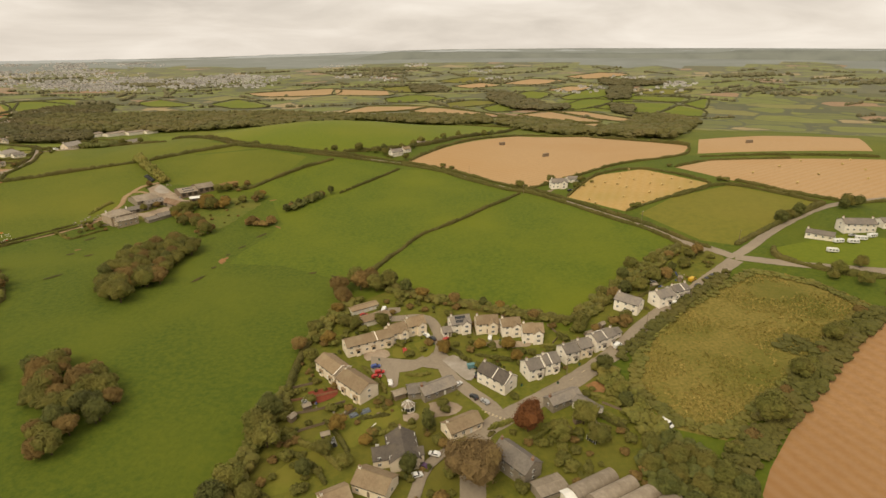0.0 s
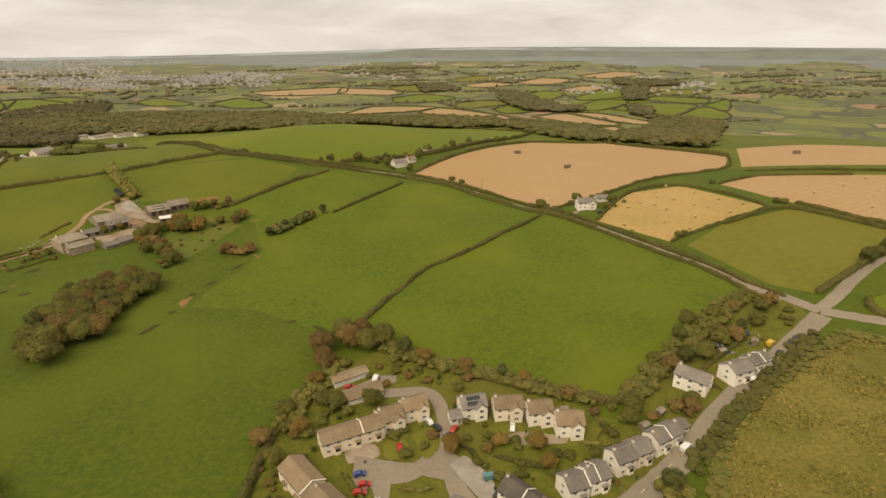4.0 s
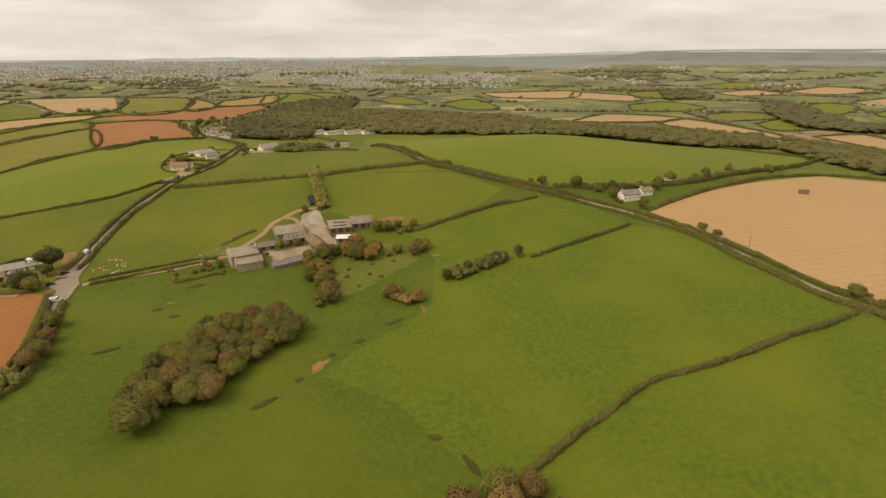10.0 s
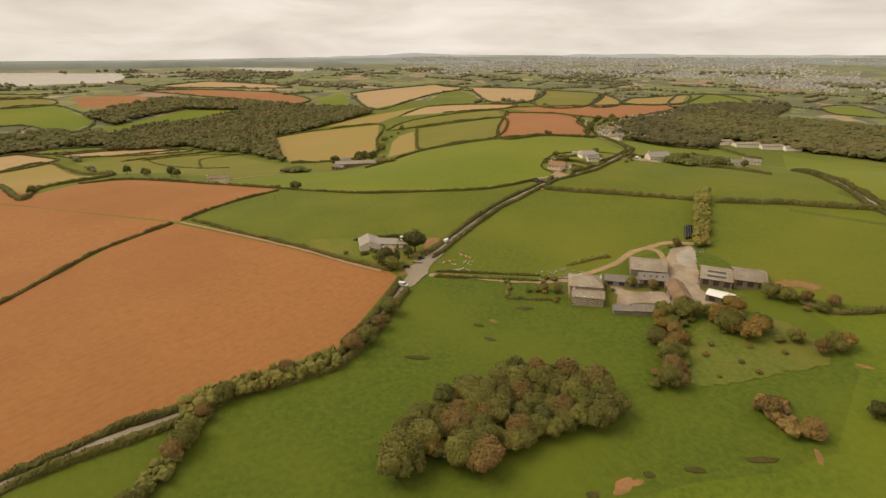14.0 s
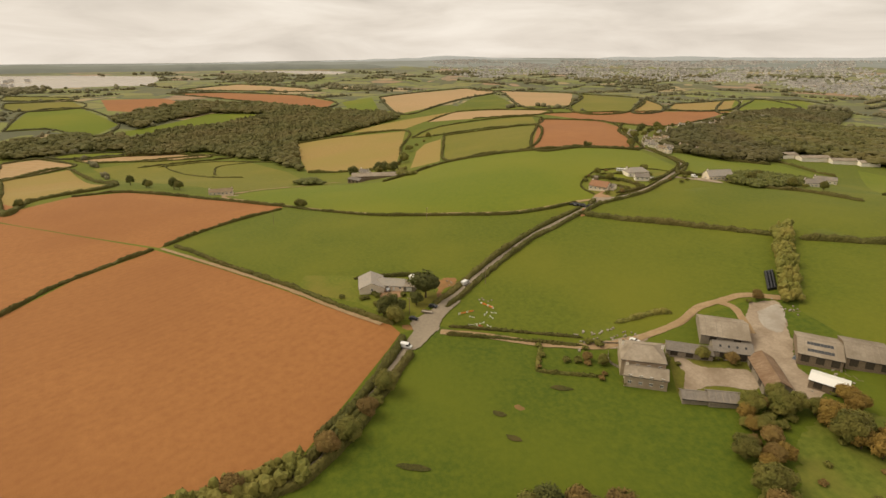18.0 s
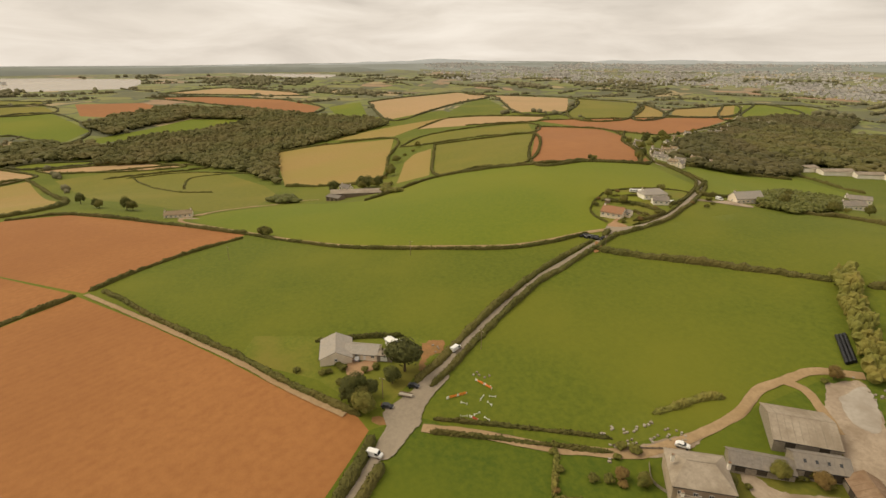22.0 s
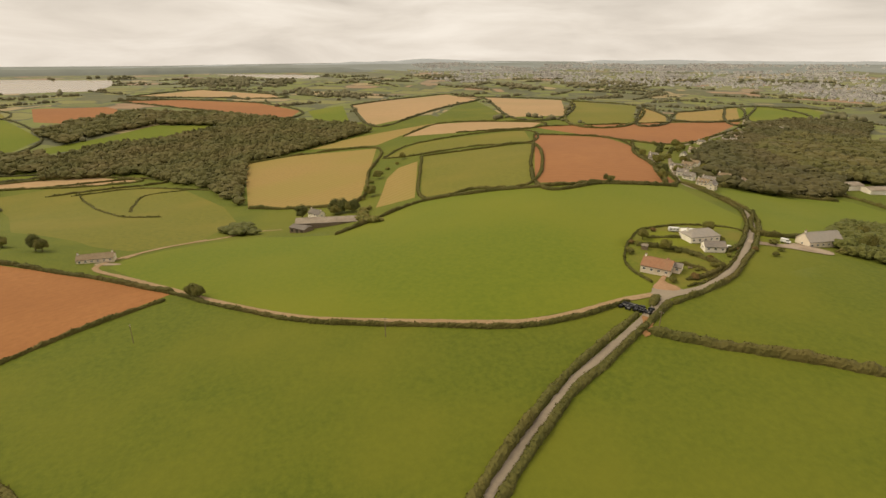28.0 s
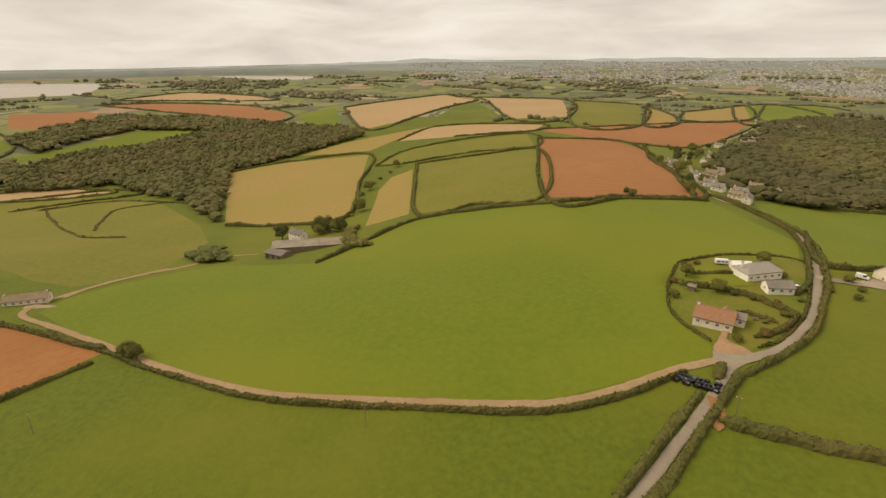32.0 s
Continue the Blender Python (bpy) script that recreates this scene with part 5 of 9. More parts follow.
def crown_mesh(seed, r, tall, n, leaf, lobes=9, squat=0.75, cone=0.0):
    """A dense crown: a heap of uneven lobes, each a lumpy core set all over with leaf clumps."""
    rng = np.random.default_rng(seed)
    body, tris, base = [], [], 0
    pts, outs = [], []
    for i in range(lobes):
        lv, lf = LUMPS[rng.integers(len(LUMPS))]
        if i == 0:
            c, s = np.array([0, 0, tall * 0.56]), r * 0.66
        else:
            a, q = i * 2.4 + rng.uniform(-0.4, 0.4), r * rng.uniform(0.42, 0.66)
            zz = tall * rng.uniform(0.36, 0.74)
            c = np.array([math.cos(a) * q, math.sin(a) * q, zz])
            s = r * rng.uniform(0.32, 0.48)
            if cone:
                k = zz / tall
                c[:2] *= 1.0 - cone * k
                s *= 1.1 - cone * k
        up = tall * 0.40 if i == 0 else s * squat * 1.15
        q = lv * (s * 0.92, s * 0.92, up * 0.92) + c
        body.append(q)
        tris.append(lf + base)
        base += len(q)
        k = int(n * (0.22 if i == 0 else 0.78 / (lobes - 1)))
        d = rng.normal(size=(k, 3))
        d /= np.linalg.norm(d, axis=1)[:, None]
        d[:, 2] = np.where(d[:, 2] < -0.35, -d[:, 2], d[:, 2])
        pts.append(c + d * (s, s, up) * rng.uniform(0.88, 1.28, (k, 1)))
        outs.append(d)
    v, f = cards(np.vstack(pts), leaf, rng, np.vstack(outs))
    v2, f2 = np.vstack(body), np.vstack(tris)
    tri = np.vstack([f[:, [0, 1, 2]], f[:, [0, 2, 3]]]) + len(v2)
    return np.vstack([v2, v]), np.vstack([f2, tri])


def trunk_mesh(seed, r, tall):
    bm = bmesh.new()
    rng = random.Random(seed)
    rings = []
    for z, w in ((-0.6, 1.5), (0.3, 1.1), (tall * 0.25, 0.85), (tall * 0.55, 0.5)):
        rings.append([bm.verts.new((math.cos(a) * r * w, math.sin(a) * r * w, z)) for a in [i * math.tau / 7 for i in range(7)]])
    for p, q in zip(rings, rings[1:]):
        for i in range(7):
            bm.faces.new((p[i], p[(i + 1) % 7], q[(i + 1) % 7], q[i]))
    for k in range(4):
        a = k * 1.57 + rng.uniform(-0.4, 0.4)
        d = Vector((math.cos(a), math.sin(a), 0.9)) * tall * 0.28
        s = Vector((0, 0, tall * rng.uniform(0.22, 0.4)))
        side = Vector((-math.sin(a), math.cos(a), 0)) * r * 0.4
        up = Vector((0, 0, r * 0.4))
        q = [bm.verts.new(s + o) for o in (side, up, -side, -up)] + [bm.verts.new(s + d + o * 0.3) for o in (side, up, -side, -up)]
        for i in range(4):
            bm.faces.new((q[i], q[(i + 1) % 4], q[4 + (i + 1) % 4], q[4 + i]))
    me = bpy.data.meshes.new("trunk")
    bm.to_mesh(me)
    bm.free()
    me.materials.append(M["bark"])
    return me


TREES, SHAPES = {}, {}


def tree_kind(kind, seed, r, tall, n, leaf, material, lobes=9, squat=0.75, cone=0.0):
    v, f = crown_mesh(seed, r, tall, n, leaf, lobes, squat, cone)
    TREES.setdefault(kind, []).append((mesh_from("crown", v, f, M[material]), trunk_mesh(seed, 0.035 * tall, tall)))
    SHAPES.setdefault(kind, []).append((v, f))


for s in range(4):
    tree_kind("green", 10 + s, 4.8, 9.0, 3400, 0.25, "leaf", 12, 0.9)
    tree_kind("dark", 20 + s, 4.0, 9.5, 2900, 0.25, "leaf_dark", 12, 0.95)
    tree_kind("rust", 30 + s, 4.5, 8.6, 3000, 0.25, "leaf_rust", 12, 0.9)
    tree_kind("gold", 40 + s, 4.0, 7.6, 2500, 0.25, "leaf_gold", 11, 0.9)
    tree_kind("bush", 50 + s, 2.5, 3.0, 900, 0.20, "leaf", 8, 0.75)
    tree_kind("bush_rust", 60 + s, 2.5, 2.9, 900, 0.20, "leaf_rust", 8, 0.75)
tree_kind("copper", 70, 4.6, 9.4, 3200, 0.24, "leaf_copper", 16, 1.05)
tree_kind("conifer", 71, 2.8, 10.5, 1200, 0.34, "leaf_dark", 14, 1.0, 0.75)
tree_kind("pine", 73, 5.0, 9.5, 1700, 0.36, "leaf_dark", 11, 0.8)
tree_kind("big_rust", 72, 7.6, 12.0, 6500, 0.24, "leaf_bare", 22, 0.85)

WORDS = {"green": "broad green leafy tree", "dark": "dark green dense tree", "rust": "russet-brown autumn tree", "gold": "yellow-green turning tree", "bush": "low rounded green bush",
         "bush_rust": "low russet-brown bush", "copper": "copper-red rounded beech tree", "conifer": "tall dark pointed conifer", "pine": "broad very dark evergreen pine", "big_rust": "large thin-leaved brown spreading tree"}
tree_rng = random.Random(5)
TREE_COUNT = [0]


def tree(kind, x, y, size=1.0, where="", group="trees"):
    crown, trunk = TREES[kind][tree_rng.randrange(len(TREES[kind]))]
    bush = kind.startswith("bush")
    root = new("bush" if bush else "tree")
    root.matrix_world = pose(x, y, gz(x, y) - 0.05, 0, 0, tree_rng.uniform(0, 360)) @ Matrix.Diagonal((size, size, size * tree_rng.uniform(0.88, 1.12), 1))
    for nm, me in (("crown", crown), ("trunk", trunk)):
        o = new(nm, me)
        o.parent = root
    TREE_COUNT[0] += 1
    return tagged(root, (WORDS[kind] + " " + where).strip(), "bush" if bush else "tree", group)


def grove(poly, gap, mix, size, where, seed, group):
    rng = np.random.default_rng(seed)
    x, y = scatter(poly, gap, rng)
    for a, b in zip(x, y):
        tree(mix[rng.integers(len(mix))], a, b, size * rng.uniform(0.75, 1.2), where, group)


grove(WOODS["clump"], 5.5, ["green", "green", "green", "dark", "green", "green", "green", "rust"], 1.0, "in the hillside copse", 11, "trees of the copse")
for x, y, k in ((-57.5, -17, "gold"), (-44.5, -5, "rust"), (-52.5, -29.5, "green"), (-72, 45, "rust"), (-47, -2, "rust"), (-62, 50, "rust")):
    tree(k, x, y, 1.2, "at the edge of the copse", "trees of the copse")
grove(WOODS["clumpL"], 6.0, ["green", "dark", "green", "rust"], 0.95, "in the lower copse", 12, "trees of the lower copse")
for spine, wide, size, seed in (([(-93, 124), (-86, 111), (-76, 98), (-63, 88), (-51, 76)], 13, 0.88, 13), ([(-82, 141), (-77, 131), (-68, 130), (-58, 133)], 13, 0.92, 14), ([(-56, 136), (-43, 144), (-33, 150)], 10, 0.75, 15), ([(-80, 163), (-68, 167), (-56, 174)], 9, 0.7, 16)):
    grove(belt(spine, wide), 5.2, ["green", "rust", "bush", "green", "bush_rust", "bush", "green", "gold"], size, "below the farm", seed, "trees below the farm")


# ---- single trees and shrubs, place by place ----
JOINED = ("hamlet trees", "valley trees", "camp trees", "belt trees")


def row(kinds, places, size, where, group):
    """Trees or bushes one by one; rows that are never near are joined."""
    r = random.Random(len(places) + len(where))
    if group in JOINED:
        lots = {}
        for i, (x, y) in enumerate(places):
            kind = kinds[i % len(kinds)]
            v, f = SHAPES[kind][r.randrange(len(SHAPES[kind]))]
            t, s = r.uniform(0, math.tau), size * r.uniform(0.8, 1.2)
            c, d = math.cos(t) * s, math.sin(t) * s
            vs, fs = lots.setdefault(kind, ([], []))
            fs.append(f + sum(len(q) for q in vs))
            vs.append(np.column_stack([v[:, 0] * c - v[:, 1] * d, v[:, 0] * d + v[:, 1] * c, v[:, 2] * s]) + (x, y, gz(x, y) - 0.3))
        for kind, (vs, fs) in lots.items():
            me = mesh_from("row_of_trees", np.vstack(vs), np.vstack(fs), TREES[kind][0][0].materials[0])
            tagged(new("row_of_bushes" if kind.startswith("bush") else "row_of_trees", me), WORDS[kind] + "s " + where, "trees", group, "stuff")
        return
    for i, (x, y) in enumerate(places):
        tree(kinds[i % len(kinds)], x + r.uniform(-1, 1), y + r.uniform(-1, 1), size * r.uniform(0.8, 1.2), where, group)


row(["dark", "green", "bush", "green"], [(55.2, -115.6), (57.9, -130.5), (54.5, -140.1), (53.1, -149.4), (51.7, -157.5), (52.6, -124.4)], 1.0, "along the village's field edge", "village trees")
row(["rust", "green", "rust", "green"], [(59.7, -11.5), (67.1, -0.6), (75.8, 4.1), (86.2, -2.9), (71.5, -6.8), (79.5, -7.4), (63.3, -20.8)], 1.1, "behind the garages", "village trees")
row(["dark", "gold", "bush", "rust", "bush"], [(96.7, -9.8), (105.1, -15.8), (112.2, -18.7), (122.4, -22.5), (131.4, -23.2), (138.6, -27.1), (146.7, -28.9), (154.9, -33.8), (163.2, -39.8)], 0.8, "behind the detached houses", "village trees")
row(["rust"], [(53.7, -68.3)], 0.95, "at the field edge", "village trees")
row(["green", "bush", "gold", "green"], [(57, -53.2), (60.4, -42.3), (63.9, -33.6), (69.7, -46.1), (75.8, -48), (72.3, -56.7), (64.5, -61.4), (88.7, -45.3), (61.2, -76.5)], 0.75, "behind the terrace", "village trees")
row(["bush", "green", "bush_rust"], [(173.3, -56.3), (182, -53.8), (190.8, -53.4), (199.3, -47.7), (206.1, -46.3), (169.8, -50.1), (176.6, -47.7), (185.5, -48.3)], 0.75, "in the terrace gardens", "village trees")
row(["green", "rust", "dark", "green"], [(200.4, -21.1), (205.8, -27.2), (215.2, -7.6), (222.3, 3.6), (236.6, 8.6), (247.1, 13.6), (212.2, -20.5), (220.9, -20), (229.2, -11.2), (236.8, -8.6), (243.2, -1.8), (250.8, 0.7), (256.9, 12), (263.4, 16.5)], 0.75, "behind the roadside houses", "village trees")
tree("rust", 205.3, -49.6, 0.7, "beside the main road", "village trees")
for x, y, k in ((130.3, -142.3, 1.25),):
    tree("big_rust", x, y, k, "beside the main road", "village trees")
tree("copper", 151.3, -118.8, 1.25, "on the corner lawn", "village trees")
tree("conifer", 114.5, -119.7, 0.95, "among the cottages", "village trees")
tree("dark", 114.9, -117.5, 0.6, "among the cottages", "village trees")
row(["green", "bush", "gold", "bush", "dark"], [(80.2, -131.2), (65.6, -122.6), (93.2, -127.3), (64.8, -144.8), (74.8, -142.1), (86.6, -136.2), (70.3, -134), (81.7, -119.4), (77.1, -147.3), (109, -140.2), (61.4, -154.3), (91.7, -158.1)], 0.72, "in the long gardens", "village trees")
row(["bush", "gold", "bush"], [(131, -65.7), (136, -64.4), (124.9, -62.8), (131.7, -60.3), (147.1, -66), (154.3, -69.9), (142.6, -73.6), (150.6, -74.3), (158.3, -69.7), (167.1, -69.3), (119.1, -67.3), (127.5, -73.2)], 0.8, "in a front garden", "garden shrubs")
row(["bush", "bush", "green"], [(161.7, -127.9), (168.4, -122.3), (161.5, -123.6), (156.7, -127), (179.2, -119.7), (172, -116.8), (182.9, -115.2), (166.8, -129.8), (174.6, -126.2), (158.2, -117.4)], 0.85, "behind the roadside cottage", "garden shrubs")
row(["green", "dark", "green", "green"], [(191.6, -130.8), (198.4, -128.4), (202.8, -135.6), (206, -140.8), (209.3, -146), (212.6, -152.2), (188.2, -139.4), (195.4, -144.4), (200.7, -150.5), (190.8, -149.8), (204.8, -154.7), (214, -160.7), (196.9, -137), (195.2, -158.1)], 0.9, "in the belt behind the sheds", "belt trees")
row(["dark", "bush", "green", "bush"], [(189.4, -107.5), (191.8, -114.9), (188, -100.2), (186.5, -91.8), (187, -84.3), (194.1, -122.2), (194.4, -109.5), (195.8, -116.8)], 0.72, "along the rough meadow", "belt trees")
row(["bush", "bush_rust", "green"], [(218.5, -132.7), (227, -127.1), (236.2, -119.4), (243.4, -111.8), (249.8, -105.1), (259.1, -97.3), (267.2, -89.5), (275.5, -82.8), (284.6, -75.1), (295.6, -66.1), (307.5, -56.1), ], 1.1, "on the meadow bank", "belt trees")
row(["dark", "green", "dark"], [(379.5, 70.8), (385.3, 75.7), (390.4, 72.6), (328.9, 51.9), (337.7, 58.2), (346.4, 63.3)], 0.85, "beside the camp road", "camp trees")
row(["green", "bush"], [(335, -14), (308.2, -0.8), (324.5, -32.9), (317.2, -9.3), (320.7, -20), (329.7, -24), (315.2, -24.5), (329, -43.6)], 0.7, "on the camp field edge", "camp trees")
# hedgerow trees
row(["green", "bush"], [(176.5, 171.5), (181.4, 174.2)], 0.75, "at the lane corner", "hedgerow trees")
row(["bush", "bush"], [(109.7, 243.2), (118.4, 234.9), (317.8, 212.3), (336.1, 154.2), (341.2, 152.1), (252.3, 100.8), (256.1, 105.8)], 1.1, "in the field hedge", "hedgerow trees")
row(["dark", "rust", "dark", "green"], [(16, 161.8), (10.7, 156.3), (7.3, 151.4), (2.4, 143), (-2.9, 134.8), (-6.8, 126.8), (-10.3, 122.2)], 0.62, "in the pasture hedge", "hedgerow trees")
row(["bush"], [(26, 168.5), (30.2, 174.9)], 0.8, "in the pasture hedge", "hedgerow trees")
row(["bush_rust", "rust", "bush_rust"], [(-30.8, 94.1), (-26.3, 94.8), (-21.8, 94.5), (-17.2, 94.3), (-12.8, 96), (-26.7, 101.5)], 0.85, "in the pasture corner", "hedgerow trees")
row(["bush", "green", "bush_rust"], [(53.2, 282), (49, 287), (64.2, 303.2), (71, 310.7), (74.9, 317.9), (87.7, 341), (95.3, 353.7), (105.7, 376.6), (115, 397.7), (56, 265.7), (47.7, 274.7), (129.8, 428.4), (144.6, 461.4), (159.4, 493.3), (174.6, 518.9)], 0.75, "round the lane cottages", "hedgerow trees")
row(["bush", "bush", "green"], [(200.4, 176.8), (216.7, 172.9), (230.5, 178.7), (234.2, 188.8), (218.1, 190.3), (204.3, 182.1), (228.9, 166.1), (238.7, 174.3), (223.1, 160.9)], 0.75, "in the country house garden", "garden shrubs")
row(["bush", "green", "rust"], [(-146.5, 63.8), (-133.9, 82.8), (-137.4, 77.5), (-122.4, 107.2), (-124, 102.7), (-92, 117.5), (-87.5, 140.8), (-82, 127.4), (-142.6, 169.3), (-143.5, 163.5), (-120.9, 118.5), (-115, 126), (-118.5, 123.2)], 0.55, "round the farmyard", "trees below the farm")
row(["green", "rust", "bush", "green"], [(-92.1, -85.5), (-83.8, -89.9), (-73.2, -95.7), (-67, -100.2), (-61.6, -106.4), (-100.8, -80.2), (-78.5, -93.3), (-87.7, -86.8)], 0.72, "in the old field boundary", "hedgerow trees")
row(["green", "bush", "rust", "bush"], [(-126.9, -17.2), (-131.9, -12.7), (-137.1, -8.3), (-142.3, -4), (-146.6, 0.4), (-114, -60.7), (-115.1, -50.4), (-116.1, -40.2), (-109.4, -73.9), (-106.7, -85.5), (-121.6, -23.6)], 0.78, "beside the sunken lane", "hedgerow trees")
row(["green", "bush", "green", "dark", "bush"], [(21, 280), (30, 281), (38, 280), (46, 284), (72, 321), (82, 330), (92, 336), (100, 350), (107, 363), (115, 388), (124, 415), (146, 406), (158, 448), (170, 485), (-14, 277), (-4, 275), (7, 270), (62, 300), (76, 305), (52, 268), (70, 262)], 0.85, "along the northern lane", "hedgerow trees")
# bungalow garden
tree("pine", -209.8, 35.6, 1.4, "beside the bungalow", "garden trees")
row(["dark", "green", "dark"], [(-201.6, 15.6), (-196.9, 16.2), (-199.5, 19.4), (-199.5, 13), (-193.2, 16.5), (-202.8, 12.6), (-203.6, 29.4)], 0.85, "in the bungalow garden", "garden trees")
row(["bush"], [(-217.9, 7.3), (-219.5, 9.7), (-221.2, 12.3), (-215.5, 25.3), (-215, 21.6), (-217.5, 27), (-225.1, -2.1), (-218.7, 14.2), (-210.1, 12.2)], 0.7, "in the bungalow garden", "garden shrubs")
# far hedgerow trees
row(["green"], [(-396.2, -1.8), (-399.7, -4.3)], 0.75, "beside the track", "hedgerow trees")
row(["dark", "green"], [(-563, -132), (-559, -129), (-541, -106), (-535, -102), (-601, -154), (-499, -216)], 1.0, "in the far hedge", "hedgerow trees")
row(["dark", "green", "dark"], [(-472.1, 298.3), (-467.9, 300.4), (-463.5, 294.6)], 0.55, "in the field hedge", "hedgerow trees")
tree("dark", -599.1, 75.1, 1.5, "beside the valley farmhouse", "valley trees")
row(["dark", "dark", "green"], [(-593, 103), (-585.9, 107.9), (-580.4, 114.5), (-589.2, 109.6), (-577.1, 117.8), (-584.6, 101.4), (-597.2, 104.7)], 1.25, "beside the valley farmhouse", "valley trees")
row(["bush", "green", "bush"], [(-732, 185), (-795, 231), (-767, 215), (-695, 163), (-633, 146), (-651, 150), (-668, 157), (-711, 174), (-748, 197), (-625, 137)], 1.1, "in the gully between fields", "valley trees")
row(["bush", "bush", "green", "bush_rust"], [(-336.5, 213.5), (-330.3, 203.6), (-341.7, 221.6), (-350, 235.8), (-318.8, 224), (-313.2, 227.3), (-323.5, 220.9), (-306.6, 231.9), (-299.6, 226.3), (-322.5, 259.3), (-337.2, 263.6), (-310.6, 254.9), (-297.2, 215.9)], 0.6, "in the hedged garden", "garden shrubs")
row(["bush", "green", "bush"], [(-295, 315.4), (-291.3, 324.4), (-284.8, 330.9), (-278.8, 338.2), (-268.4, 344.4), (-285.9, 352.9), (-271.6, 359.6), (-258.8, 365.1), (-281.2, 376.2), (-303.9, 391.4), (-316.1, 363.8)], 0.85, "round the lane houses", "garden shrubs")
row(["green", "bush", "dark"], [(-500.2, 400.3), (-519.8, 432.8), (-537, 452), (-554, 461), (-480.2, 399.3), (-495.1, 439), (-468.2, 422.9), (-583, 445), (-597, 466), (-573, 489), (-450.4, 397.6), (-617, 506), (-640, 545), (-662, 584)], 0.75, "in the hamlet", "hamlet trees")


# ---- buildings ----
def part(name, bm, material, parent, label=""):
    """Links a bmesh, or a mesh, as one mesh object under a thing or a part."""
    if isinstance(bm, bmesh.types.BMesh):
        me = bpy.data.meshes.new(name)
        bm.to_mesh(me)
        bm.free()
        me.materials.append(material)
    else:
        me = bm
    o = new(name, me)
    o.parent = parent
    return tagged(o, label)


def box_bm(x0, x1, y0, y1, z0, z1, bm=None):
    bm = bm or bmesh.new()
    v = [bm.verts.new((x, y, z)) for z in (z0, z1) for x, y in ((x0, y0), (x1, y0), (x1, y1), (x0, y1))]
    for f in ((3, 2, 1, 0), (4, 5, 6, 7), (0, 1, 5, 4), (1, 2, 6, 5), (2, 3, 7, 6), (3, 0, 4, 7)):
        bm.faces.new([v[i] for i in f])
    return bm


def prism(bm, poly, y0, y1):
    """A polygon in x and z drawn out along y."""
    a = [bm.verts.new((x, y0, z)) for x, z in poly]
    b = [bm.verts.new((x, y1, z)) for x, z in poly]
    bm.faces.new(a)
    bm.faces.new(b[::-1])
    n = len(poly)
    for i in range(n):
        bm.faces.new((a[i], b[i], b[(i + 1) % n], a[(i + 1) % n]))
    bmesh.ops.recalc_face_normals(bm, faces=bm.faces)
    return bm


SHARED, FOOT = {}, []


def shared_box(key, dims, material):
    """A small box mesh that alike pieces share."""
    if key not in SHARED:
        bm = box_bm(*dims)
        bmesh.ops.bevel(bm, geom=list(bm.edges), offset=0.02, segments=1, affect="EDGES")
        me = bpy.data.meshes.new(key)
        bm.to_mesh(me)
        bm.free()
        me.materials.append(material)
        SHARED[key] = me
    return SHARED[key]


def window(parent, x, y, z, turn, w=1.2, h=1.15):
    """A framed window whose back lies in the wall; turn: the way it faces."""
    tag = f"{w:.1f}_{h:.1f}"
    fr = part("window", shared_box("window" + tag, (-w / 2, w / 2, -0.10, 0.05, 0, h), M["frame"]), None, parent)
    fr.matrix_local = pose(x, y, z, 0, 0, turn)
    for s in (-1, 1):
        pn = part("pane", shared_box("pane" + tag, (-w / 4 + 0.07, w / 4 - 0.07, -0.068, -0.03, 0.10, h - 0.10), M["glass"]), None, fr)
        pn.matrix_local = pose(s * w / 4, -0.045, 0, 0, 0, 0)
    return fr


def roof_bm(L, W, eave, ridge, over=0.35, thick=0.16, hip=0.0):
    """A pitched roof with thickness along x; hip: how far the ridge is drawn in."""
    bm = bmesh.new()
    l, w = L / 2 + over, W / 2 + over
    drop = (ridge - eave) / (W / 2) * over
    hp = hip
    for s in (-1, 1):
        lo = [Vector((-l, s * w, eave - drop)), Vector((l, s * w, eave - drop)), Vector((l - hp, 0, ridge)), Vector((-l + hp, 0, ridge))]
        up = [p + Vector((0, 0, thick)) for p in lo]
        a, b = [bm.verts.new(p) for p in lo], [bm.verts.new(p) for p in up]
        bm.faces.new(a)
        bm.faces.new(b[::-1])
        for i in range(4):
            bm.faces.new((a[i], b[i], b[(i + 1) % 4], a[(i + 1) % 4]))
    if hip:
        for s in (-1, 1):
            lo = [Vector((s * l, -w, eave - drop)), Vector((s * l, w, eave - drop)), Vector((s * (l - hp), 0, ridge))]
            a, b = [bm.verts.new(p) for p in lo], [bm.verts.new(p + Vector((0, 0, thick))) for p in lo]
            bm.faces.new(a)
            bm.faces.new(b[::-1])
            for i in range(3):
                bm.faces.new((a[i], b[i], b[(i + 1) % 3], a[(i + 1) % 3]))
    bmesh.ops.recalc_face_normals(bm, faces=bm.faces)
    return bm


def chimney(parent, x, y, z, tall=1.5, material="render"):
    c = part("chimney", box_bm(x - 0.42, x + 0.42, y - 0.32, y + 0.32, z - 0.9, z + tall - 0.35), M[material], parent)
    part("cap", box_bm(x - 0.50, x + 0.50, y - 0.40, y + 0.40, z + tall - 0.346, z + tall - 0.2), M["stone"], c)
    for s in (-0.2, 0.2):
        bm = bmesh.new()
        bmesh.ops.create_cone(bm, cap_ends=True, segments=8, radius1=0.14, radius2=0.11, depth=0.45, matrix=Matrix.Translation((x + s, y, z + tall + 0.03)))
        part("chimney_pot", bm, M["redtile"], c)


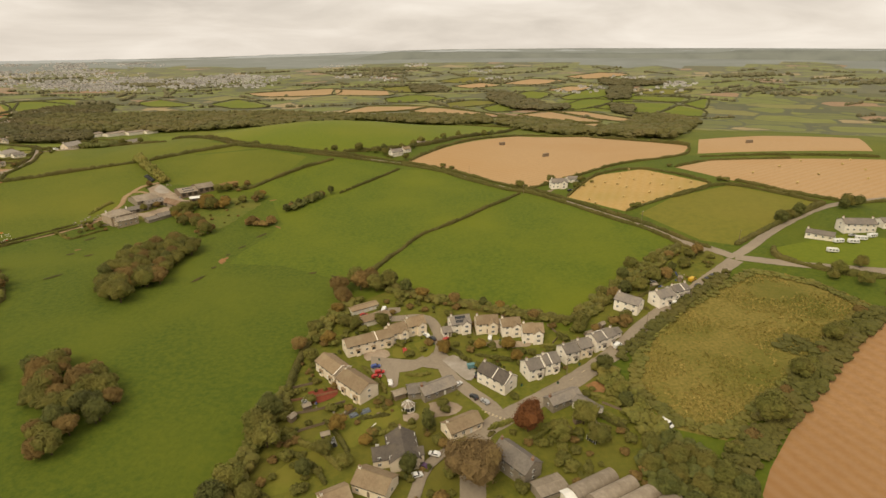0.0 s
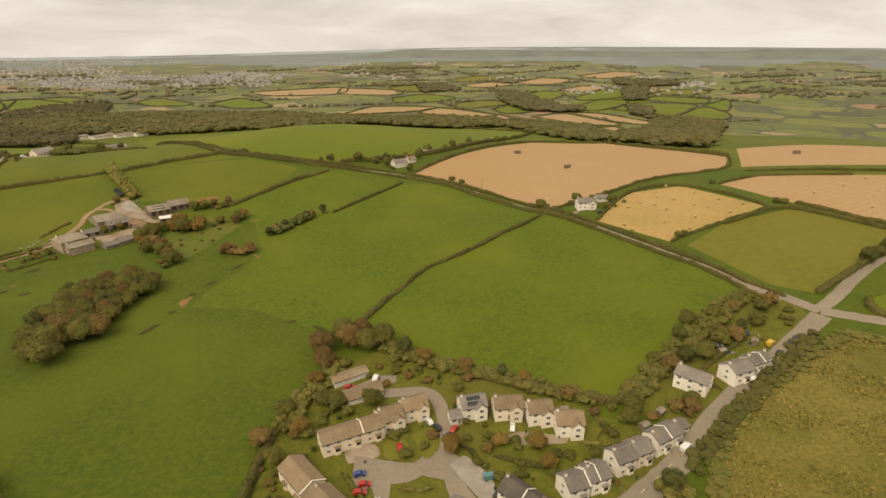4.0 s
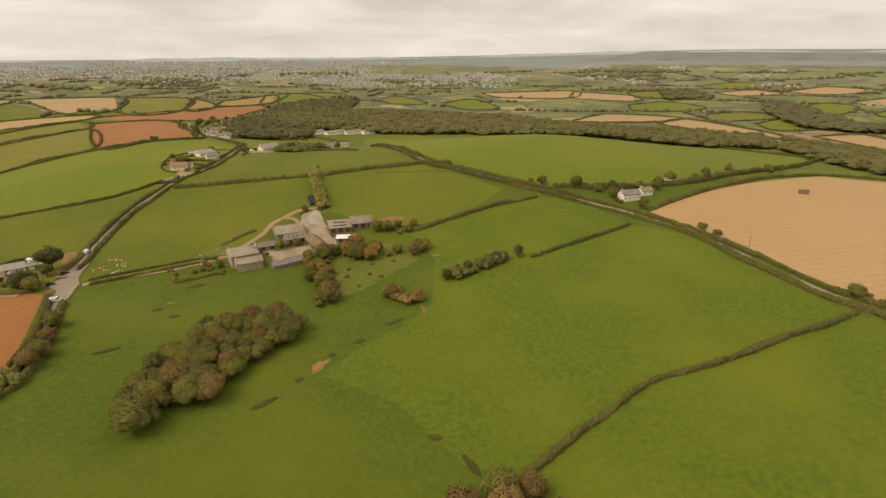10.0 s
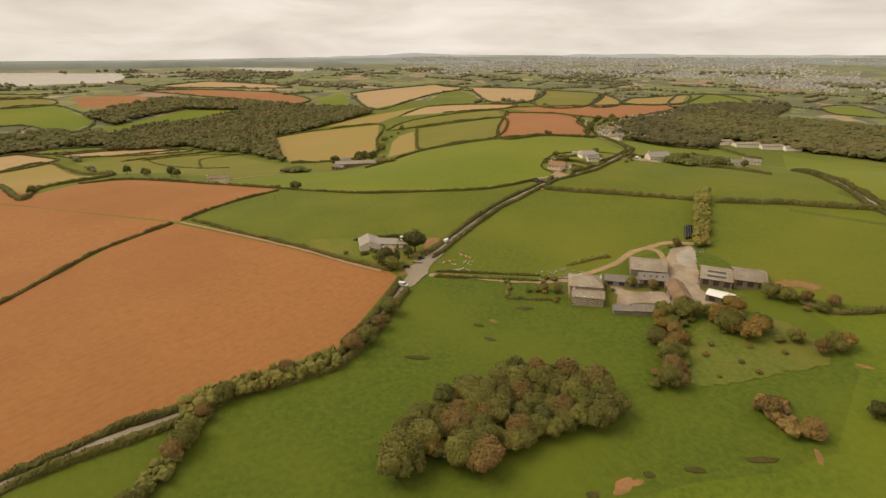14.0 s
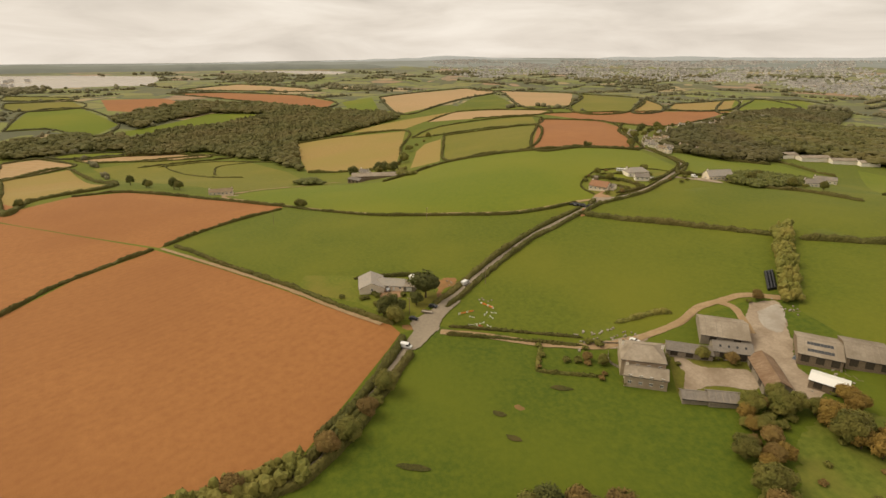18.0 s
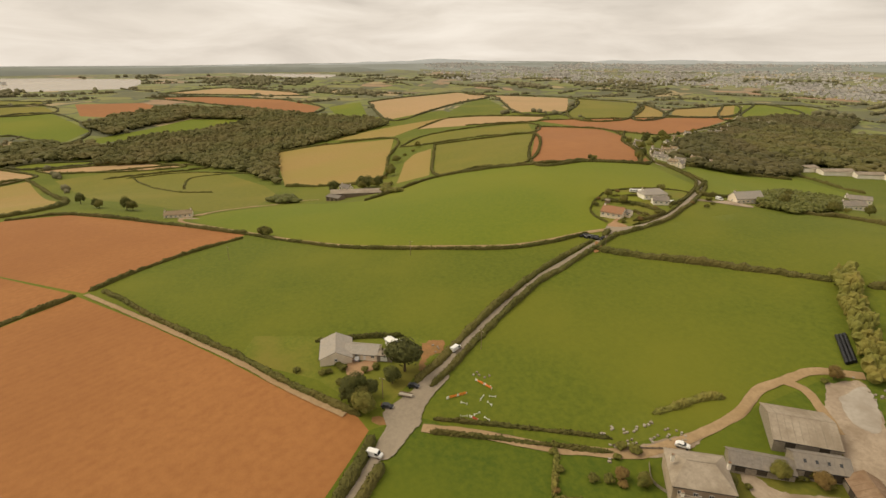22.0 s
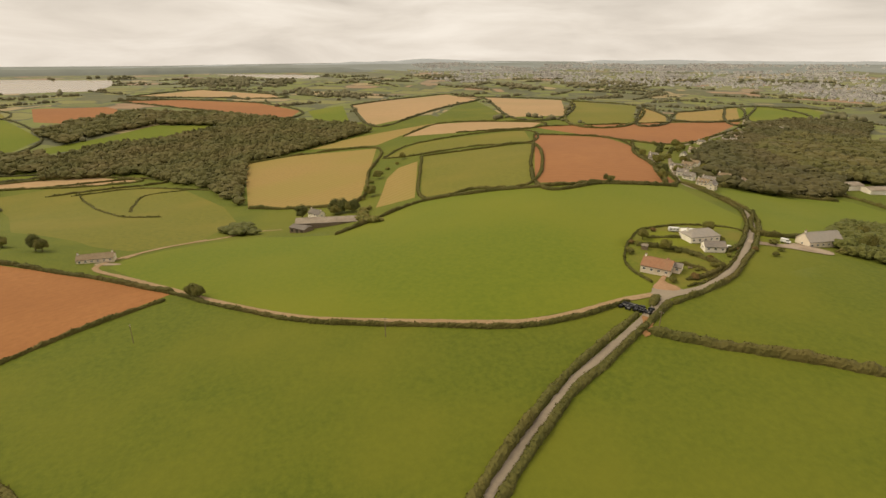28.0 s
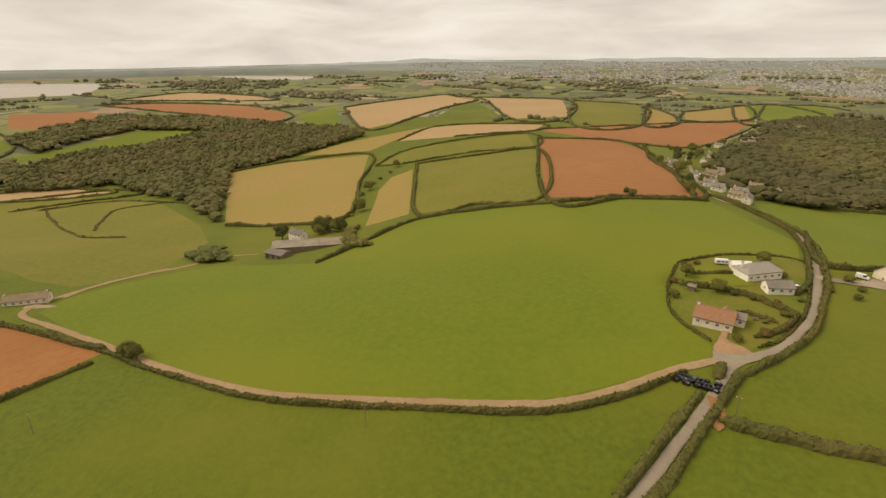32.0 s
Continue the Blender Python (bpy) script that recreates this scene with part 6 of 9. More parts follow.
def house(x, y, turn, L, W, eave, ridge, wall="render", roof="slate", label="", name="house", category="house", hip=0.0, storeys=2, stacks=1, front=1, doors=1,
          sky=0, solar=0, windows=True, porch=False, group="village houses", party=()):
    """A house with its ridge along x. front: which long side (1 or -1 in y) has the door."""
    FOOT.append((x, y, math.hypot(L, W) / 2))
    root = new(name)
    zs = [gz(x + a * math.cos(radians(turn)) - b * math.sin(radians(turn)), y + a * math.sin(radians(turn)) + b * math.cos(radians(turn)))
          for a in (-L / 2, L / 2) for b in (-W / 2, W / 2)]
    floor, low = sum(zs) / 4 + 0.25, min(zs) - 0.4
    root.matrix_world = pose(x, y, floor, 0, 0, turn)
    tagged(root, label, category, group)
    sink = low - floor
    bm = bmesh.new()
    if hip:
        box_bm(-L / 2, L / 2, -W / 2, W / 2, sink, eave, bm)
    else:
        prof = [(-W / 2, sink), (W / 2, sink), (W / 2, eave), (0, ridge - 0.03), (-W / 2, eave)]
        prism(bm, prof, -L / 2, L / 2)
        bmesh.ops.rotate(bm, verts=bm.verts, cent=(0, 0, 0), matrix=Matrix.Rotation(radians(90), 3, "Z"))
    part("wall", bm, M[wall], root)
    rf = part("roof", roof_bm(L, W, eave, ridge, hip=hip), M[roof], root)
    l = L / 2 + 0.3 - hip
    part("ridge_tiles", box_bm(-l, l, -0.16, 0.16, ridge + 0.08, ridge + 0.22), M[roof], rf)
    for s in (-1, 1):
        drop = (ridge - eave) / (W / 2) * 0.35
        part("gutter", box_bm(-L / 2 - 0.3, L / 2 + 0.3, s * (W / 2 + 0.36), s * (W / 2 + 0.48), eave - drop - 0.06, eave - drop + 0.07) if s > 0 else
             box_bm(-L / 2 - 0.3, L / 2 + 0.3, -(W / 2 + 0.48), -(W / 2 + 0.36), eave - drop - 0.06, eave - drop + 0.07), M["rubber"], root)
    if windows:
        n = max(2, int(L / 3.2))
        for s in (-1, 1):
            for st in range(storeys):
                for i in range(n):
                    px = -L / 2 + (i + 0.5) * L / n
                    if st == 0 and s == front and doors and i % max(2, n // doors) == n // 2 % max(2, n // doors):
                        d = part("door", box_bm(px - 0.46, px + 0.46, -0.05, 0.05, 0, 2.05), M["wood"] if i % 2 else M["frame"], root)
                        d.matrix_local = pose(0, s * (W / 2 + 0.02), 0)
                        continue
                    window(root, px, s * W / 2, 0.95 + st * 2.55, 0 if s < 0 else 180)
        if not hip and ridge - eave > 1.6:
            for s in (-1, 1):
                for st in range(storeys):
                    window(root, s * L / 2, 0.0, 0.95 + st * 2.55, 90 if s > 0 else -90, 1.1)
    if storeys == 2 and windows and not porch and group == "village houses":
        for i in range(max(1, doors)):
            bx = -L / 2 + (i + 0.5) * L / max(1, doors) + 1.2
            bay = part("bay_window", box_bm(bx - 1.0, bx + 1.0, -0.45, 0.45, sink, 2.35), M[wall], root)
            bay.matrix_local = pose(0, front * (W / 2 + 0.3), 0)
            part("bay_glass", box_bm(bx - 0.8, bx + 0.8, -0.03, 0.03, 0.9, 2.1), M["glass"], bay).matrix_local = pose(0, front * 0.45, 0)
            bm = bmesh.new()
            prism(bm, [(-0.65, 2.33), (0.65, 2.33), (0.65, 2.42), (-0.65, 2.85)] if front > 0 else [(-0.65, 2.33), (0.65, 2.33), (0.65, 2.85), (-0.65, 2.42)], -bx - 1.15, -bx + 1.15)
            bmesh.ops.rotate(bm, verts=bm.verts, cent=(0, 0, 0), matrix=Matrix.Rotation(radians(90), 3, "Z"))
            part("bay_roof", bm, M[roof], bay)
    for at in party:
        slope = math.atan2(ridge - eave, W / 2)
        run = math.hypot(W / 2 + 0.3, (W / 2 + 0.3) * math.tan(slope))
        for s in (-1, 1):
            pw = part("party_wall", box_bm(-0.17, 0.17, 0, run, -0.1, 0.26), M["render"], rf, "pale coping of the party wall")
            pw.matrix_local = Matrix.Translation((at * L / 2, 0, ridge + 0.1)) @ Matrix.Rotation(0 if s > 0 else math.pi, 4, "Z") @ Matrix.Rotation(-slope, 4, "X")
    for k in range(stacks):
        chimney(root, (-L / 2 + 0.6) if k % 2 == 0 else L / 2 - 0.6, 0, ridge, 1.4, "render" if wall != "stone" else "brick")
    slope = math.atan2(ridge - eave, W / 2)
    for i in range(sky):
        px = -L / 2 + (i + 0.8) * L / (sky + 0.6)
        sk = part("skylight", box_bm(-0.35, 0.35, -0.5, 0.5, 0.0, 0.09), M["glass"], rf, "pale roof window")
        sk.matrix_local = Matrix.Translation((px, front * W * 0.25, (eave + ridge) / 2 + 0.17)) @ Matrix.Rotation(-front * slope, 4, "X")
    if solar:
        for i in range(solar):
            for j in range(2):
                sp = part("solar_panel", box_bm(-0.48, 0.48, -0.78, 0.78, 0.0, 0.06), M["glass"], rf, "dark glass solar panel")
                v = 0.30 + 0.42 * j
                sp.matrix_local = Matrix.Translation(((i - solar / 2 + 0.5) * 1.05, front * W / 2 * v, ridge - (ridge - eave) * v + 0.19)) @ Matrix.Rotation(-front * slope, 4, "X")
    if porch:
        gw = min(4.4, L * 0.5)
        gx = L * 0.22
        bm = bmesh.new()
        prism(bm, [(gx - gw / 2, sink), (gx + gw / 2, sink), (gx + gw / 2, eave - 0.2), (gx, eave + 1.6), (gx - gw / 2, eave - 0.2)], *sorted((front * (W / 2 - 0.5), front * (W / 2 + 1.6))))
        gb = part("gable_bay", bm, M[wall], root)
        bm = roof_bm(W / 2 + 1.6, gw, eave - 0.2, eave + 1.65, 0.2, 0.12)
        bmesh.ops.rotate(bm, verts=bm.verts, cent=(0, 0, 0), matrix=Matrix.Rotation(radians(90), 3, "Z"))
        bmesh.ops.translate(bm, verts=bm.verts, vec=(gx, front * (W / 4 + 0.8), 0))
        part("gable_roof", bm, M[roof], gb)
        for st in range(storeys):
            window(root, gx, front * (W / 2 + 1.6), 0.9 + st * 2.5, 0 if front < 0 else 180, 1.5, 1.2)
    return root


def shed(x, y, turn, L, W, eave, ridge, wall="wood", roof="sheet", label="", hip=0.0, group="farm buildings", doors=2, solar=0, front=1, category="shed", name="shed", sky=0, ribs=True):
    """A barn or outbuilding: plain walls, sheeted roof with joint ribs, wide doors."""
    root = house(x, y, turn, L, W, eave, ridge, wall, roof, label, name, category, hip, 1, 0, front, 0, sky, solar, False, False, group)
    for i in range(doors):
        px = -L / 2 + (i + 0.5) * L / doors
        w = min(2.6, L / doors * 0.6)
        d = part("door", box_bm(px - w / 2, px + w / 2, -0.06, 0.06, 0, min(eave - 0.3, 2.6)), M["frame"] if category == "garage" else M["barn_door"], root,
                 "white garage door" if category == "garage" else "dark weathered barn door")
        d.matrix_local = pose(0, front * (W / 2 + 0.02), 0)
    if ribs and not hip:
        slope = math.atan2(ridge - eave, W / 2)
        run = math.hypot(W / 2 + 0.35, (W / 2 + 0.35) * math.tan(slope))
        n = int(L / 1.9)
        for s in (-1, 1):
            for i in range(n + 1):
                rb = part("roof_rib", shared_box(f"rib{run:.1f}", (-0.06, 0.06, 0, run, 0, 0.07), M[roof]), None, root)
                rb.matrix_local = Matrix.Translation((-L / 2 + i * L / n, 0, ridge + 0.15)) @ Matrix.Rotation(0 if s > 0 else math.pi, 4, "Z") @ Matrix.Rotation(-slope, 4, "X")
    return root


def arched_shed(x, y, turn, L, W, tall):
    root = new("arched_shed")
    z = min(gz(x - 5, y - 5), gz(x + 5, y + 5), gz(x, y))
    root.matrix_world = pose(x, y, z, 0, 0, turn)
    tagged(root, "grey corrugated arched shed with rounded roof", "shed", "arched sheds")
    bm = bmesh.new()
    pr = [(-W / 2, -0.4)] + [(-W / 2 * math.cos(a), 1.6 + (tall - 1.6) * math.sin(a)) for a in np.linspace(0, math.pi, 15)] + [(W / 2, -0.4)]
    prism(bm, pr, -L / 2, L / 2)
    bmesh.ops.rotate(bm, verts=bm.verts, cent=(0, 0, 0), matrix=Matrix.Rotation(radians(90), 3, "Z"))
    body = part("shell", bm, M["sheet"], root)
    for i in range(9):
        bm = bmesh.new()
        q = [(-(W / 2 + 0.05) * math.cos(a), 1.6 + (tall - 1.55) * math.sin(a)) for a in np.linspace(0, math.pi, 13)]
        q2 = [(u * 0.985, v - 0.08) for u, v in q[::-1]]
        prism(bm, q + q2, i * L / 8 - L / 2 - 0.07, i * L / 8 - L / 2 + 0.07)
        bmesh.ops.rotate(bm, verts=bm.verts, cent=(0, 0, 0), matrix=Matrix.Rotation(radians(90), 3, "Z"))
        part("rib", bm, M["sheet"], body)
    part("door", box_bm(-L / 2 - 0.05, -L / 2 + 0.03, -1.2, 1.2, 0.2, 2.6), M["metal"], root)


V = "white rendered house with grey slate roof"
shed(75.7, -28.8, 36, 15, 5.5, 2.2, 3.1, "render", "tile", "row of garages with brown roof and white doors", doors=5, front=-1, category="garage", name="garage_block", group="garages", ribs=False)
shed(83.3, -39.2, 31, 14.5, 7, 2.2, 3.3, "render", "tile", "low garage block with brown pitched roof", doors=4, front=1, category="garage", name="garage_block", group="garages", ribs=False)
house(83.7, -63.6, 29, 22, 8, 4.8, 7.0, "cream", "tile", "long cream terrace with brown tiled roof", front=-1, doors=3, stacks=0, party=(0.3,))
house(95.8, -55.1, 31, 8.5, 8.5, 4.8, 7.6, "cream", "tile", "cream house with brown tiled roof and gable bay", front=-1, porch=True)
house(104, -48.8, 29, 9, 8, 4.9, 7.6, "cream", "tile", "cream end house with brown tiled roof and gable bay", front=-1, porch=True)
house(72.3, -84.6, -45, 14.5, 8.5, 4.7, 6.9, "cream", "tile", "cream terrace with brown tiled roof beside long gardens", front=-1, doors=2, stacks=0, party=(1,))
house(84.5, -96.2, -42, 15.5, 9.2, 4.9, 7.3, "cream", "tile", "cream gable-ended terrace with brown tiled roof", front=-1, doors=2)
house(116.8, -95.6, 34, 15, 7, 2.9, 5.0, "stone", "slate", "low stone cottage with long grey slate roof", storeys=1, front=-1)
house(108.8, -97.1, 16, 7.5, 6.5, 2.8, 4.8, "stone", "slate", "low stone wing with grey slate roof", storeys=1, stacks=0)
shed(101.8, -99, 30, 5, 3.6, 2.1, 3.0, "wood", "sheet", "small wooden garden shed with grey roof", doors=1, group="garden sheds", ribs=False)
house(127, -117.5, 33, 13.5, 7.5, 3.0, 5.2, "cream", "tile", "low cream bungalow with brown tiled roof", storeys=1, front=-1)
house(106.6, -131.8, -76, 13.5, 10, 4.0, 7.0, "cream", "slate_dark", "house with broad dark slate roof and dormers", front=1, porch=True)
house(100.6, -134.3, 15, 8, 6.5, 3.6, 6.2, "cream", "slate_dark", "side wing with dark slate roof", front=1, stacks=0)
house(99.2, -146.1, -21, 12, 9, 3.3, 5.7, "cream", "tile", "cream bungalow with dark brown tiled roof", storeys=1, front=-1)
house(87.5, -153, 32, 9, 7, 3.0, 5.0, "cream", "tile", "small bungalow with grey-brown roof", storeys=1)
house(125.9, -47.8, 17, 9.5, 8, 4.9, 7.5, "render", "slate", "white house with solar panels on slate roof", front=-1, solar=5, porch=True)
house(119.7, -51.9, 17, 4.2, 5.5, 2.4, 3.9, "render", "slate", "white garage annexe with small slate roof", storeys=1, stacks=0, front=-1)
house(139, -48.3, 8, 10.5, 8, 4.9, 7.5, "cream", "tile", "cream detached house with brown roof and bay", front=-1, porch=True)
house(150.1, -51, 10, 9, 8, 4.9, 7.4, "render", "tile", "white detached house with brown roof and bay", front=-1, porch=True)
house(159.9, -56.9, 3, 9.5, 8.5, 4.9, 7.5, "render", "tile", "white detached house with brown tiled roof", front=-1, porch=True)
house(141.6, -90.6, -42, 14.5, 8, 5.0, 7.7, "render", "slate_dark", "white corner terrace with dark slate roof and chimneys", front=1, doors=2, stacks=2, party=(0.1, 1))
house(156.7, -84.7, 23, 7, 8, 5.0, 7.4, "render", "slate", V, front=-1, party=(1,))
house(163.9, -81.1, 23, 7, 8, 5.0, 7.4, "render", "slate", V, front=-1, party=(-0.2,))
house(173.5, -74.3, 25, 7, 7.5, 5.0, 7.3, "render", "slate", V, front=-1)
house(180.1, -70.9, 27, 6.5, 7.5, 4.8, 7.0, "cream", "slate", "cream rendered house with grey slate roof", front=-1)
house(189.7, -65.1, 33, 12, 7, 4.8, 6.9, "render", "slate", "pale blue-white terrace with grey slate roof", front=-1, doors=2, stacks=2, party=(0,))
house(197.2, -59, 33, 5, 5, 2.4, 3.6, "render", "slate", "low white annexe at the terrace end", storeys=1, stacks=0)
house(210.2, -36.5, -39, 12, 8, 5.0, 7.4, "render", "slate", "white gabled house with long grey roof", front=1)
house(227.2, -33.1, 25, 9.5, 8, 5.0, 7.2, "render", "slate", "white gable-ended house beside the road", front=-1)
house(236.6, -27.9, 27, 10, 7, 4.4, 6.4, "render", "slate", "row of white cottages with mottled slate roof", front=-1, doors=2, stacks=2, party=(0.2,))
house(166.3, -103.3, 30, 14, 6, 2.8, 4.5, "stone", "slate", "low stone roadside cottage with grey roof", storeys=1, front=1)
house(175, -108.2, -48, 10, 5.5, 2.7, 4.2, "render", "slate", "white single-storey wing with grey roof", storeys=1, stacks=0)
house(145.1, -137.2, -47, 14.5, 8.5, 5.2, 8.0, "stone", "slate", "stone house with grey slate roof and brick chimneys", stacks=2, front=1)
for k in range(4):
    arched_shed(168.6 + 5.6 * k, -145.6 - 3.4 * k, 30, 17, 5.8, 4.0)
shed(154.7, -146.8, 25, 10, 6.5, 2.4, 2.9, "stone", "sheet", "low flat-roofed outbuilding beside arched sheds", doors=1, group="outbuildings")
shed(160.8, -150.2, 25, 5, 4, 2.3, 2.8, "render", "frame", "small white-roofed outbuilding beside the arched sheds", doors=1, group="outbuildings", ribs=False)
# white house by the lane and cottages to the north
house(208.9, 166.5, 7, 13.5, 8, 5.0, 7.5, "render", "slate", "white country house with slate roof beside the lane", front=-1, porch=True, stacks=2, group="country houses")
house(223.4, 181.8, 8, 9, 6, 2.8, 4.6, "render", "slate", "low white outbuilding behind the country house", storeys=1, stacks=0, group="country houses")
house(59.6, 275.5, 43, 14, 7.5, 4.2, 6.6, "render", "slate", "white cottage among trees by the lane", group="country houses")
house(68.3, 291.8, 44, 9, 6.5, 3.0, 5.0, "render", "tile", "low white cottage wing among trees", storeys=1, group="country houses")
shed(81.2, 328, 42, 13, 7, 3.0, 4.4, "wood", "sheet", "pale-roofed barn among hedgerow trees", doors=1)
# camp site
house(337.7, 25.6, -36, 14, 6, 2.8, 4.4, "render", "slate", "low white lodge beside the camp field", storeys=1, group="camp buildings")
house(362.9, 33.6, -2, 18, 9, 5.0, 7.2, "render", "slate", "large white two-storey house at the camp", stacks=2, group="camp buildings")
house(383.7, 37, -1, 10, 8, 3.2, 5.0, "render", "slate", "white annexe beside the camp house", storeys=1, stacks=0, group="camp buildings")
# the farm
house(-127.5, 94.5, 57, 15.5, 14.5, 6.0, 8.8, "tanwall", "sheet", "big square stone farmhouse with pale hipped roof", "farmhouse", hip=4.5, stacks=2, group="farm buildings")
house(-118.2, 89.2, 54, 14.5, 6.5, 4.2, 6.6, "tanwall", "sheet", "lower stone wing in front of the farmhouse", "farmhouse", stacks=1, group="farm buildings")
shed(-131, 137, 52, 17.5, 18, 2.6, 5.4, "stone", "sheet", "large barn with brown-grey sheeted roof", doors=2, front=-1)
shed(-126.1, 115.9, 53, 16.5, 7, 2.2, 4.0, "stone", "slate", "low stone range with grey roof round the yard", doors=3, front=-1)
shed(-118.6, 129, 56, 13.7, 8, 3.0, 5.2, "stone", "slate", "stone barn range with four roof windows", doors=2, front=-1, sky=4)
shed(-102.2, 129.5, -32, 20, 8.5, 2.8, 5.2, "stone", "rusty", "long barn with rusty brown sheeted roof", doors=2, front=-1)
shed(-104.3, 98.5, 60, 8.5, 5.5, 1.7, 3.2, "stone", "slate", "small stone stable with grey roof", doors=1)
shed(-98.8, 107.5, 60, 13, 6.5, 1.8, 3.6, "stone", "slate", "stone stable range with grey roof", doors=2)
shed(-105, 156.5, 43, 14, 18, 3.0, 5.2, "wood", "sheet", "wide cattle shed with solar panels on its roof", doors=3, front=-1, solar=8)
shed(-95.5, 167.5, 45, 14, 17, 3.0, 5.2, "wood", "sheet", "wide cattle shed with brown sheeted roof", doors=3, front=-1)
shed(-90, 143, 30, 11, 7.5, 2.6, 3.5, "wood", "frame", "open shed with white sheeted roof", doors=2, front=-1)
# bungalow by the crossroads
house(-230.5, 13.8, -11, 15, 12, 2.3, 5.0, "cream", "slate_pale", "grey-roofed bungalow with gabled front wing", "bungalow", "bungalow", storeys=1, stacks=0, group="country houses")
house(-226.2, 23.6, 61, 13, 8, 2.4, 4.5, "cream", "slate_pale", "grey-roofed wing of the bungalow", "bungalow", "bungalow", storeys=1, stacks=0, front=-1, group="country houses")
shed(-220.5, 31, 61, 6, 5, 2.4, 3.2, "stone", "sheet", "garage with pale brown roof", doors=1, front=-1, category="garage", name="garage", group="garages", ribs=False)
shed(-224.5, 38.5, 20, 5.5, 3.5, 2.2, 2.7, "frame", "frame", "white-roofed shed beside the dark pine", doors=1, group="garden sheds", ribs=False)
shed(-228.5, 35.5, 20, 4.0, 3.0, 2.2, 2.7, "frame", "frame", "small garden shed with flat white roof", doors=1, group="garden sheds", ribs=False)
# houses on the bend
house(-306.1, 199.8, 34, 13, 10, 2.9, 5.8, "cream", "redtile", "red-tiled bungalow in a hedged garden", "bungalow", "bungalow", storeys=1, group="country houses", porch=True)
house(-302.6, 206.7, 34, 6, 6, 2.6, 3.6, "cream", "slate", "grey-roofed annexe of the red bungalow", storeys=1, stacks=0, group="country houses")
house(-328.8, 248.3, 80, 17, 10, 3.2, 6.0, "render", "slate_pale", "white bungalow with pale hipped roof", "bungalow", "bungalow", hip=4.0, storeys=1, group="country houses")
house(-313.9, 242.1, 62, 10, 6.5, 2.7, 4.6, "render", "slate", "white outbuilding with grey roof and sheds", storeys=1, stacks=0, group="country houses")
house(-304.5, 306.8, 79, 20, 9.5, 3.4, 7.2, "cream", "slate_pale", "cream dormer house with pale grey roof", group="country houses", porch=True, storeys=1)
house(-290.2, 395.2, 68, 16, 9, 3.4, 6.0, "render", "slate", "white house among trees", group="country houses", storeys=1)
house(-329.4, 465.2, 42, 18, 9, 3.4, 5.8, "render", "slate", "pale house beside the glasshouses", group="country houses", storeys=1)
house(-497, -63.4, 87, 20, 8, 2.8, 5.0, "cream", "tile", "long low cream cottage beside the track", storeys=1, group="country houses", stacks=2)
# valley farmstead
house(-585.7, 85.7, 33, 13, 7.5, 5.4, 8.2, "render", "slate", "white two-storey farmhouse in the valley", "farmhouse", stacks=2, group="country houses")
shed(-544.7, 89.8, 77, 52, 16, 3.4, 5.6, "wood", "sheet", "very long grey-roofed farm shed in the valley", doors=6, front=1)
shed(-537, 66.3, 39, 15, 10, 3.4, 4.8, "wood", "slate", "dark open-fronted farm shed", doors=3, front=-1)
for x, y, a, L, W in ((-453, 565, 82, 26, 15), (-433, 586, 70, 34, 16), (-412, 607, 62, 28, 15), (-394, 622, 62, 20, 14)):
    shed(x, y, a, L, W, 4.0, 5.8, "render", "sheet", "long grey-roofed works shed beside the wood", doors=2, group="works sheds", ribs=False)
# hamlet along the lane
hr = random.Random(8)
for x, y in HAMLET:
    house(x, y, hr.choice((20, 30, 40, 25, 120)), hr.uniform(8, 11), hr.uniform(5.6, 6.6), hr.choice((3.4, 4.2)), hr.uniform(5.6, 6.4), hr.choice(("render", "render", "render", "cream")), hr.choice(("slate", "slate", "tile")),
          "pale house with pitched roof in the hamlet", storeys=2, group="hamlet houses")


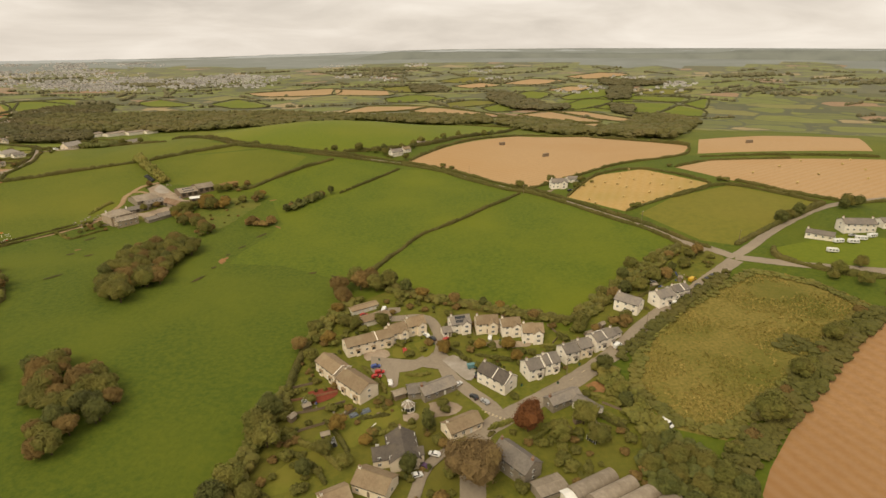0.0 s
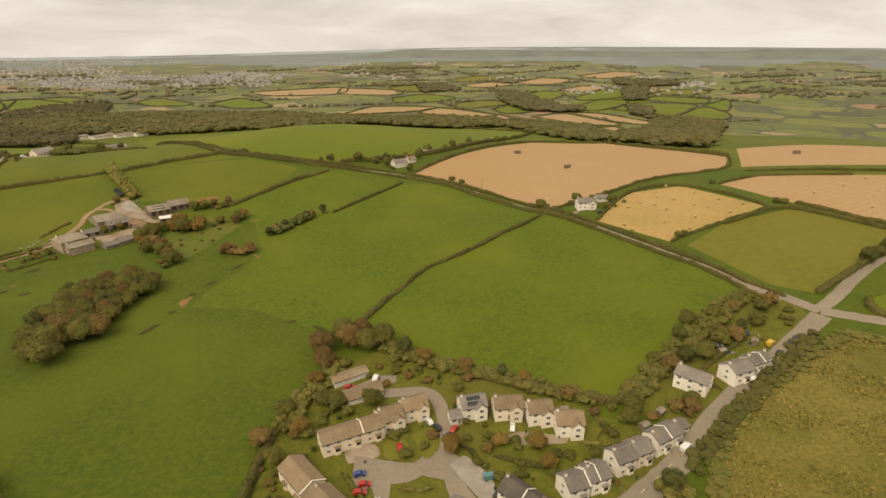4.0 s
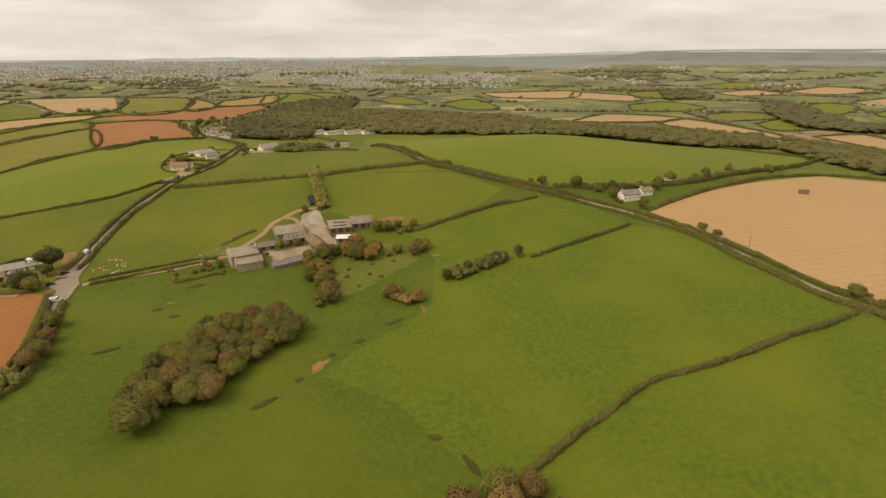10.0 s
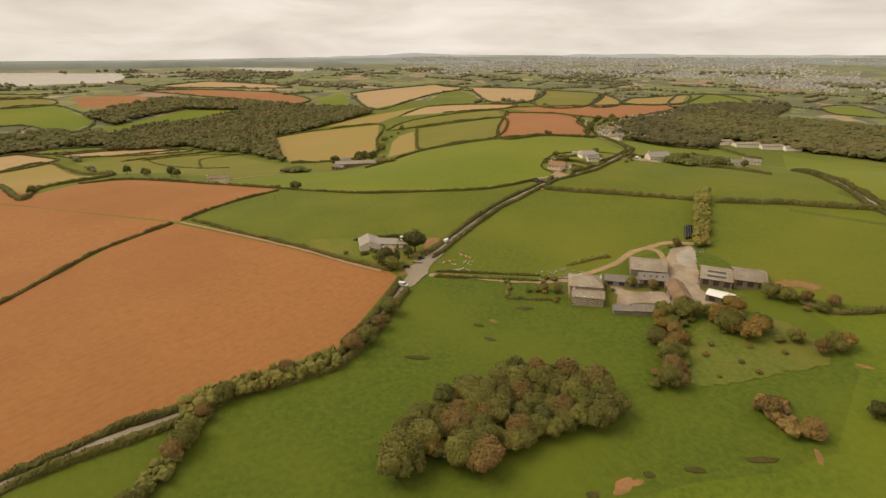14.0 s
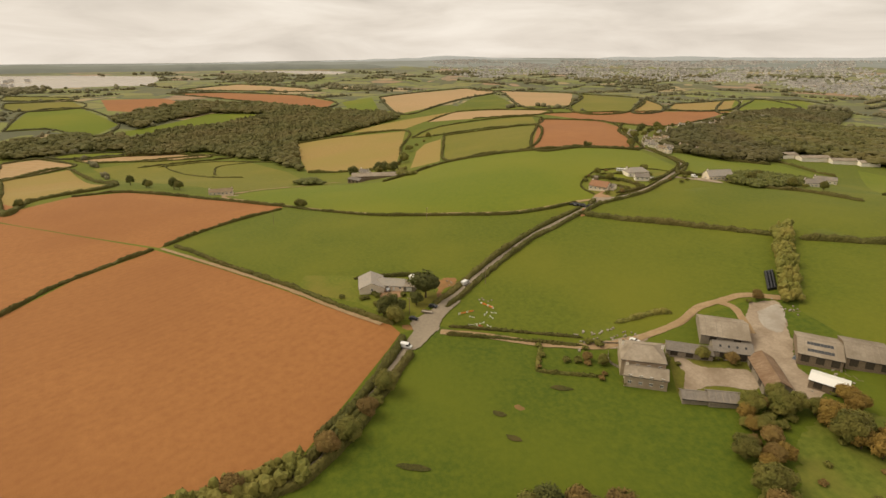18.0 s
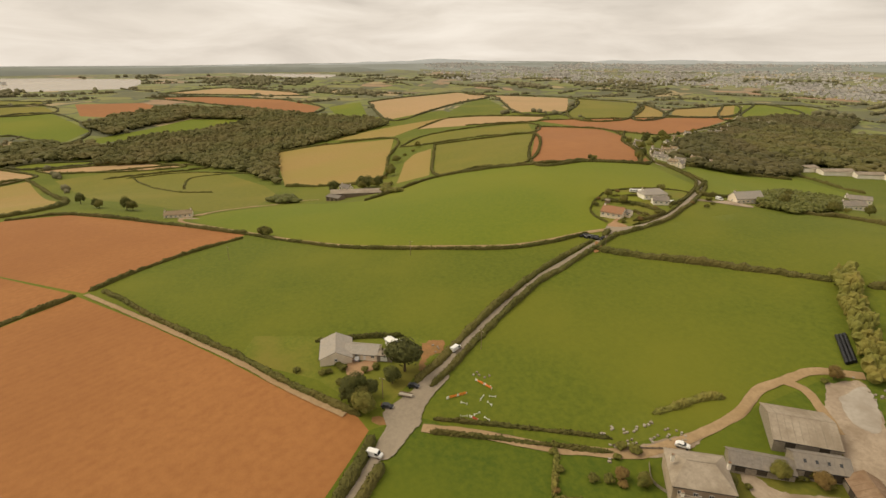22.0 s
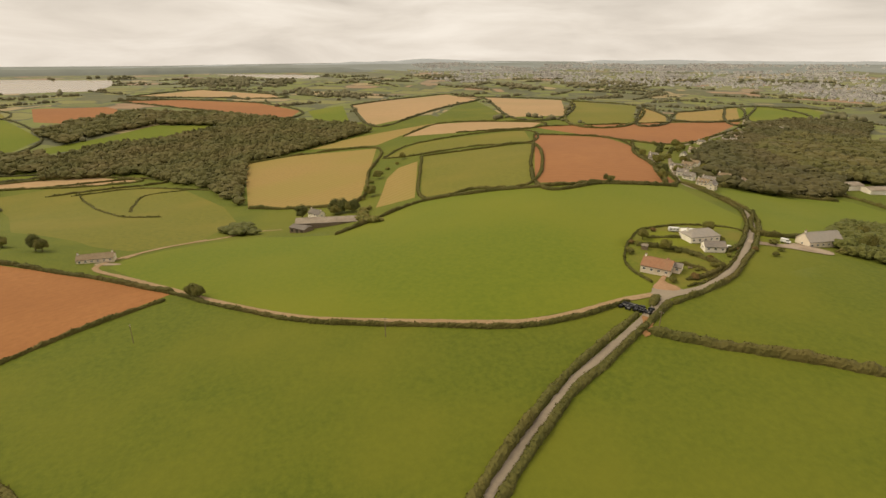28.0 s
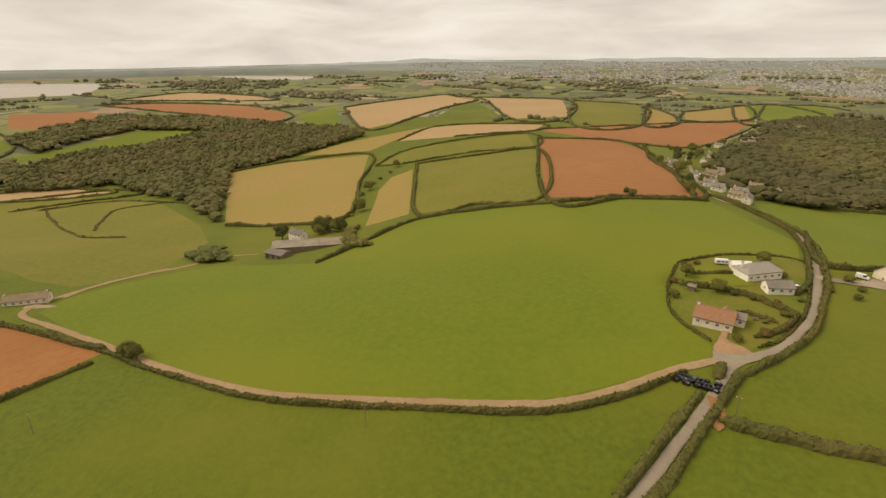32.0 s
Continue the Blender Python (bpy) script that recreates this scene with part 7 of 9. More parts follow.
# ---- vehicles ----
def car(x, y, turn, paint, label, van=False, group="parked cars", name="car"):
    """A car or van with its nose along x."""
    root = new(name)
    L, W, H = (4.9, 1.95, 2.1) if van else (4.3, 1.8, 1.45)
    e = 1.3
    c, s = math.cos(radians(turn)), math.sin(radians(turn))
    pitch = math.atan2(gz(x + e * c, y + e * s) - gz(x - e * c, y - e * s), 2 * e)
    root.matrix_world = Matrix.Translation((x, y, gz(x, y) + 0.33)) @ Matrix.Rotation(radians(turn), 4, "Z") @ Matrix.Rotation(-pitch, 4, "Y")
    tagged(root, label, "van" if van else "car", group)
    key = "van" if van else "car"
    if van:
        prof = [(-2.45, 0.35), (2.35, 0.35), (2.45, 0.75), (2.25, 1.05), (1.65, 1.15), (1.15, 1.95), (0.9, 2.08), (-2.35, 2.1), (-2.45, 1.95)]
        glass = [(1.58, 1.16), (1.10, 1.88), (0.35, 1.88), (0.35, 1.16)]
    else:
        prof = [(-2.1, 0.32), (2.05, 0.32), (2.15, 0.62), (1.95, 0.82), (1.0, 0.95), (0.35, 1.40), (-0.2, 1.46), (-1.3, 1.42), (-1.85, 1.0), (-2.12, 0.9)]
        glass = [(0.88, 0.97), (0.33, 1.34), (-1.2, 1.36), (-1.62, 1.0)]
    if key + paint not in SHARED:
        bm = bmesh.new()
        prism(bm, prof, -W / 2, W / 2)
        bmesh.ops.bevel(bm, geom=list(bm.edges), offset=0.09, segments=2, affect="EDGES")
        me = bpy.data.meshes.new("body")
        bm.to_mesh(me)
        bm.free()
        me.materials.append(M["car_" + paint])
        SHARED[key + paint] = me
        if key + "glass" not in SHARED:
            bm = bmesh.new()
            prism(bm, glass, -W / 2 - 0.012, W / 2 + 0.012)
            me = bpy.data.meshes.new("side_windows")
            bm.to_mesh(me)
            bm.free()
            me.materials.append(M["glass"])
            SHARED[key + "glass"] = me
            bm = bmesh.new()
            bmesh.ops.create_cone(bm, cap_ends=True, segments=14, radius1=0.33, radius2=0.33, depth=0.22, matrix=Matrix.Rotation(radians(90), 4, "X"))
            me = bpy.data.meshes.new("wheel")
            bm.to_mesh(me)
            bm.free()
            me.materials.append(M["rubber"])
            SHARED[key + "wheel"] = me
            sl = [(1.60, 1.14), (1.12, 1.92)] if van else [(0.98, 0.97), (0.38, 1.39)]
            (xa, za), (xb, zb) = sl
            nx, nz = (za - zb) * -0.04, (xa - xb) * 0.05
            bm = bmesh.new()
            prism(bm, [(xa, za), (xa + 0.05, za + 0.04), (xb + 0.05, zb + 0.04), (xb, zb)], -W / 2 + 0.16, W / 2 - 0.16)
            me = bpy.data.meshes.new("windscreen")
            bm.to_mesh(me)
            bm.free()
            me.materials.append(M["glass"])
            SHARED[key + "screen"] = me
    b = part("body", SHARED[key + paint], None, root)
    part("side_windows", SHARED[key + "glass"], None, b)
    part("windscreen", SHARED[key + "screen"], None, b)
    for wx in ((1.55, -1.5) if van else (1.32, -1.28)):
        for wy in (-W / 2 + 0.08, W / 2 - 0.08):
            part("wheel", SHARED[key + "wheel"], None, root).matrix_local = pose(wx, wy, 0.0)
    for sy in (-0.62, 0.62):
        part("headlight", shared_box("headlight" + key, (-0.05, 0.05, -0.17, 0.17, -0.08, 0.08), M["frame"]), None, b).matrix_local = pose(L / 2 - 0.02, sy, 0.72)
        part("tail_light", shared_box("taillight" + key, (-0.05, 0.05, -0.12, 0.12, -0.1, 0.1), M["car_red"]), None, b).matrix_local = pose(-L / 2 + 0.02, sy, 0.8)
    return root


for x, y, a, p, van in ((196.8, -68, 41, "white", True), (241, -28.7, 41, "white", False), (233.6, -34.9, 41, "white", False), (261.2, -11.2, 41, "dark", False), (257.5, -14, 41, "dark", False), (250.2, -20.3, 41, "dark", False),
                        (140.5, -56.7, 83, "white", False), (91.9, -83.5, 13, "red", False), (89.6, -79.4, 18, "blue", False), (91, -86.8, 11, "red", False), (97.3, -90.7, 103, "white", False), (131.9, -79.4, 13, "teal", True),
                        (134.2, -85.7, 53, "dark", False), (136.2, -102.6, 133, "silver", False), (132, -99.7, 133, "dark", False), (117.6, -131.2, 163, "white", False), (113.9, -136.8, 153, "purple", False), (112.1, -141.1, 23, "white", False),
                        (125.5, -91.5, 43, "white", False), (249.8, -13.9, 38, "yellow", True), (101.1, -67, 103, "red", False), (110.3, -53.9, 123, "white", False), (113.5, -56.9, 123, "dark", False), (119.6, -57.7, 63, "red", False),
                        (117.7, -61, 63, "dark", False), (86.8, -29.4, 83, "white", True), (77.1, -35.2, 13, "red", False), (342.7, 22.5, 23, "white", False), (339.6, 26.8, 23, "white", False), (355.5, 24.3, 2, "silver", False),
                        (-226, 18.4, 151, "white", False), (-223.4, 20.8, 151, "silver", False), (-199.1, 35.7, 56, "dark", False), (-191.9, 24, 61, "dark", False), (-214.9, 58.2, 119, "white", True), (-310.4, 289.7, 18, "white", True),
                        (-302.5, 204.1, 120, "red", False), (-312.5, 251.7, 69, "white", False), (-140.8, 102.2, 43, "white", False), (200.9, -118.7, -53, "white", True), (-171.7, 14.7, 51, "white", True), (216.3, 154.1, 23, "dark", False)):
    word = {"white": "white", "dark": "dark", "silver": "silver-grey", "red": "bright red", "blue": "blue", "teal": "teal", "yellow": "bright yellow", "purple": "dark purple"}[p]
    where = "in the meadow" if (x, y) == (200.9, -118.7) else "on the country lane" if x < 0 else "parked in the village"
    car(x, y, a, p, f"{word} {'van' if van else 'hatchback car'} {where}", van, "vans" if van else "parked cars", "van" if van else "car")


def caravan(x, y, turn):
    root = new("caravan")
    root.matrix_world = pose(x, y, gz(x, y), 0, 0, turn)
    tagged(root, "white touring caravan on the camp field", "caravan", "caravans")
    bm = bmesh.new()
    prism(bm, [(-2.9, 0.5), (2.7, 0.5), (3.0, 1.2), (2.6, 2.45), (-2.6, 2.5), (-2.95, 1.9)], -1.1, 1.1)
    bmesh.ops.bevel(bm, geom=list(bm.edges), offset=0.12, segments=2, affect="EDGES")
    b = part("shell", bm, M["car_white"], root)
    for px in (-1.6, 0.1, 1.7):
        part("window", box_bm(px - 0.5, px + 0.5, -1.13, -1.08, 1.3, 1.9), M["glass"], b)
        part("window", box_bm(px - 0.5, px + 0.5, 1.08, 1.13, 1.3, 1.9), M["glass"], b)
    for s in (-1, 1):
        bm = bmesh.new()
        bmesh.ops.create_cone(bm, cap_ends=True, segments=12, radius1=0.33, radius2=0.33, depth=0.2, matrix=Matrix.Translation((-0.2, s * 0.98, 0.33)) @ Matrix.Rotation(radians(90), 4, "X"))
        part("wheel", bm, M["rubber"], root)
    part("tow_bar", box_bm(2.7, 3.9, -0.08, 0.08, 0.42, 0.52), M["metal"], root)


for x, y, a in ((332.9, 5.6, -7), (350.1, 15.2, -6), (343.1, 17, 8), (356.7, 18.8, -10), (-344.6, 245.9, 56), (364.5, 21.4, 18)):
    caravan(x, y, a)

# ---- bales ----
def round_bale(x, y, turn, material="bale", label="round straw bale lying on stubble", r=0.75, w=1.25, group="round bales", up=0.0, name="round_bale"):
    key = f"bale_{material}_{r}"
    if key not in SHARED:
        bm = bmesh.new()
        bmesh.ops.create_cone(bm, cap_ends=True, segments=16, radius1=r, radius2=r, depth=w, matrix=Matrix.Rotation(radians(90), 4, "X"))
        bmesh.ops.bevel(bm, geom=[e for e in bm.edges if abs(e.verts[0].co.y) == abs(e.verts[1].co.y) and abs(e.verts[0].co.y - e.verts[1].co.y) < 1e-4], offset=0.12, segments=2, affect="EDGES")
        for v in bm.verts:
            v.co += Vector((noise.noise(v.co * 3), 0, noise.noise(v.co * 3 + Vector((9, 0, 0))))) * 0.06
        me = bpy.data.meshes.new("round_bale")
        bm.to_mesh(me)
        bm.free()
        me.materials.append(M[material])
        SHARED[key] = me
    o = new(name, SHARED[key])
    o.matrix_world = pose(x, y, gz(x, y) + r * 0.95 + up, 0, 0, turn)
    return tagged(o, label, "bale", group)


br = random.Random(3)
for x, y in ((248.8, 170.2), (238.1, 161.7), (264.4, 182.8), (279.8, 209.8), (293.3, 187.8), (282.1, 158.1), (289.3, 151.2), (261.3, 152.1), (298.6, 138.8), (273.8, 133.4), (252.2, 127.3), (254.9, 111.6), (226.3, 126.6), (228.7, 117.7), (262.7, 112.8), (273.7, 173.6), (302.8, 167.8), (313.2, 153.9), (268.1, 196.3), (257, 162.9)):
    round_bale(x, y, br.uniform(0, 180), r=0.9, w=1.4)
for x, y in ((416.2, 158.5), (402.6, 190.5), (461.6, 170.9), (457.5, 193.6), (386.4, 135.2), (432.1, 210.8), (476.4, 212.3), (370.8, 171.8), (443.3, 141), (491.1, 185.8)):
    round_bale(x, y, br.uniform(0, 180), r=0.9, w=1.4)


def bale_stack(x, y, turn):
    root = new("bale_stack")
    root.matrix_world = pose(x, y, gz(x, y), 0, 0, turn)
    tagged(root, "square stack of brown straw bales on stubble", "bale stack", "bale stacks")
    for i in range(3):
        for j in range(2):
            for k in range(3):
                b = part("bale", shared_box("square_bale", (-1.15, 1.15, -0.6, 0.6, 0, 1.1), M["wood"]), None, root)
                b.matrix_local = pose((i - 1) * 2.36 + 0.05 * k, (j - 0.5) * 1.26, k * 1.12 - 0.05, 0, 0, br.uniform(-2, 2))


for x, y, a in ((176.7, 374.9, 21), (217.4, 297.4, 35), (446.1, 330.7, 12)):
    bale_stack(x, y, a)
for i in range(13):
    for j in range(3):
        round_bale(-158.2 + i * 1.0 - j * 0.3, 194.3 - i * 0.95 - j * 1.55, -33 + 90, "black_wrap", "black plastic-wrapped silage bale in a row", 0.68, 1.35, "wrapped bales", name="silage_bale")
for i in range(11):
    for j in range(3):
        if br.random() < 0.85:
            round_bale(-282 + (i - 5) * 0.95 - (j - 1) * 0.8 + br.uniform(-0.2, 0.2), 167.6 + (i - 5) * 0.62 + (j - 1) * 1.5 + br.uniform(-0.2, 0.2), br.uniform(0, 180), "black_wrap",
                       "black plastic-wrapped silage bale in a heap", 0.68, 1.35, "wrapped bales", name="silage_bale")

# ---- riding jumps in the paddock ----
def jump(x, y, turn, length, paint):
    root = new("riding_jump")
    root.matrix_world = pose(x, y, gz(x, y), 0, 0, turn)
    tagged(root, f"{paint} and white painted riding jump on grass", "jump", "riding jumps")
    for s in (-1, 1):
        part("wing", box_bm(s * length / 2 - 0.06, s * length / 2 + 0.06, -0.2, 0.2, -0.05, 0.8), M["frame"], root)
    n = max(3, int(length / 0.9))
    for h in ((0.25, 0.6, 0.9) if length > 3 else (0.4,)):
        for i in range(n):
            bm = bmesh.new()
            bmesh.ops.create_cone(bm, cap_ends=True, segments=8, radius1=0.09, radius2=0.09, depth=length / n, matrix=Matrix.Translation(((i + 0.5) * length / n - length / 2, 0, h)) @ Matrix.Rotation(radians(90), 4, "Y"))
            part("pole", bm, M["car_" + paint] if i % 4 else M["frame"], root)


jump(-191.3, 59.4, 25, 7.5, "orange")
jump(-189, 48.1, 93, 7.5, "orange")
jump(-184.8, 55.9, -48, 2.6, "white")
jump(-176.3, 49.1, 31, 3.4, "red")
for x, y, a in ((-174.6, 53, 21), (-178.5, 46.5, 71), (-184.5, 49, 46), (-181, 57, 11), (-178, 51, 101), (-184, 59.5, 61), (-190, 60.5, 31)):
    jump(x, y, a, 2.2, "white")


# ---- poles, fences, sheds and small things ----
def utility_pole(x, y, tall=8.5):
    root = new("utility_pole")
    root.matrix_world = pose(x, y, gz(x, y), 0, 0, (x * 7) % 90)
    tagged(root, "weathered wooden utility pole in a field", "pole", "utility poles")
    bm = bmesh.new()
    bmesh.ops.create_cone(bm, cap_ends=True, segments=8, radius1=0.15, radius2=0.10, depth=tall + 0.6, matrix=Matrix.Translation((0, 0, tall / 2 - 0.3)))
    part("post", bm, M["wood"], root)
    part("crossarm", box_bm(-0.9, 0.9, -0.07, 0.07, tall - 0.7, tall - 0.56), M["wood"], root)
    for s in (-0.7, 0, 0.7):
        part("insulator", box_bm(s - 0.06, s + 0.06, -0.06, 0.06, tall - 0.56, tall - 0.36), M["frame"], root)


for x, y in ((-356.5, -25.6), (-312.3, 69.9), (-265.3, 164.2), (248.7, 70.9), (292.1, 26.8), (213.5, -54.5), (171.1, -86.1), (241.3, -34), (134.6, 219.7), (178.3, 153), (-211.7, 67.6), (-197.4, 23.9)):
    utility_pole(x, y)


def garden_shed(x, y, turn, L=2.8, W=2.0, roof="sheet"):
    shed(x, y, turn, L, W, 1.9, 2.5, "wood", roof, "small wooden garden shed with felt roof", doors=1, group="garden sheds", ribs=False, name="garden_shed")


for x, y, a in ((66.9, -108.5, 33), (63.2, -115.2, 63), (77.8, -123.9, 23), (186.2, -57.9, 33), (193.7, -51.2, 43), (228.6, -17.6, 23), (243.9, -12.6, 63), (176.1, -118.8, -47), (169.9, -114.8, 23), (159.8, -48.5, 13), (241.2, -1.9, 33), (233.7, -6.7, 84)):
    garden_shed(x, y, a)


def fence(pts, label, material="wood", gap=1.8, tall=1.2):
    line = smooth_line(pts, gap)
    root = new("fence")
    x0, y0 = line[0]
    root.matrix_world = Matrix.Translation((x0, y0, gz(x0, y0)))
    tagged(root, label, "fence", "garden fences")
    for (a, b), (c, d) in zip(line, line[1:]):
        za, zb = gz(a, b), gz(c, d)
        ln = math.hypot(c - a, d - b)
        t = math.degrees(math.atan2(d - b, c - a))
        po = part("post", shared_box("fence_post", (-0.06, 0.06, -0.06, 0.06, -0.3, tall + 0.1), M[material]), None, root)
        po.matrix_local = pose(a - x0, b - y0, za - gz(x0, y0))
        pl = part("panel", shared_box(f"fence_panel_{material}_{tall}", (0, 1, -0.03, 0.03, 0.05, tall), M[material]), None, root)
        pl.matrix_local = pose(a - x0, b - y0, za - gz(x0, y0), 0, -math.degrees(math.atan2(zb - za, ln)), t) @ Matrix.Diagonal((ln, 1, 1, 1))


fence([(80.8, -103.4), (73, -108.1), (63.1, -112), (57.1, -113.4)], "weathered wooden garden fence", "wood")
fence([(76.5, -97.2), (68.6, -100.9), (58.7, -104.7)], "red-stained wooden garden fence", "redtile")
fence([(86.1, -107.4), (79.4, -114.2), (67.6, -121.4), (59.8, -128.3)], "weathered wooden garden fence", "wood")
fence([(68.1, -91.2), (60.2, -94.9), (56.3, -97.3)], "weathered wooden garden fence", "wood")
fence([(168.6, -47), (172.3, -56.4), (168.7, -62.9)], "weathered wooden garden fence", "wood")
fence([(131.5, -41.2), (133.3, -53.9)], "weathered wooden garden fence", "wood")
fence([(144.6, -42.8), (145.4, -55.5)], "weathered wooden garden fence", "wood")
fence([(154.2, -45.5), (155.6, -59.3)], "weathered wooden garden fence", "wood")
fence([(181.3, -104.7), (191.6, -112.8)], "weathered wooden garden fence", "wood")
fence([(-141.9, 97), (-145.9, 88.7), (-149.3, 83.4)], "pale boundary wall beside the farmhouse", "stone", tall=1.0)
fence([(-139.2, 88.6), (-133.9, 85.3), (-128.8, 86.5), (-122.1, 90.7)], "low stone garden wall below the farmhouse", "stone", tall=1.1)


# bare patches and drives: thin sheets lying on the ground
def patch(x, y, rx, ry, turn, material, label, category, lift=0.10, seed=1):
    rng = random.Random(seed)
    n = 28
    rad = [1 + 0.28 * noise.noise(Vector((math.cos(i * math.tau / n) * 1.6 + seed * 7, math.sin(i * math.tau / n) * 1.6, seed))) for i in range(n)]
    vs, fs = [], []
    c, s = math.cos(radians(turn)), math.sin(radians(turn))
    for k, q in enumerate((0.0, 0.35, 0.7, 1.0)):
        for i in range(n):
            a = i * math.tau / n
            u, v = math.cos(a) * rx * rad[i] * q, math.sin(a) * ry * rad[i] * q
            px, py = x + u * c - v * s, y + u * s + v * c
            vs.append((px, py, gz(px, py) + lift - (0.06 if q == 1 else 0)))
    for k in range(3):
        for i in range(n):
            fs.append((k * n + i, k * n + n + i, k * n + n + (i + 1) % n, k * n + (i + 1) % n))
    return tagged(new("ground_patch", mesh_from("ground_patch", vs, fs, M[material], True)), label, category, kind="structure")


patch(-23.6, 30.6, 2.0, 4.2, 23, "bare", "trampled bare orange earth at a gateway", "bare earth", seed=1)
patch(-23, 34.6, 1.1, 3.0, -7, "bare", "trampled bare orange earth", "bare earth", seed=2)
patch(-123.1, 41.1, 2.0, 1.2, 32, "bare", "small bare orange earth scrape", "bare earth", seed=3)
patch(-7, 90.9, 3.6, 1.0, -44, "bare", "bare earth scrape beside the bushes", "bare earth", seed=4)
patch(-28.5, 146.8, 3.0, 1.0, 28, "bare", "bare earth scrape in the pasture", "bare earth", seed=5)
patch(-186.6, 20.3, 3.5, 2.0, 51, "bare", "red earth at the field corner", "bare earth", seed=17)
patch(-319, 246.9, 5.0, 3.0, 79, "gravel", "pale gravel yard beside the bungalow", "drive", 0.13, 11)
patch(-306.6, 294.5, 9, 2.4, 81, "gravel", "pale gravel drive to the dormer house", "drive", 0.13, 12)
patch(-569, 76.5, 16, 6, 9, "gravel", "pale concrete farmyard in the valley", "drive", 0.35, 15)
patch(-486.6, -56.8, 8, 3, 72, "gravel", "pale gravel yard beside the cottage", "drive", 0.2, 16)
patch(198.3, 154.7, 9, 2.2, 53, "gravel", "pale gravel drive to the white house", "drive", 0.13, 18)
patch(-287.3, 188.6, 8, 4.5, 70, "asphalt", "asphalt junction of lane and track", "road", 0.36, 31)
patch(86, -32.6, 10, 4.5, 33, "asphalt", "grey asphalt court between the garages", "drive", 0.12, 19)
patch(83.8, -121.4, 10, 6, 33, "lawn", "long garden lawn", "lawn", 0.12, 22)
patch(72.6, -140.2, 12, 6, 53, "lawn", "rough garden lawn", "lawn", 0.12, 23)
patch(162.1, -116.2, 5, 3.0, 30, "lush", "green lawn behind the cottage", "lawn", 0.12, 25)
patch(179.7, -112.2, 8, 3.0, -37, "lush", "green garden strip behind the cottage", "lawn", 0.12, 26)
patch(190, -55.6, 6, 4.0, 23, "lush", "green garden lawn behind the terrace", "lawn", 0.12, 27)
# ---- the far town: roofs and walls by the thousand ----
def town(name, label, spots, seed, lo=6, hi=14):
    rng = np.random.default_rng(seed)
    vs, fs = [], []
    groups = {"render": ([], []), "slate": ([], [])}
    for (x, y, r, n) in spots:
        for _ in range(n):
            a, d = rng.uniform(0, math.tau), r * math.sqrt(rng.uniform())
            px, py = x + d * math.cos(a), y + d * math.sin(a)
            z = gz(px, py)
            k = 1 + math.hypot(px, py) / 9000
            L, W, H = rng.uniform(lo, hi) * k, rng.uniform(4, 6) * k, rng.uniform(3, 5) * k
            t = rng.choice((0.3, 1.9, 0.9)) + rng.uniform(-0.2, 0.2)
            c, s = math.cos(t), math.sin(t)
            for key, q, f in (("render", [(-L, -W, -3), (L, -W, -3), (L, W, -3), (-L, W, -3), (-L, -W, H), (L, -W, H), (L, W, H), (-L, W, H)], [(0, 1, 5, 4), (1, 2, 6, 5), (2, 3, 7, 6), (3, 0, 4, 7)]),
                              ("slate", [(-L, -W, H), (L, -W, H), (L, W, H), (-L, W, H), (-L, 0, H * 1.5), (L, 0, H * 1.5)], [(0, 1, 5, 4), (2, 3, 4, 5), (0, 4, 4, 3), (1, 2, 5, 5)])):
                v0, f0 = groups[key]
                b = len(v0)
                v0 += [(px + (u * c - v * s) / 2, py + (u * s + v * c) / 2, z + w) for u, v, w in q]
                if key == "render":
                    f0 += [tuple(i + b for i in g) for g in f]
                else:
                    f0 += [(b, b + 1, b + 5, b + 4), (b + 2, b + 3, b + 4, b + 5)]
    root = tagged(new(name), label, "town", kind="stuff")
    for key, (v0, f0) in groups.items():
        part("walls" if key == "render" else "roofs", mesh_from(name, v0, f0, M["town_wall" if key == "render" else "town_roof"]), None, root)


def polar(az, r):
    return r * math.cos(radians(az)) - 50, r * math.sin(radians(az))


tr = random.Random(12)
spots = []
for az, r, rad, n in [(tr.uniform(118, 160), tr.uniform(2600, 4200), tr.uniform(50, 210), tr.randrange(20, 60)) for _ in range(90)]:
    spots.append((*polar(az, r), rad, n))
for az, r, rad, n in [(tr.uniform(108, 128), tr.uniform(2100, 2900), tr.uniform(60, 180), tr.randrange(25, 70)) for _ in range(26)]:
    spots.append((*polar(az, r), rad, n))
town("far_town", "pale distant town spread over low hills", spots, 3, 4, 9)
spots = [(*polar(tr.uniform(62, 72), tr.uniform(1900, 2600)), tr.uniform(30, 110), tr.randrange(8, 22)) for _ in range(9)]
spots += [(*polar(tr.uniform(80, 108), tr.uniform(2200, 3400)), tr.uniform(30, 110), tr.randrange(6, 18)) for _ in range(12)]
spots += [(*polar(tr.uniform(196, 205), tr.uniform(2000, 2600)), tr.uniform(30, 90), tr.randrange(8, 16)) for _ in range(5)]
town("far_village", "pale distant villages among fields", spots, 4)

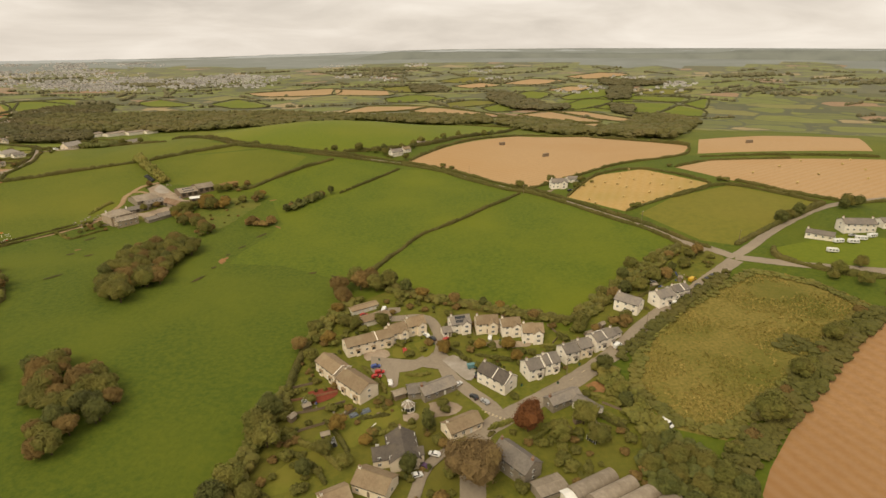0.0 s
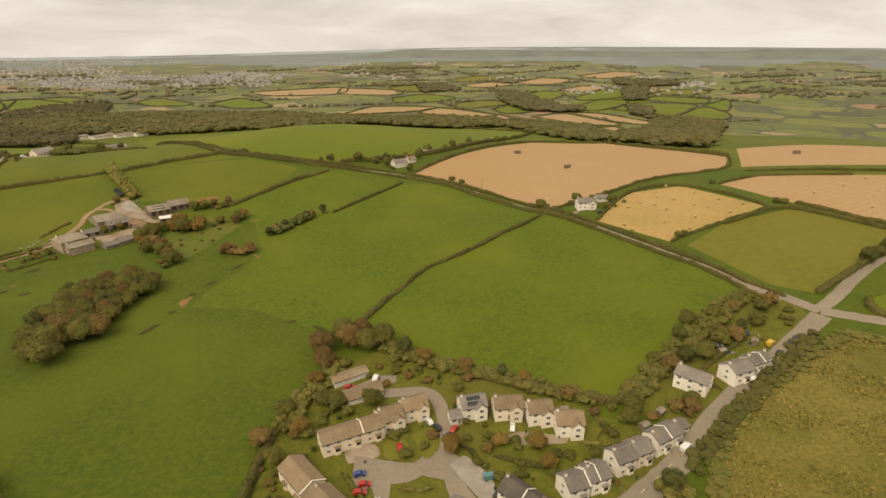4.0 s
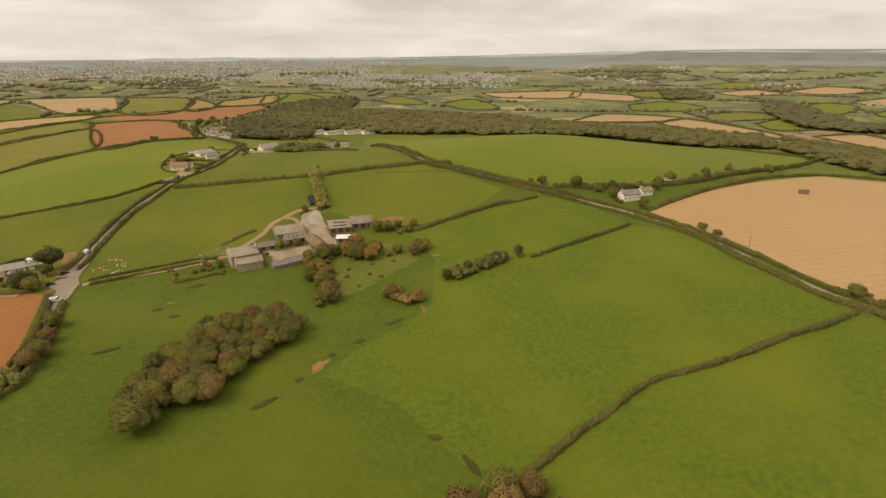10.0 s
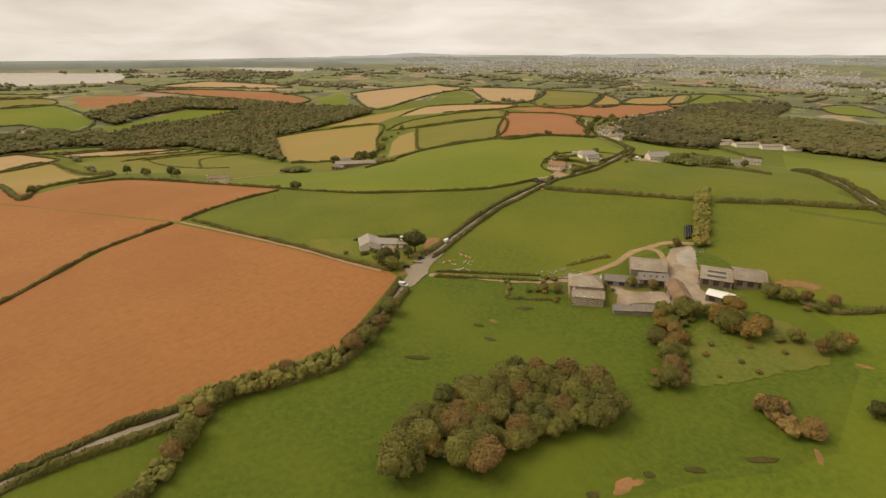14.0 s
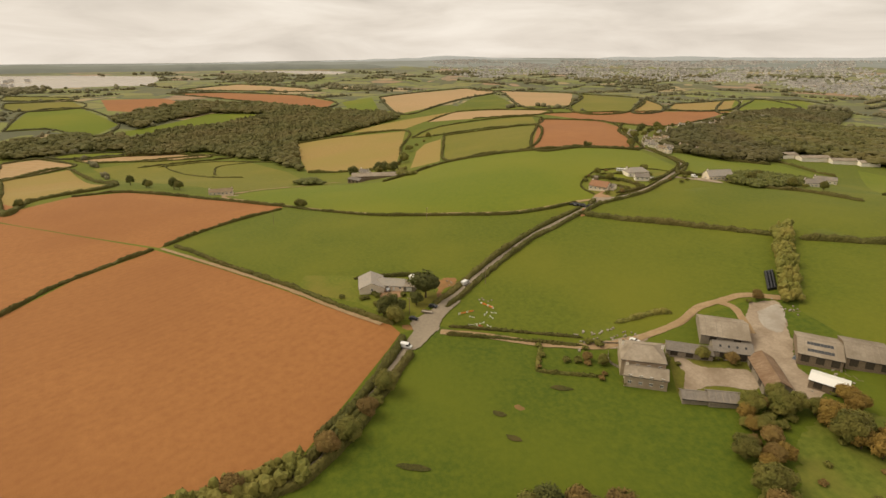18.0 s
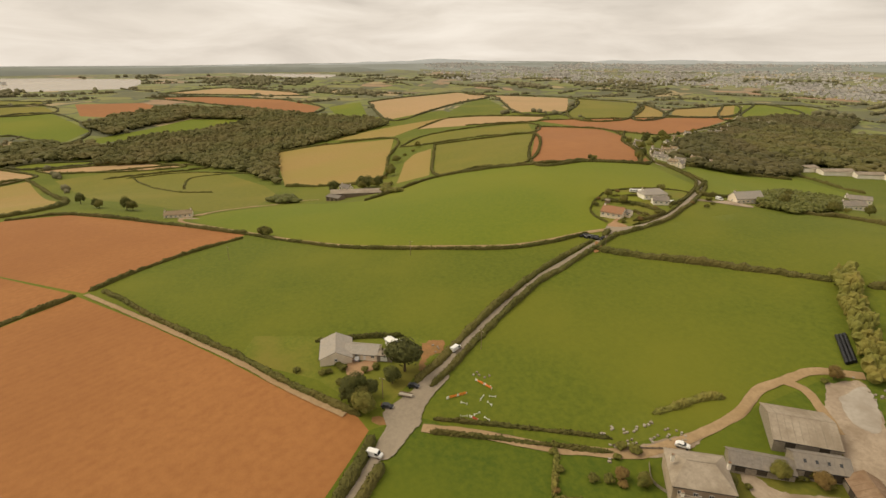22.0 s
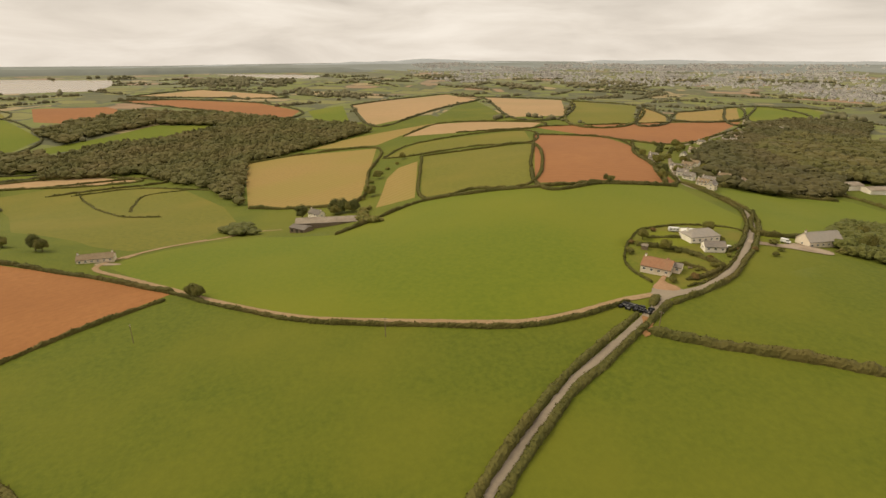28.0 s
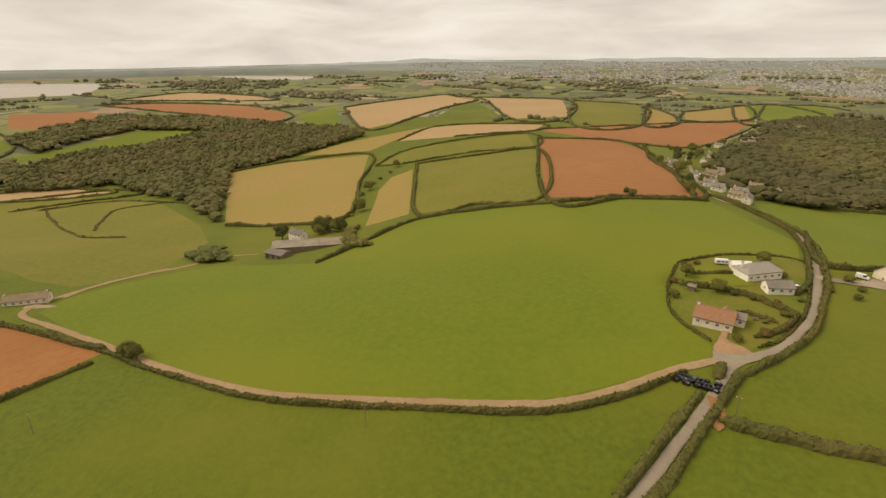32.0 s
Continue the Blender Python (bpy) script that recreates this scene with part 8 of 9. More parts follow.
# far copses and hedgerow trees
SMALL = []
for i in range(5):
    bm = bmesh.new()
    bmesh.ops.create_icosphere(bm, subdivisions=1, radius=1.0)
    for v in bm.verts:
        v.co *= 1 + 0.5 * noise.noise(v.co * 2 + Vector((i * 9, 0, 0)))
    SMALL.append((np.array([v.co[:] for v in bm.verts]), np.array([[v.index for v in f.verts] for f in bm.faces])))
    bm.free()
fr = np.random.default_rng(77)
fx, fy, fs = [], [], []
for _ in range(760):
    az, r = fr.uniform(25, 215), math.sqrt(fr.uniform(1050 ** 2, 4400 ** 2))
    x, y = polar(az, r)
    t, ln = fr.choice((0.4, 1.97)) + fr.uniform(-0.3, 0.3), fr.uniform(60, 330)
    bend = fr.uniform(-0.001, 0.001)
    for i in range(int(ln / 9)):
        fx.append(x + math.cos(t + bend * i * 9) * i * 9 + fr.normal(0, 2))
        fy.append(y + math.sin(t + bend * i * 9) * i * 9 + fr.normal(0, 2))
        fs.append(fr.choice((1.6, 2.2, 3.0, 4.6)))
for _ in range(85):
    az, r = fr.uniform(25, 215), math.sqrt(fr.uniform(1500 ** 2, 4400 ** 2))
    x, y = polar(az, r)
    m = int(fr.integers(25, 110))
    fx += list(x + fr.normal(0, 75, m))
    fy += list(y + fr.normal(0, 30, m))
    fs += list(fr.uniform(3.5, 6.5, m))
fx, fy, fs = np.array(fx), np.array(fy), np.array(fs)
keep = np.hypot(fx, fy) < 3000
for _, _, poly in FIELDS:
    keep &= ~inside(poly, fx, fy)
fx, fy, fs = fx[keep], fy[keep], fs[keep]
fz = height(fx, fy)
fv, ff, base = [], [], 0
for a, b, c, s in zip(fx, fy, fz, fs):
    lv, lf = SMALL[fr.integers(len(SMALL))]
    s *= 1 + math.hypot(a, b) / 7000
    fv.append(lv * (s * 1.25, s * 1.25, s) + (a, b, c + s * 0.6))
    ff.append(lf + base)
    base += len(lv)
tagged(new("far_trees", mesh_from("far_trees", np.vstack(fv), np.vstack(ff), M["hazed_leaf"], True)), "distant hedgerow trees and small copses", "trees", kind="stuff")

# far hills closing the view
def hills(name, r, rise, seed, label, material, span=(0, 360), drop=0.0):
    """One rank of hills; span: where it stands between two bearings, fading out at both; drop: how far below the rim."""
    az = np.arange(0, 360, 0.5)
    top = []
    for a in az:
        q = radians(a)
        el = float(np.interp(a, RIM_AT, RIM, period=360))
        fade = 1.0 if span == (0, 360) else min(1.0, max(0.0, (a - span[0]) / 9), max(0.0, (span[1] - a) / 9))
        top.append(112 + r * math.tan(radians(el - drop)) - (1 - fade) * 70 + rise * noise.fractal(Vector((math.cos(q) * 4, math.sin(q) * 4, seed)), 0.8, 2.2, 4))
    vs = []
    for a, t in zip(az, top):
        q = radians(a)
        for d, z in ((-260, -260), (-120, t - 62), (-40, t - 18), (0, t), (60, t - 30 - 60 * drop)):
            vs.append((-30 + (r + d) * math.cos(q), (r + d) * math.sin(q), z))
    k, n = 5, len(az)
    i = np.arange(n)[:, None] * k + np.arange(k - 1)[None, :]
    j = (np.arange(n)[:, None] + 1) % n * k + np.arange(k - 1)[None, :]
    f = np.stack([i, j, j + 1, i + 1], -1).reshape(-1, 4)
    return tagged(new(name, mesh_from(name, vs, f, material, True)), label, "hills", kind="structure")


# both hill colours carry painted haze, paler and bluer on the farther rank
M["hill"] = mat("hazed_hill", (0.325, 0.345, 0.360), (0.365, 0.385, 0.400), 0.004, 0.95, 5, 0.0012, (0.340, 0.362, 0.380))
M["hill_near"] = mat("hazed_wooded_hill", (0.150, 0.162, 0.145), (0.205, 0.218, 0.195), 0.006, 0.95, 6, 0.003, (0.185, 0.198, 0.172))
hills("backdrop", 4400, 30, 3.3, "low hills along the horizon with haze painted in", M["hill"])
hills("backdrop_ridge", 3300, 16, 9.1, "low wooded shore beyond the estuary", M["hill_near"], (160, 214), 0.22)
hills("backdrop_slope", 3700, 22, 5.7, "wooded ridges under the skyline, haze painted into their colour", M["hill_near"], (40, 104), 0.25)

# ---- garden growth wherever there is room between the houses ----
def road_gap(x, y):
    return min(min(math.hypot(x - a, y - b) - w / 2 for a, b in smooth_line(line, 4.0)) for _, _, w, line in ROADS[1:7])


gr = random.Random(21)
placed = 0
while placed < 150:
    x, y = gr.uniform(45, 288), gr.uniform(-200, 36)
    if not bool(inside(VILLAGE, x, y)) or road_gap(x, y) < 2.2 or any(math.hypot(x - a, y - b) < r * 0.95 + 1.2 for a, b, r in FOOT):
        continue
    tree(gr.choice(("bush", "bush", "bush", "bush_rust", "bush")), x, y, gr.uniform(0.5, 1.15), "in a village garden", "garden shrubs")
    placed += 1

# road markings
for k, (x, y, a, L) in enumerate([(218.1 - 5.7 * i, -50.6 - 4.85 * i, 40, 2.0) for i in range(-6, 9)] + [(139.1 + 1.35 * i, -109.7 - 0.83 * i, -32, 0.7) for i in range(-3, 5)] + [(140.1 + 1.35 * i, -111.1 - 0.83 * i, -32, 0.7) for i in range(-3, 5)]):
    c, s = math.cos(radians(a)) * L / 2, math.sin(radians(a)) * L / 2
    strip("road_marking", [(x - c, y - s), (x + c, y + s)], 0.22, M["line"], 0.40, "worn white road marking", "marking", 1.0, 0.0)


def clutter_pile(x, y, seed, n, spread, kinds, label, category):
    """A loose heap: boards, blocks and lumps lying about on the ground."""
    r = random.Random(seed)
    root = new("clutter_pile")
    z0 = gz(x, y)
    root.matrix_world = Matrix.Translation((x, y, z0))
    tagged(root, label, category, "farm clutter")
    for i in range(n):
        a, b = r.gauss(0, spread), r.gauss(0, spread)
        k = r.choice(kinds)
        if k == "board":
            me = shared_box("board", (-1.3, 1.3, -0.12, 0.12, 0, 0.1), M["wood"])
        elif k == "block":
            me = shared_box("block", (-0.35, 0.35, -0.3, 0.3, 0, 0.5), M["stone"])
        elif k == "crate":
            me = shared_box("crate", (-0.42, 0.42, -0.32, 0.32, 0, 0.45), M["concrete"])
        else:
            me = shared_box("drum", (-0.3, 0.3, -0.3, 0.3, 0, 0.9), M["car_blue"])
        o = part(k, me, None, root)
        o.matrix_local = pose(a, b, gz(x + a, y + b) - z0 - 0.03, 0, 0, r.uniform(0, 180))


for k, (x, y, n, sp) in enumerate(((-94.6, 152.2, 22, 3.5), (-99.8, 156.4, 16, 3.0), (-89.3, 145.6, 16, 2.5), (-109.9, 156.3, 12, 2.5), (-130.7, 172.3, 14, 3.0), (-92.3, 132.8, 12, 2.0), (-121.9, 123.7, 10, 1.8))):
    clutter_pile(x, y, k, n, sp, ("board", "board", "block", "crate"), "heap of old boards and blocks in the farmyard", "rubble")
for k, (x, y) in enumerate(((-144.7, 106.3), (-146.4, 101), (-146.9, 95.6), (-147.7, 90.3), (-197.6, 60.4))):
    clutter_pile(x, y, 50 + k, 6, 1.0, ("crate", "block"), "pale crates and blocks beside the track", "crates")
clutter_pile(-218.2, 51.2, 70, 10, 2.0, ("board", "block"), "rubble on dug-over red earth", "rubble")
for k, (x, y) in enumerate(((232.5, -17.4), (239.8, -10.6), (245.4, -6), (177.9, -115.5), (68.8, -105.2), (81.2, -110.9))):
    clutter_pile(x, y, 80 + k, 9, 1.6, ("board", "crate", "block", "drum"), "garden clutter of boards and crates", "clutter")


# ---- village ground: roads, courts and lawns ----
area([(86.1, -71), (97.3, -72.6), (109.5, -73), (116.1, -66.3), (121.3, -70.4), (124.9, -79.8), (116.9, -80.2), (107.7, -78.4), (100.8, -80.9), (100.4, -91.6), (97.5, -92.8), (94, -84.5), (89, -85.8)], "asphalt",
     "grey asphalt turning head of the cul-de-sac", "road", 0.31, 1, 0.12)
area([(94.9, -65.2), (100.7, -60.7), (105.3, -70.5), (97.3, -72)], "lawn", "small front lawn by the terrace", "lawn", 0.34, 2, 0.1)
area([(104.7, -60.5), (111.9, -55.9), (114.9, -64.3), (110.4, -71.4)], "lawn", "rounded front lawn beside the turning circle", "lawn", 0.34, 3, 0.1)
area([(118.5, -73.7), (124.3, -70.2), (133, -81.5), (129.3, -88.1)], "concrete", "pale concrete parking court", "drive", 0.33, 4, 0.1)
area([(114.1, -102.7), (121.6, -101.2), (127.3, -105.2), (124.5, -109.1), (115.6, -111.1), (114.3, -106.9)], "gravel", "pale gravel court beside the bungalow", "drive", 0.16, 5, 0.25)
area([(89.1, -107.8), (101.1, -104.4), (104.4, -109.6), (100.7, -115.1), (94, -123), (87.2, -128.7), (83.7, -119.3)], "lawn", "long garden lawn with worn patches", "lawn", 0.15, 6, 0.3)
area([(133.5, -56), (143.2, -53.4), (145.7, -59.7), (152.7, -60.4), (152.5, -64.7), (135.6, -66.5)], "lawn", "shared front lawn of the detached houses", "lawn", 0.15, 7, 0.3)
area([(138.2, -60), (144.6, -58.2), (157.7, -60.7), (157.4, -63.9), (140.5, -64.2)], "gravel", "pale shared drive of the detached houses", "drive", 0.19, 8, 0.2)
area([(164, -114.5), (172.2, -112), (175.3, -122), (165.5, -124.5)], "lawn", "back garden lawn behind the roadside cottage", "lawn", 0.15, 9, 0.3)
area([(177.5, -93.3), (182.4, -90.9), (185.7, -95), (182.9, -98.3), (178.8, -96.4)], "bare", "bare reddish earth beside the meadow bushes", "bare earth", 0.14, 10, 0.3)
area([(104.4, -109.6), (109.4, -108.7), (110.6, -112.4), (105.7, -113.7)], "gravel", "small paved patio beside the conservatory", "patio", 0.2, 11, 0.1)
area([(80.9, -67), (91.9, -65.4), (94.2, -70.6), (85.3, -74.2)], "gravel", "worn drive in front of the terrace", "drive", 0.16, 12, 0.2)
area([(64.4, -97.9), (74.3, -94.1), (76.6, -99.3), (68.8, -105.2)], "deck", "dark red painted garden deck", "deck", 0.25, 13, 0.05)


def garden_hedge(pts, width, tall, label, material="hedge", seed=1):
    v, f = hedge_mesh(pts, width, tall, seed, 0.7, 0.28, 14)
    return tagged(new("hedge", mesh_from("hedge", v, f, M[material])), label, "hedge", "garden hedges", "stuff")


for k, (w, h, line) in enumerate(((1.6, 1.4, [(87.4, -112.7), (93.4, -111.3), (99.4, -109.9)]), (1.4, 1.3, [(93.9, -120.9), (101.8, -118.2), (109.9, -116.7)]), (1.8, 1.8, [(171.3, -105.2), (177.7, -111.3), (187.1, -120.4)]),
                                  (1.4, 1.3, [(175.3, -105), (181.7, -111.1), (188.9, -116.1)]), (1.5, 1.4, [(133.3, -69.8), (141.5, -72.6), (149.7, -75.4)]), (1.4, 1.5, [(162.9, -65.3), (170.9, -66), (176.6, -62.5)]),
                                  (1.5, 1.5, [(75.3, -114.4), (81.8, -122.6), (87.4, -131.9)]), (1.6, 1.6, [(61.5, -121.8), (69.9, -127.6), (78.2, -131.3), (86.7, -139.3)]), (1.3, 1.2, [(66.1, -132.1), (76.5, -137.8), (83, -145.9)]),
                                  (1.6, 1.5, [(172.8, -64.8), (182.6, -62.3), (191.3, -59.8)]), (1.5, 1.5, [(118.9, -63), (125.1, -67), (128.5, -73.2)]), (1.8, 1.8, [(137.1, -118.5), (142, -116.1), (147, -113.7)]),
                                  (1.8, 1.8, [(136.3, -121.7), (139.1, -118.9)]), (1.4, 1.3, [(83.6, -78.6), (92.2, -88.9), (96.7, -97.2)]), (1.4, 1.4, [(100.6, -95.9), (99, -102.4), (96.1, -105.8)]),
                                  (1.5, 1.5, [(148.6, -125.3), (156.4, -120.7), (162, -114.1)]), (1.4, 1.6, [(216.6, -28.8), (223.1, -23.1), (232.4, -15.3), (243.5, -7.2)]), (1.4, 1.4, [(103, -84), (109.1, -84.8), (114, -83.5)]),
                                  (1.4, 1.4, [(220.2, -39.3), (215.9, -33.1), (219.3, -24.4)]), (1.6, 1.6, [(172.8, -96.7), (181, -100.5), (189.3, -106.5)]))):
    garden_hedge(line, w, h, "clipped green garden hedge between plots", "leaf" if k % 2 else "hedge", 500 + k)


def conservatory(x, y, r=3.0):
    """A white glazed octagon with a pointed roof."""
    root = new("conservatory")
    root.matrix_world = pose(x, y, gz(x, y), 0, 0, 20)
    tagged(root, "white glazed octagonal conservatory with pointed roof", "conservatory", "garden buildings")
    ring = [(math.cos(i * math.tau / 8) * r, math.sin(i * math.tau / 8) * r) for i in range(8)]
    bm = bmesh.new()
    prism(bm, [(u * 1.02, v * 1.02) for u, v in ring], -0.4, 0.7)
    part("dwarf_wall", bm, M["render"], root).matrix_local = Matrix.Rotation(radians(90), 4, "X")
    for i in range(8):
        (a, b), (c, d) = ring[i], ring[(i + 1) % 8]
        t = math.degrees(math.atan2(d - b, c - a))
        ln = math.hypot(c - a, d - b)
        po = part("post", shared_box("conservatory_post", (-0.09, 0.09, -0.09, 0.09, 0.4, 2.5), M["frame"]), None, root)
        po.matrix_local = pose(a, b, 0, 0, 0, t)
        gl = part("pane", shared_box("conservatory_pane", (0.1, 2.2, -0.02, 0.02, 0.7, 2.35), M["glass"]), None, root)
        gl.matrix_local = pose(a, b, 0, 0, 0, t) @ Matrix.Diagonal((ln / 2.3, 1, 1, 1))
        rail = part("rail", shared_box("conservatory_rail", (0, 2.3, -0.1, 0.1, 2.35, 2.6), M["frame"]), None, root)
        rail.matrix_local = pose(a, b, 0, 0, 0, t)
        bm = bmesh.new()
        vs = [bm.verts.new(p) for p in ((a * 1.08, b * 1.08, 2.5), (c * 1.08, d * 1.08, 2.5), (0, 0, 4.6), (a * 1.0, b * 1.0, 2.42), (c, d, 2.42), (0, 0, 4.5))]
        for f in ((0, 1, 2), (3, 5, 4), (0, 3, 4, 1), (1, 4, 5, 2), (2, 5, 3, 0)):
            bm.faces.new([vs[q] for q in f])
        part("roof_panel", bm, M["sheet"], root, "pale grey roof panel")
        bm = box_bm(0, math.hypot(r * 1.08, 2.1), -0.07, 0.07, 0, 0.1)
        rb = part("glazing_bar", bm, M["frame"], root)
        rb.matrix_local = Matrix.Translation((a * 1.08, b * 1.08, 2.5)) @ Matrix.Rotation(math.atan2(-b, -a), 4, "Z") @ Matrix.Rotation(-math.atan2(2.1, r * 1.08), 4, "Y")
    part("finial", box_bm(-0.06, 0.06, -0.06, 0.06, 4.5, 5.0), M["frame"], root)


conservatory(106.3, -106.8, 2.6)


def tarpaulin(x, y, turn, L, W, paint, label, up=0.9, seed=1):
    """A cloth thrown over a low heap, with sagging folds."""
    bm = bmesh.new()
    n = 10
    grid = [[None] * (n + 1) for _ in range(n + 1)]
    for i in range(n + 1):
        for j in range(n + 1):
            u, v = i / n * 2 - 1, j / n * 2 - 1
            edge = max(abs(u), abs(v))
            z = up * (1 - edge ** 6) * (0.85 + 0.25 * noise.noise(Vector((u * 2.2, v * 2.2, seed)))) + 0.05
            grid[i][j] = bm.verts.new((u * L / 2, v * W / 2, z))
    for i in range(n):
        for j in range(n):
            bm.faces.new((grid[i][j], grid[i + 1][j], grid[i + 1][j + 1], grid[i][j + 1]))
    bmesh.ops.solidify(bm, geom=list(bm.faces), thickness=0.04)
    me = bpy.data.meshes.new("tarpaulin")
    bm.to_mesh(me)
    bm.free()
    me.materials.append(M["car_" + paint])
    o = new("tarpaulin", me)
    o.matrix_world = pose(x, y, gz(x, y) + 0.04, 0, 0, turn)
    return tagged(o, label, "tarpaulin", "tarpaulins")


tarpaulin(89.7, -108.6, 33, 4.5, 2.6, "tarp", "blue-grey tarpaulin over a garden heap")
tarpaulin(85.8, -110.9, 28, 3.6, 2.6, "tarp", "blue-grey tarpaulin on the garden lawn", seed=2)
tarpaulin(-105.4, 148.2, 26, 4.0, 3.0, "tarp", "grey tarpaulin over a heap in the yard", seed=3)
plank = new("long_board", shared_box("long_board", (-2.4, 2.4, -0.22, 0.22, 0, 0.12), M["frame"]))
plank.matrix_world = pose(93.7, -117.1, gz(93.7, -117.1) + 0.18, 0, 0, 60)
tagged(plank, "long white board lying on the lawn", "board")


def greenhouse(x, y, turn):
    root = new("greenhouse")
    root.matrix_world = pose(x, y, gz(x, y), 0, 0, turn)
    tagged(root, "small white-framed greenhouse in a garden", "greenhouse", "garden buildings")
    bm = bmesh.new()
    prism(bm, [(-1.2, 0), (1.2, 0), (1.2, 1.5), (0, 2.2), (-1.2, 1.5)], -1.8, 1.8)
    body = part("glazing", bm, M["glass"], root)
    for i in range(5):
        v = -1.8 + 0.9 * i
        for s in (-1, 1):
            part("upright", shared_box("greenhouse_upright", (-0.05, 0.05, -0.05, 0.05, 0, 1.55), M["frame"]), None, root).matrix_local = pose(s * 1.22, v, 0)
            rb = part("rafter", shared_box("greenhouse_rafter", (0, 1.4, -0.05, 0.05, -0.03, 0.05), M["frame"]), None, root)
            rb.matrix_local = pose(0, v, 2.22, 0, 0, 0 if s > 0 else 180) @ Matrix.Rotation(math.atan2(0.7, 1.2), 4, "Y")


for x, y, a in ((65.8, -105.3, 33), (81, -126.9, 23), (173.5, -124.2, 43), (229.3, -13.3, 38)):
    greenhouse(x, y, a)

# ---- farm ground ----
area([(-127.1, 112.5), (-117.2, 114.5), (-108.5, 127.1), (-99.2, 121.6), (-106.9, 110.4), (-108.3, 98.7), (-116.8, 106.0), (-125.7, 108.8)], "gravel", "pale beaten yard between the stone ranges", "yard", 0.16, 21, 0.22)
area([(-142.8, 164.9), (-138, 175), (-126.1, 165.6), (-114, 155.2), (-101.7, 143.6), (-91.3, 143.2), (-86.7, 133), (-97.4, 130.7), (-113.8, 137.1), (-118.5, 140.2), (-129.1, 146.2)], "gravel", "dusty farmyard strewn with rubble between the barns", "yard", 0.18, 22, 0.28)
area([(-136.3, 161.4), (-135.7, 173.6), (-123.7, 163.1), (-120.9, 156.2), (-127.8, 155.5)], "concrete", "pale concrete pad beside the silage bales", "yard", 0.23, 23, 0.2)
area([(-147.5, 86.5), (-145.3, 99.3), (-143.6, 115.4), (-139.1, 104), (-140.2, 94.1), (-144.4, 82)], "gravel", "pale forecourt beside the farmhouse", "yard", 0.15, 24, 0.25)
for k, (x, y, a, t) in enumerate(((-13.8, 74.8, 5, 62), (-19.4, 54, 3, 60), (-23.8, 40.2, 1.8, 55), (-26.5, 3, 5, 70), (38, 15, 2.4, 20), (54, 8.6, 5, -35), (-109, -1, 5.5, 60), (-122.4, 33.2, 2.5, 45), (-110.3, 32.4, 2.5, 45), (-127, 60, 4, 60), (-24.5, 20.2, 2, 75))):
    patch(x, y, a, 1.3, t, "rush", "low dark strip of rushes in the pasture", "rushes", 0.3, 300 + k)
area([(-90, 166.8), (-78.7, 179.6), (-72.2, 185), (-75.6, 187.6), (-85.4, 181.9)], "bare", "trampled earth behind the cattle sheds", "bare earth", 0.14, 25, 0.8)
area([(-76, 112), (-52, 86), (-44, 100), (-40, 120), (-36, 140), (-55, 150), (-72, 146), (-80, 128)], "fern", "green bracken filling the hollow below the farm", "bracken", 0.2, 39, 0.6)
row(["bush", "bush_rust", "bush"], [(-66, 112), (-58, 122), (-52, 112), (-47, 130), (-61, 104), (-70, 122), (-50, 98), (-44, 112)], 0.5, "in the bracken below the farm", "trees below the farm")
row(["bush", "bush", "green", "bush"], [(-121.8, 119.3), (-120.1, 122.2), (-116.7, 125.1), (-114.2, 127.7), (-112.4, 126.2), (-118.4, 121.5)], 0.55, "in the farmyard bed", "garden shrubs")
row(["bush", "bush", "bush_rust"], [(-140.6, 70.2), (-138.1, 73.9), (-136.5, 77.6), (-144.3, 88.1), (-147.7, 85.3), (-126.3, 76.7), (-120.3, 83.9)], 0.6, "round the farmhouse garden", "garden shrubs")

# ---- bungalow and the houses on the bend ----
area([(-225.1, 17.1), (-221.9, 21.9), (-223.3, 27.1), (-215.9, 26.6), (-214.2, 21.4), (-210.9, 18.5), (-214.4, 15.2), (-219.2, 15.4)], "paving", "pinkish paved drive in front of the bungalow", "drive", 0.16, 31, 0.2)
area([(-302.3, 201.4), (-301.1, 203.9), (-295.6, 194.6), (-288.4, 195.4), (-286, 192.7), (-292.3, 185.5), (-297.1, 192.5)], "paving", "pale paved entrance drive of the red bungalow", "drive", 0.40, 32, 0.12)
for k, (w, h, line) in enumerate(((2.4, 2.0, [(-335.5, 212.6), (-326.4, 220.9), (-315.1, 227.4), (-303.5, 229.1), (-294.9, 230.4)]), (1.6, 1.4, [(-307.7, 213), (-300.2, 217), (-295.4, 218.4)]), (2.0, 1.8, [(-291.8, 203.5), (-290.2, 210.4), (-291.7, 222.5), (-295.9, 231.3)]),
                                  (1.8, 1.6, [(-241.9, 7.3), (-237.4, 28.1), (-232.6, 41.9)]), (1.6, 1.5, [(-341.9, 225.1), (-336.7, 237.1), (-333.2, 242.3)]))):
    garden_hedge(line, w, h, "clipped garden hedge round the bungalow plots", "hedge", 540 + k)
row(["bush", "bush_rust", "bush"], [(-306.4, 319.1), (-297.1, 320.6), (-291.3, 326.1), (-299.1, 329), (-285, 320.1), (-309.8, 279.2), (-301.7, 274.8), (-293, 311.3)], 0.8, "beside the dormer house drive", "garden shrubs")
for k, line in enumerate(([(-947, -169), (-883, -149), (-806, -123), (-756, -103), (-712, -82), (-691, -46)], [(-744, -80), (-801, -84), (-867, -78), (-865, -21)])):
    v, f = hedge_mesh(line, 2.2, 1.1, 560 + k, 3.0, 0.9, 0.8)
    tagged(new("hedge", mesh_from("hedge", v, f, M["hedge"])), "thin dark boundary line across the hillside", "hedge", "field hedges", "stuff")
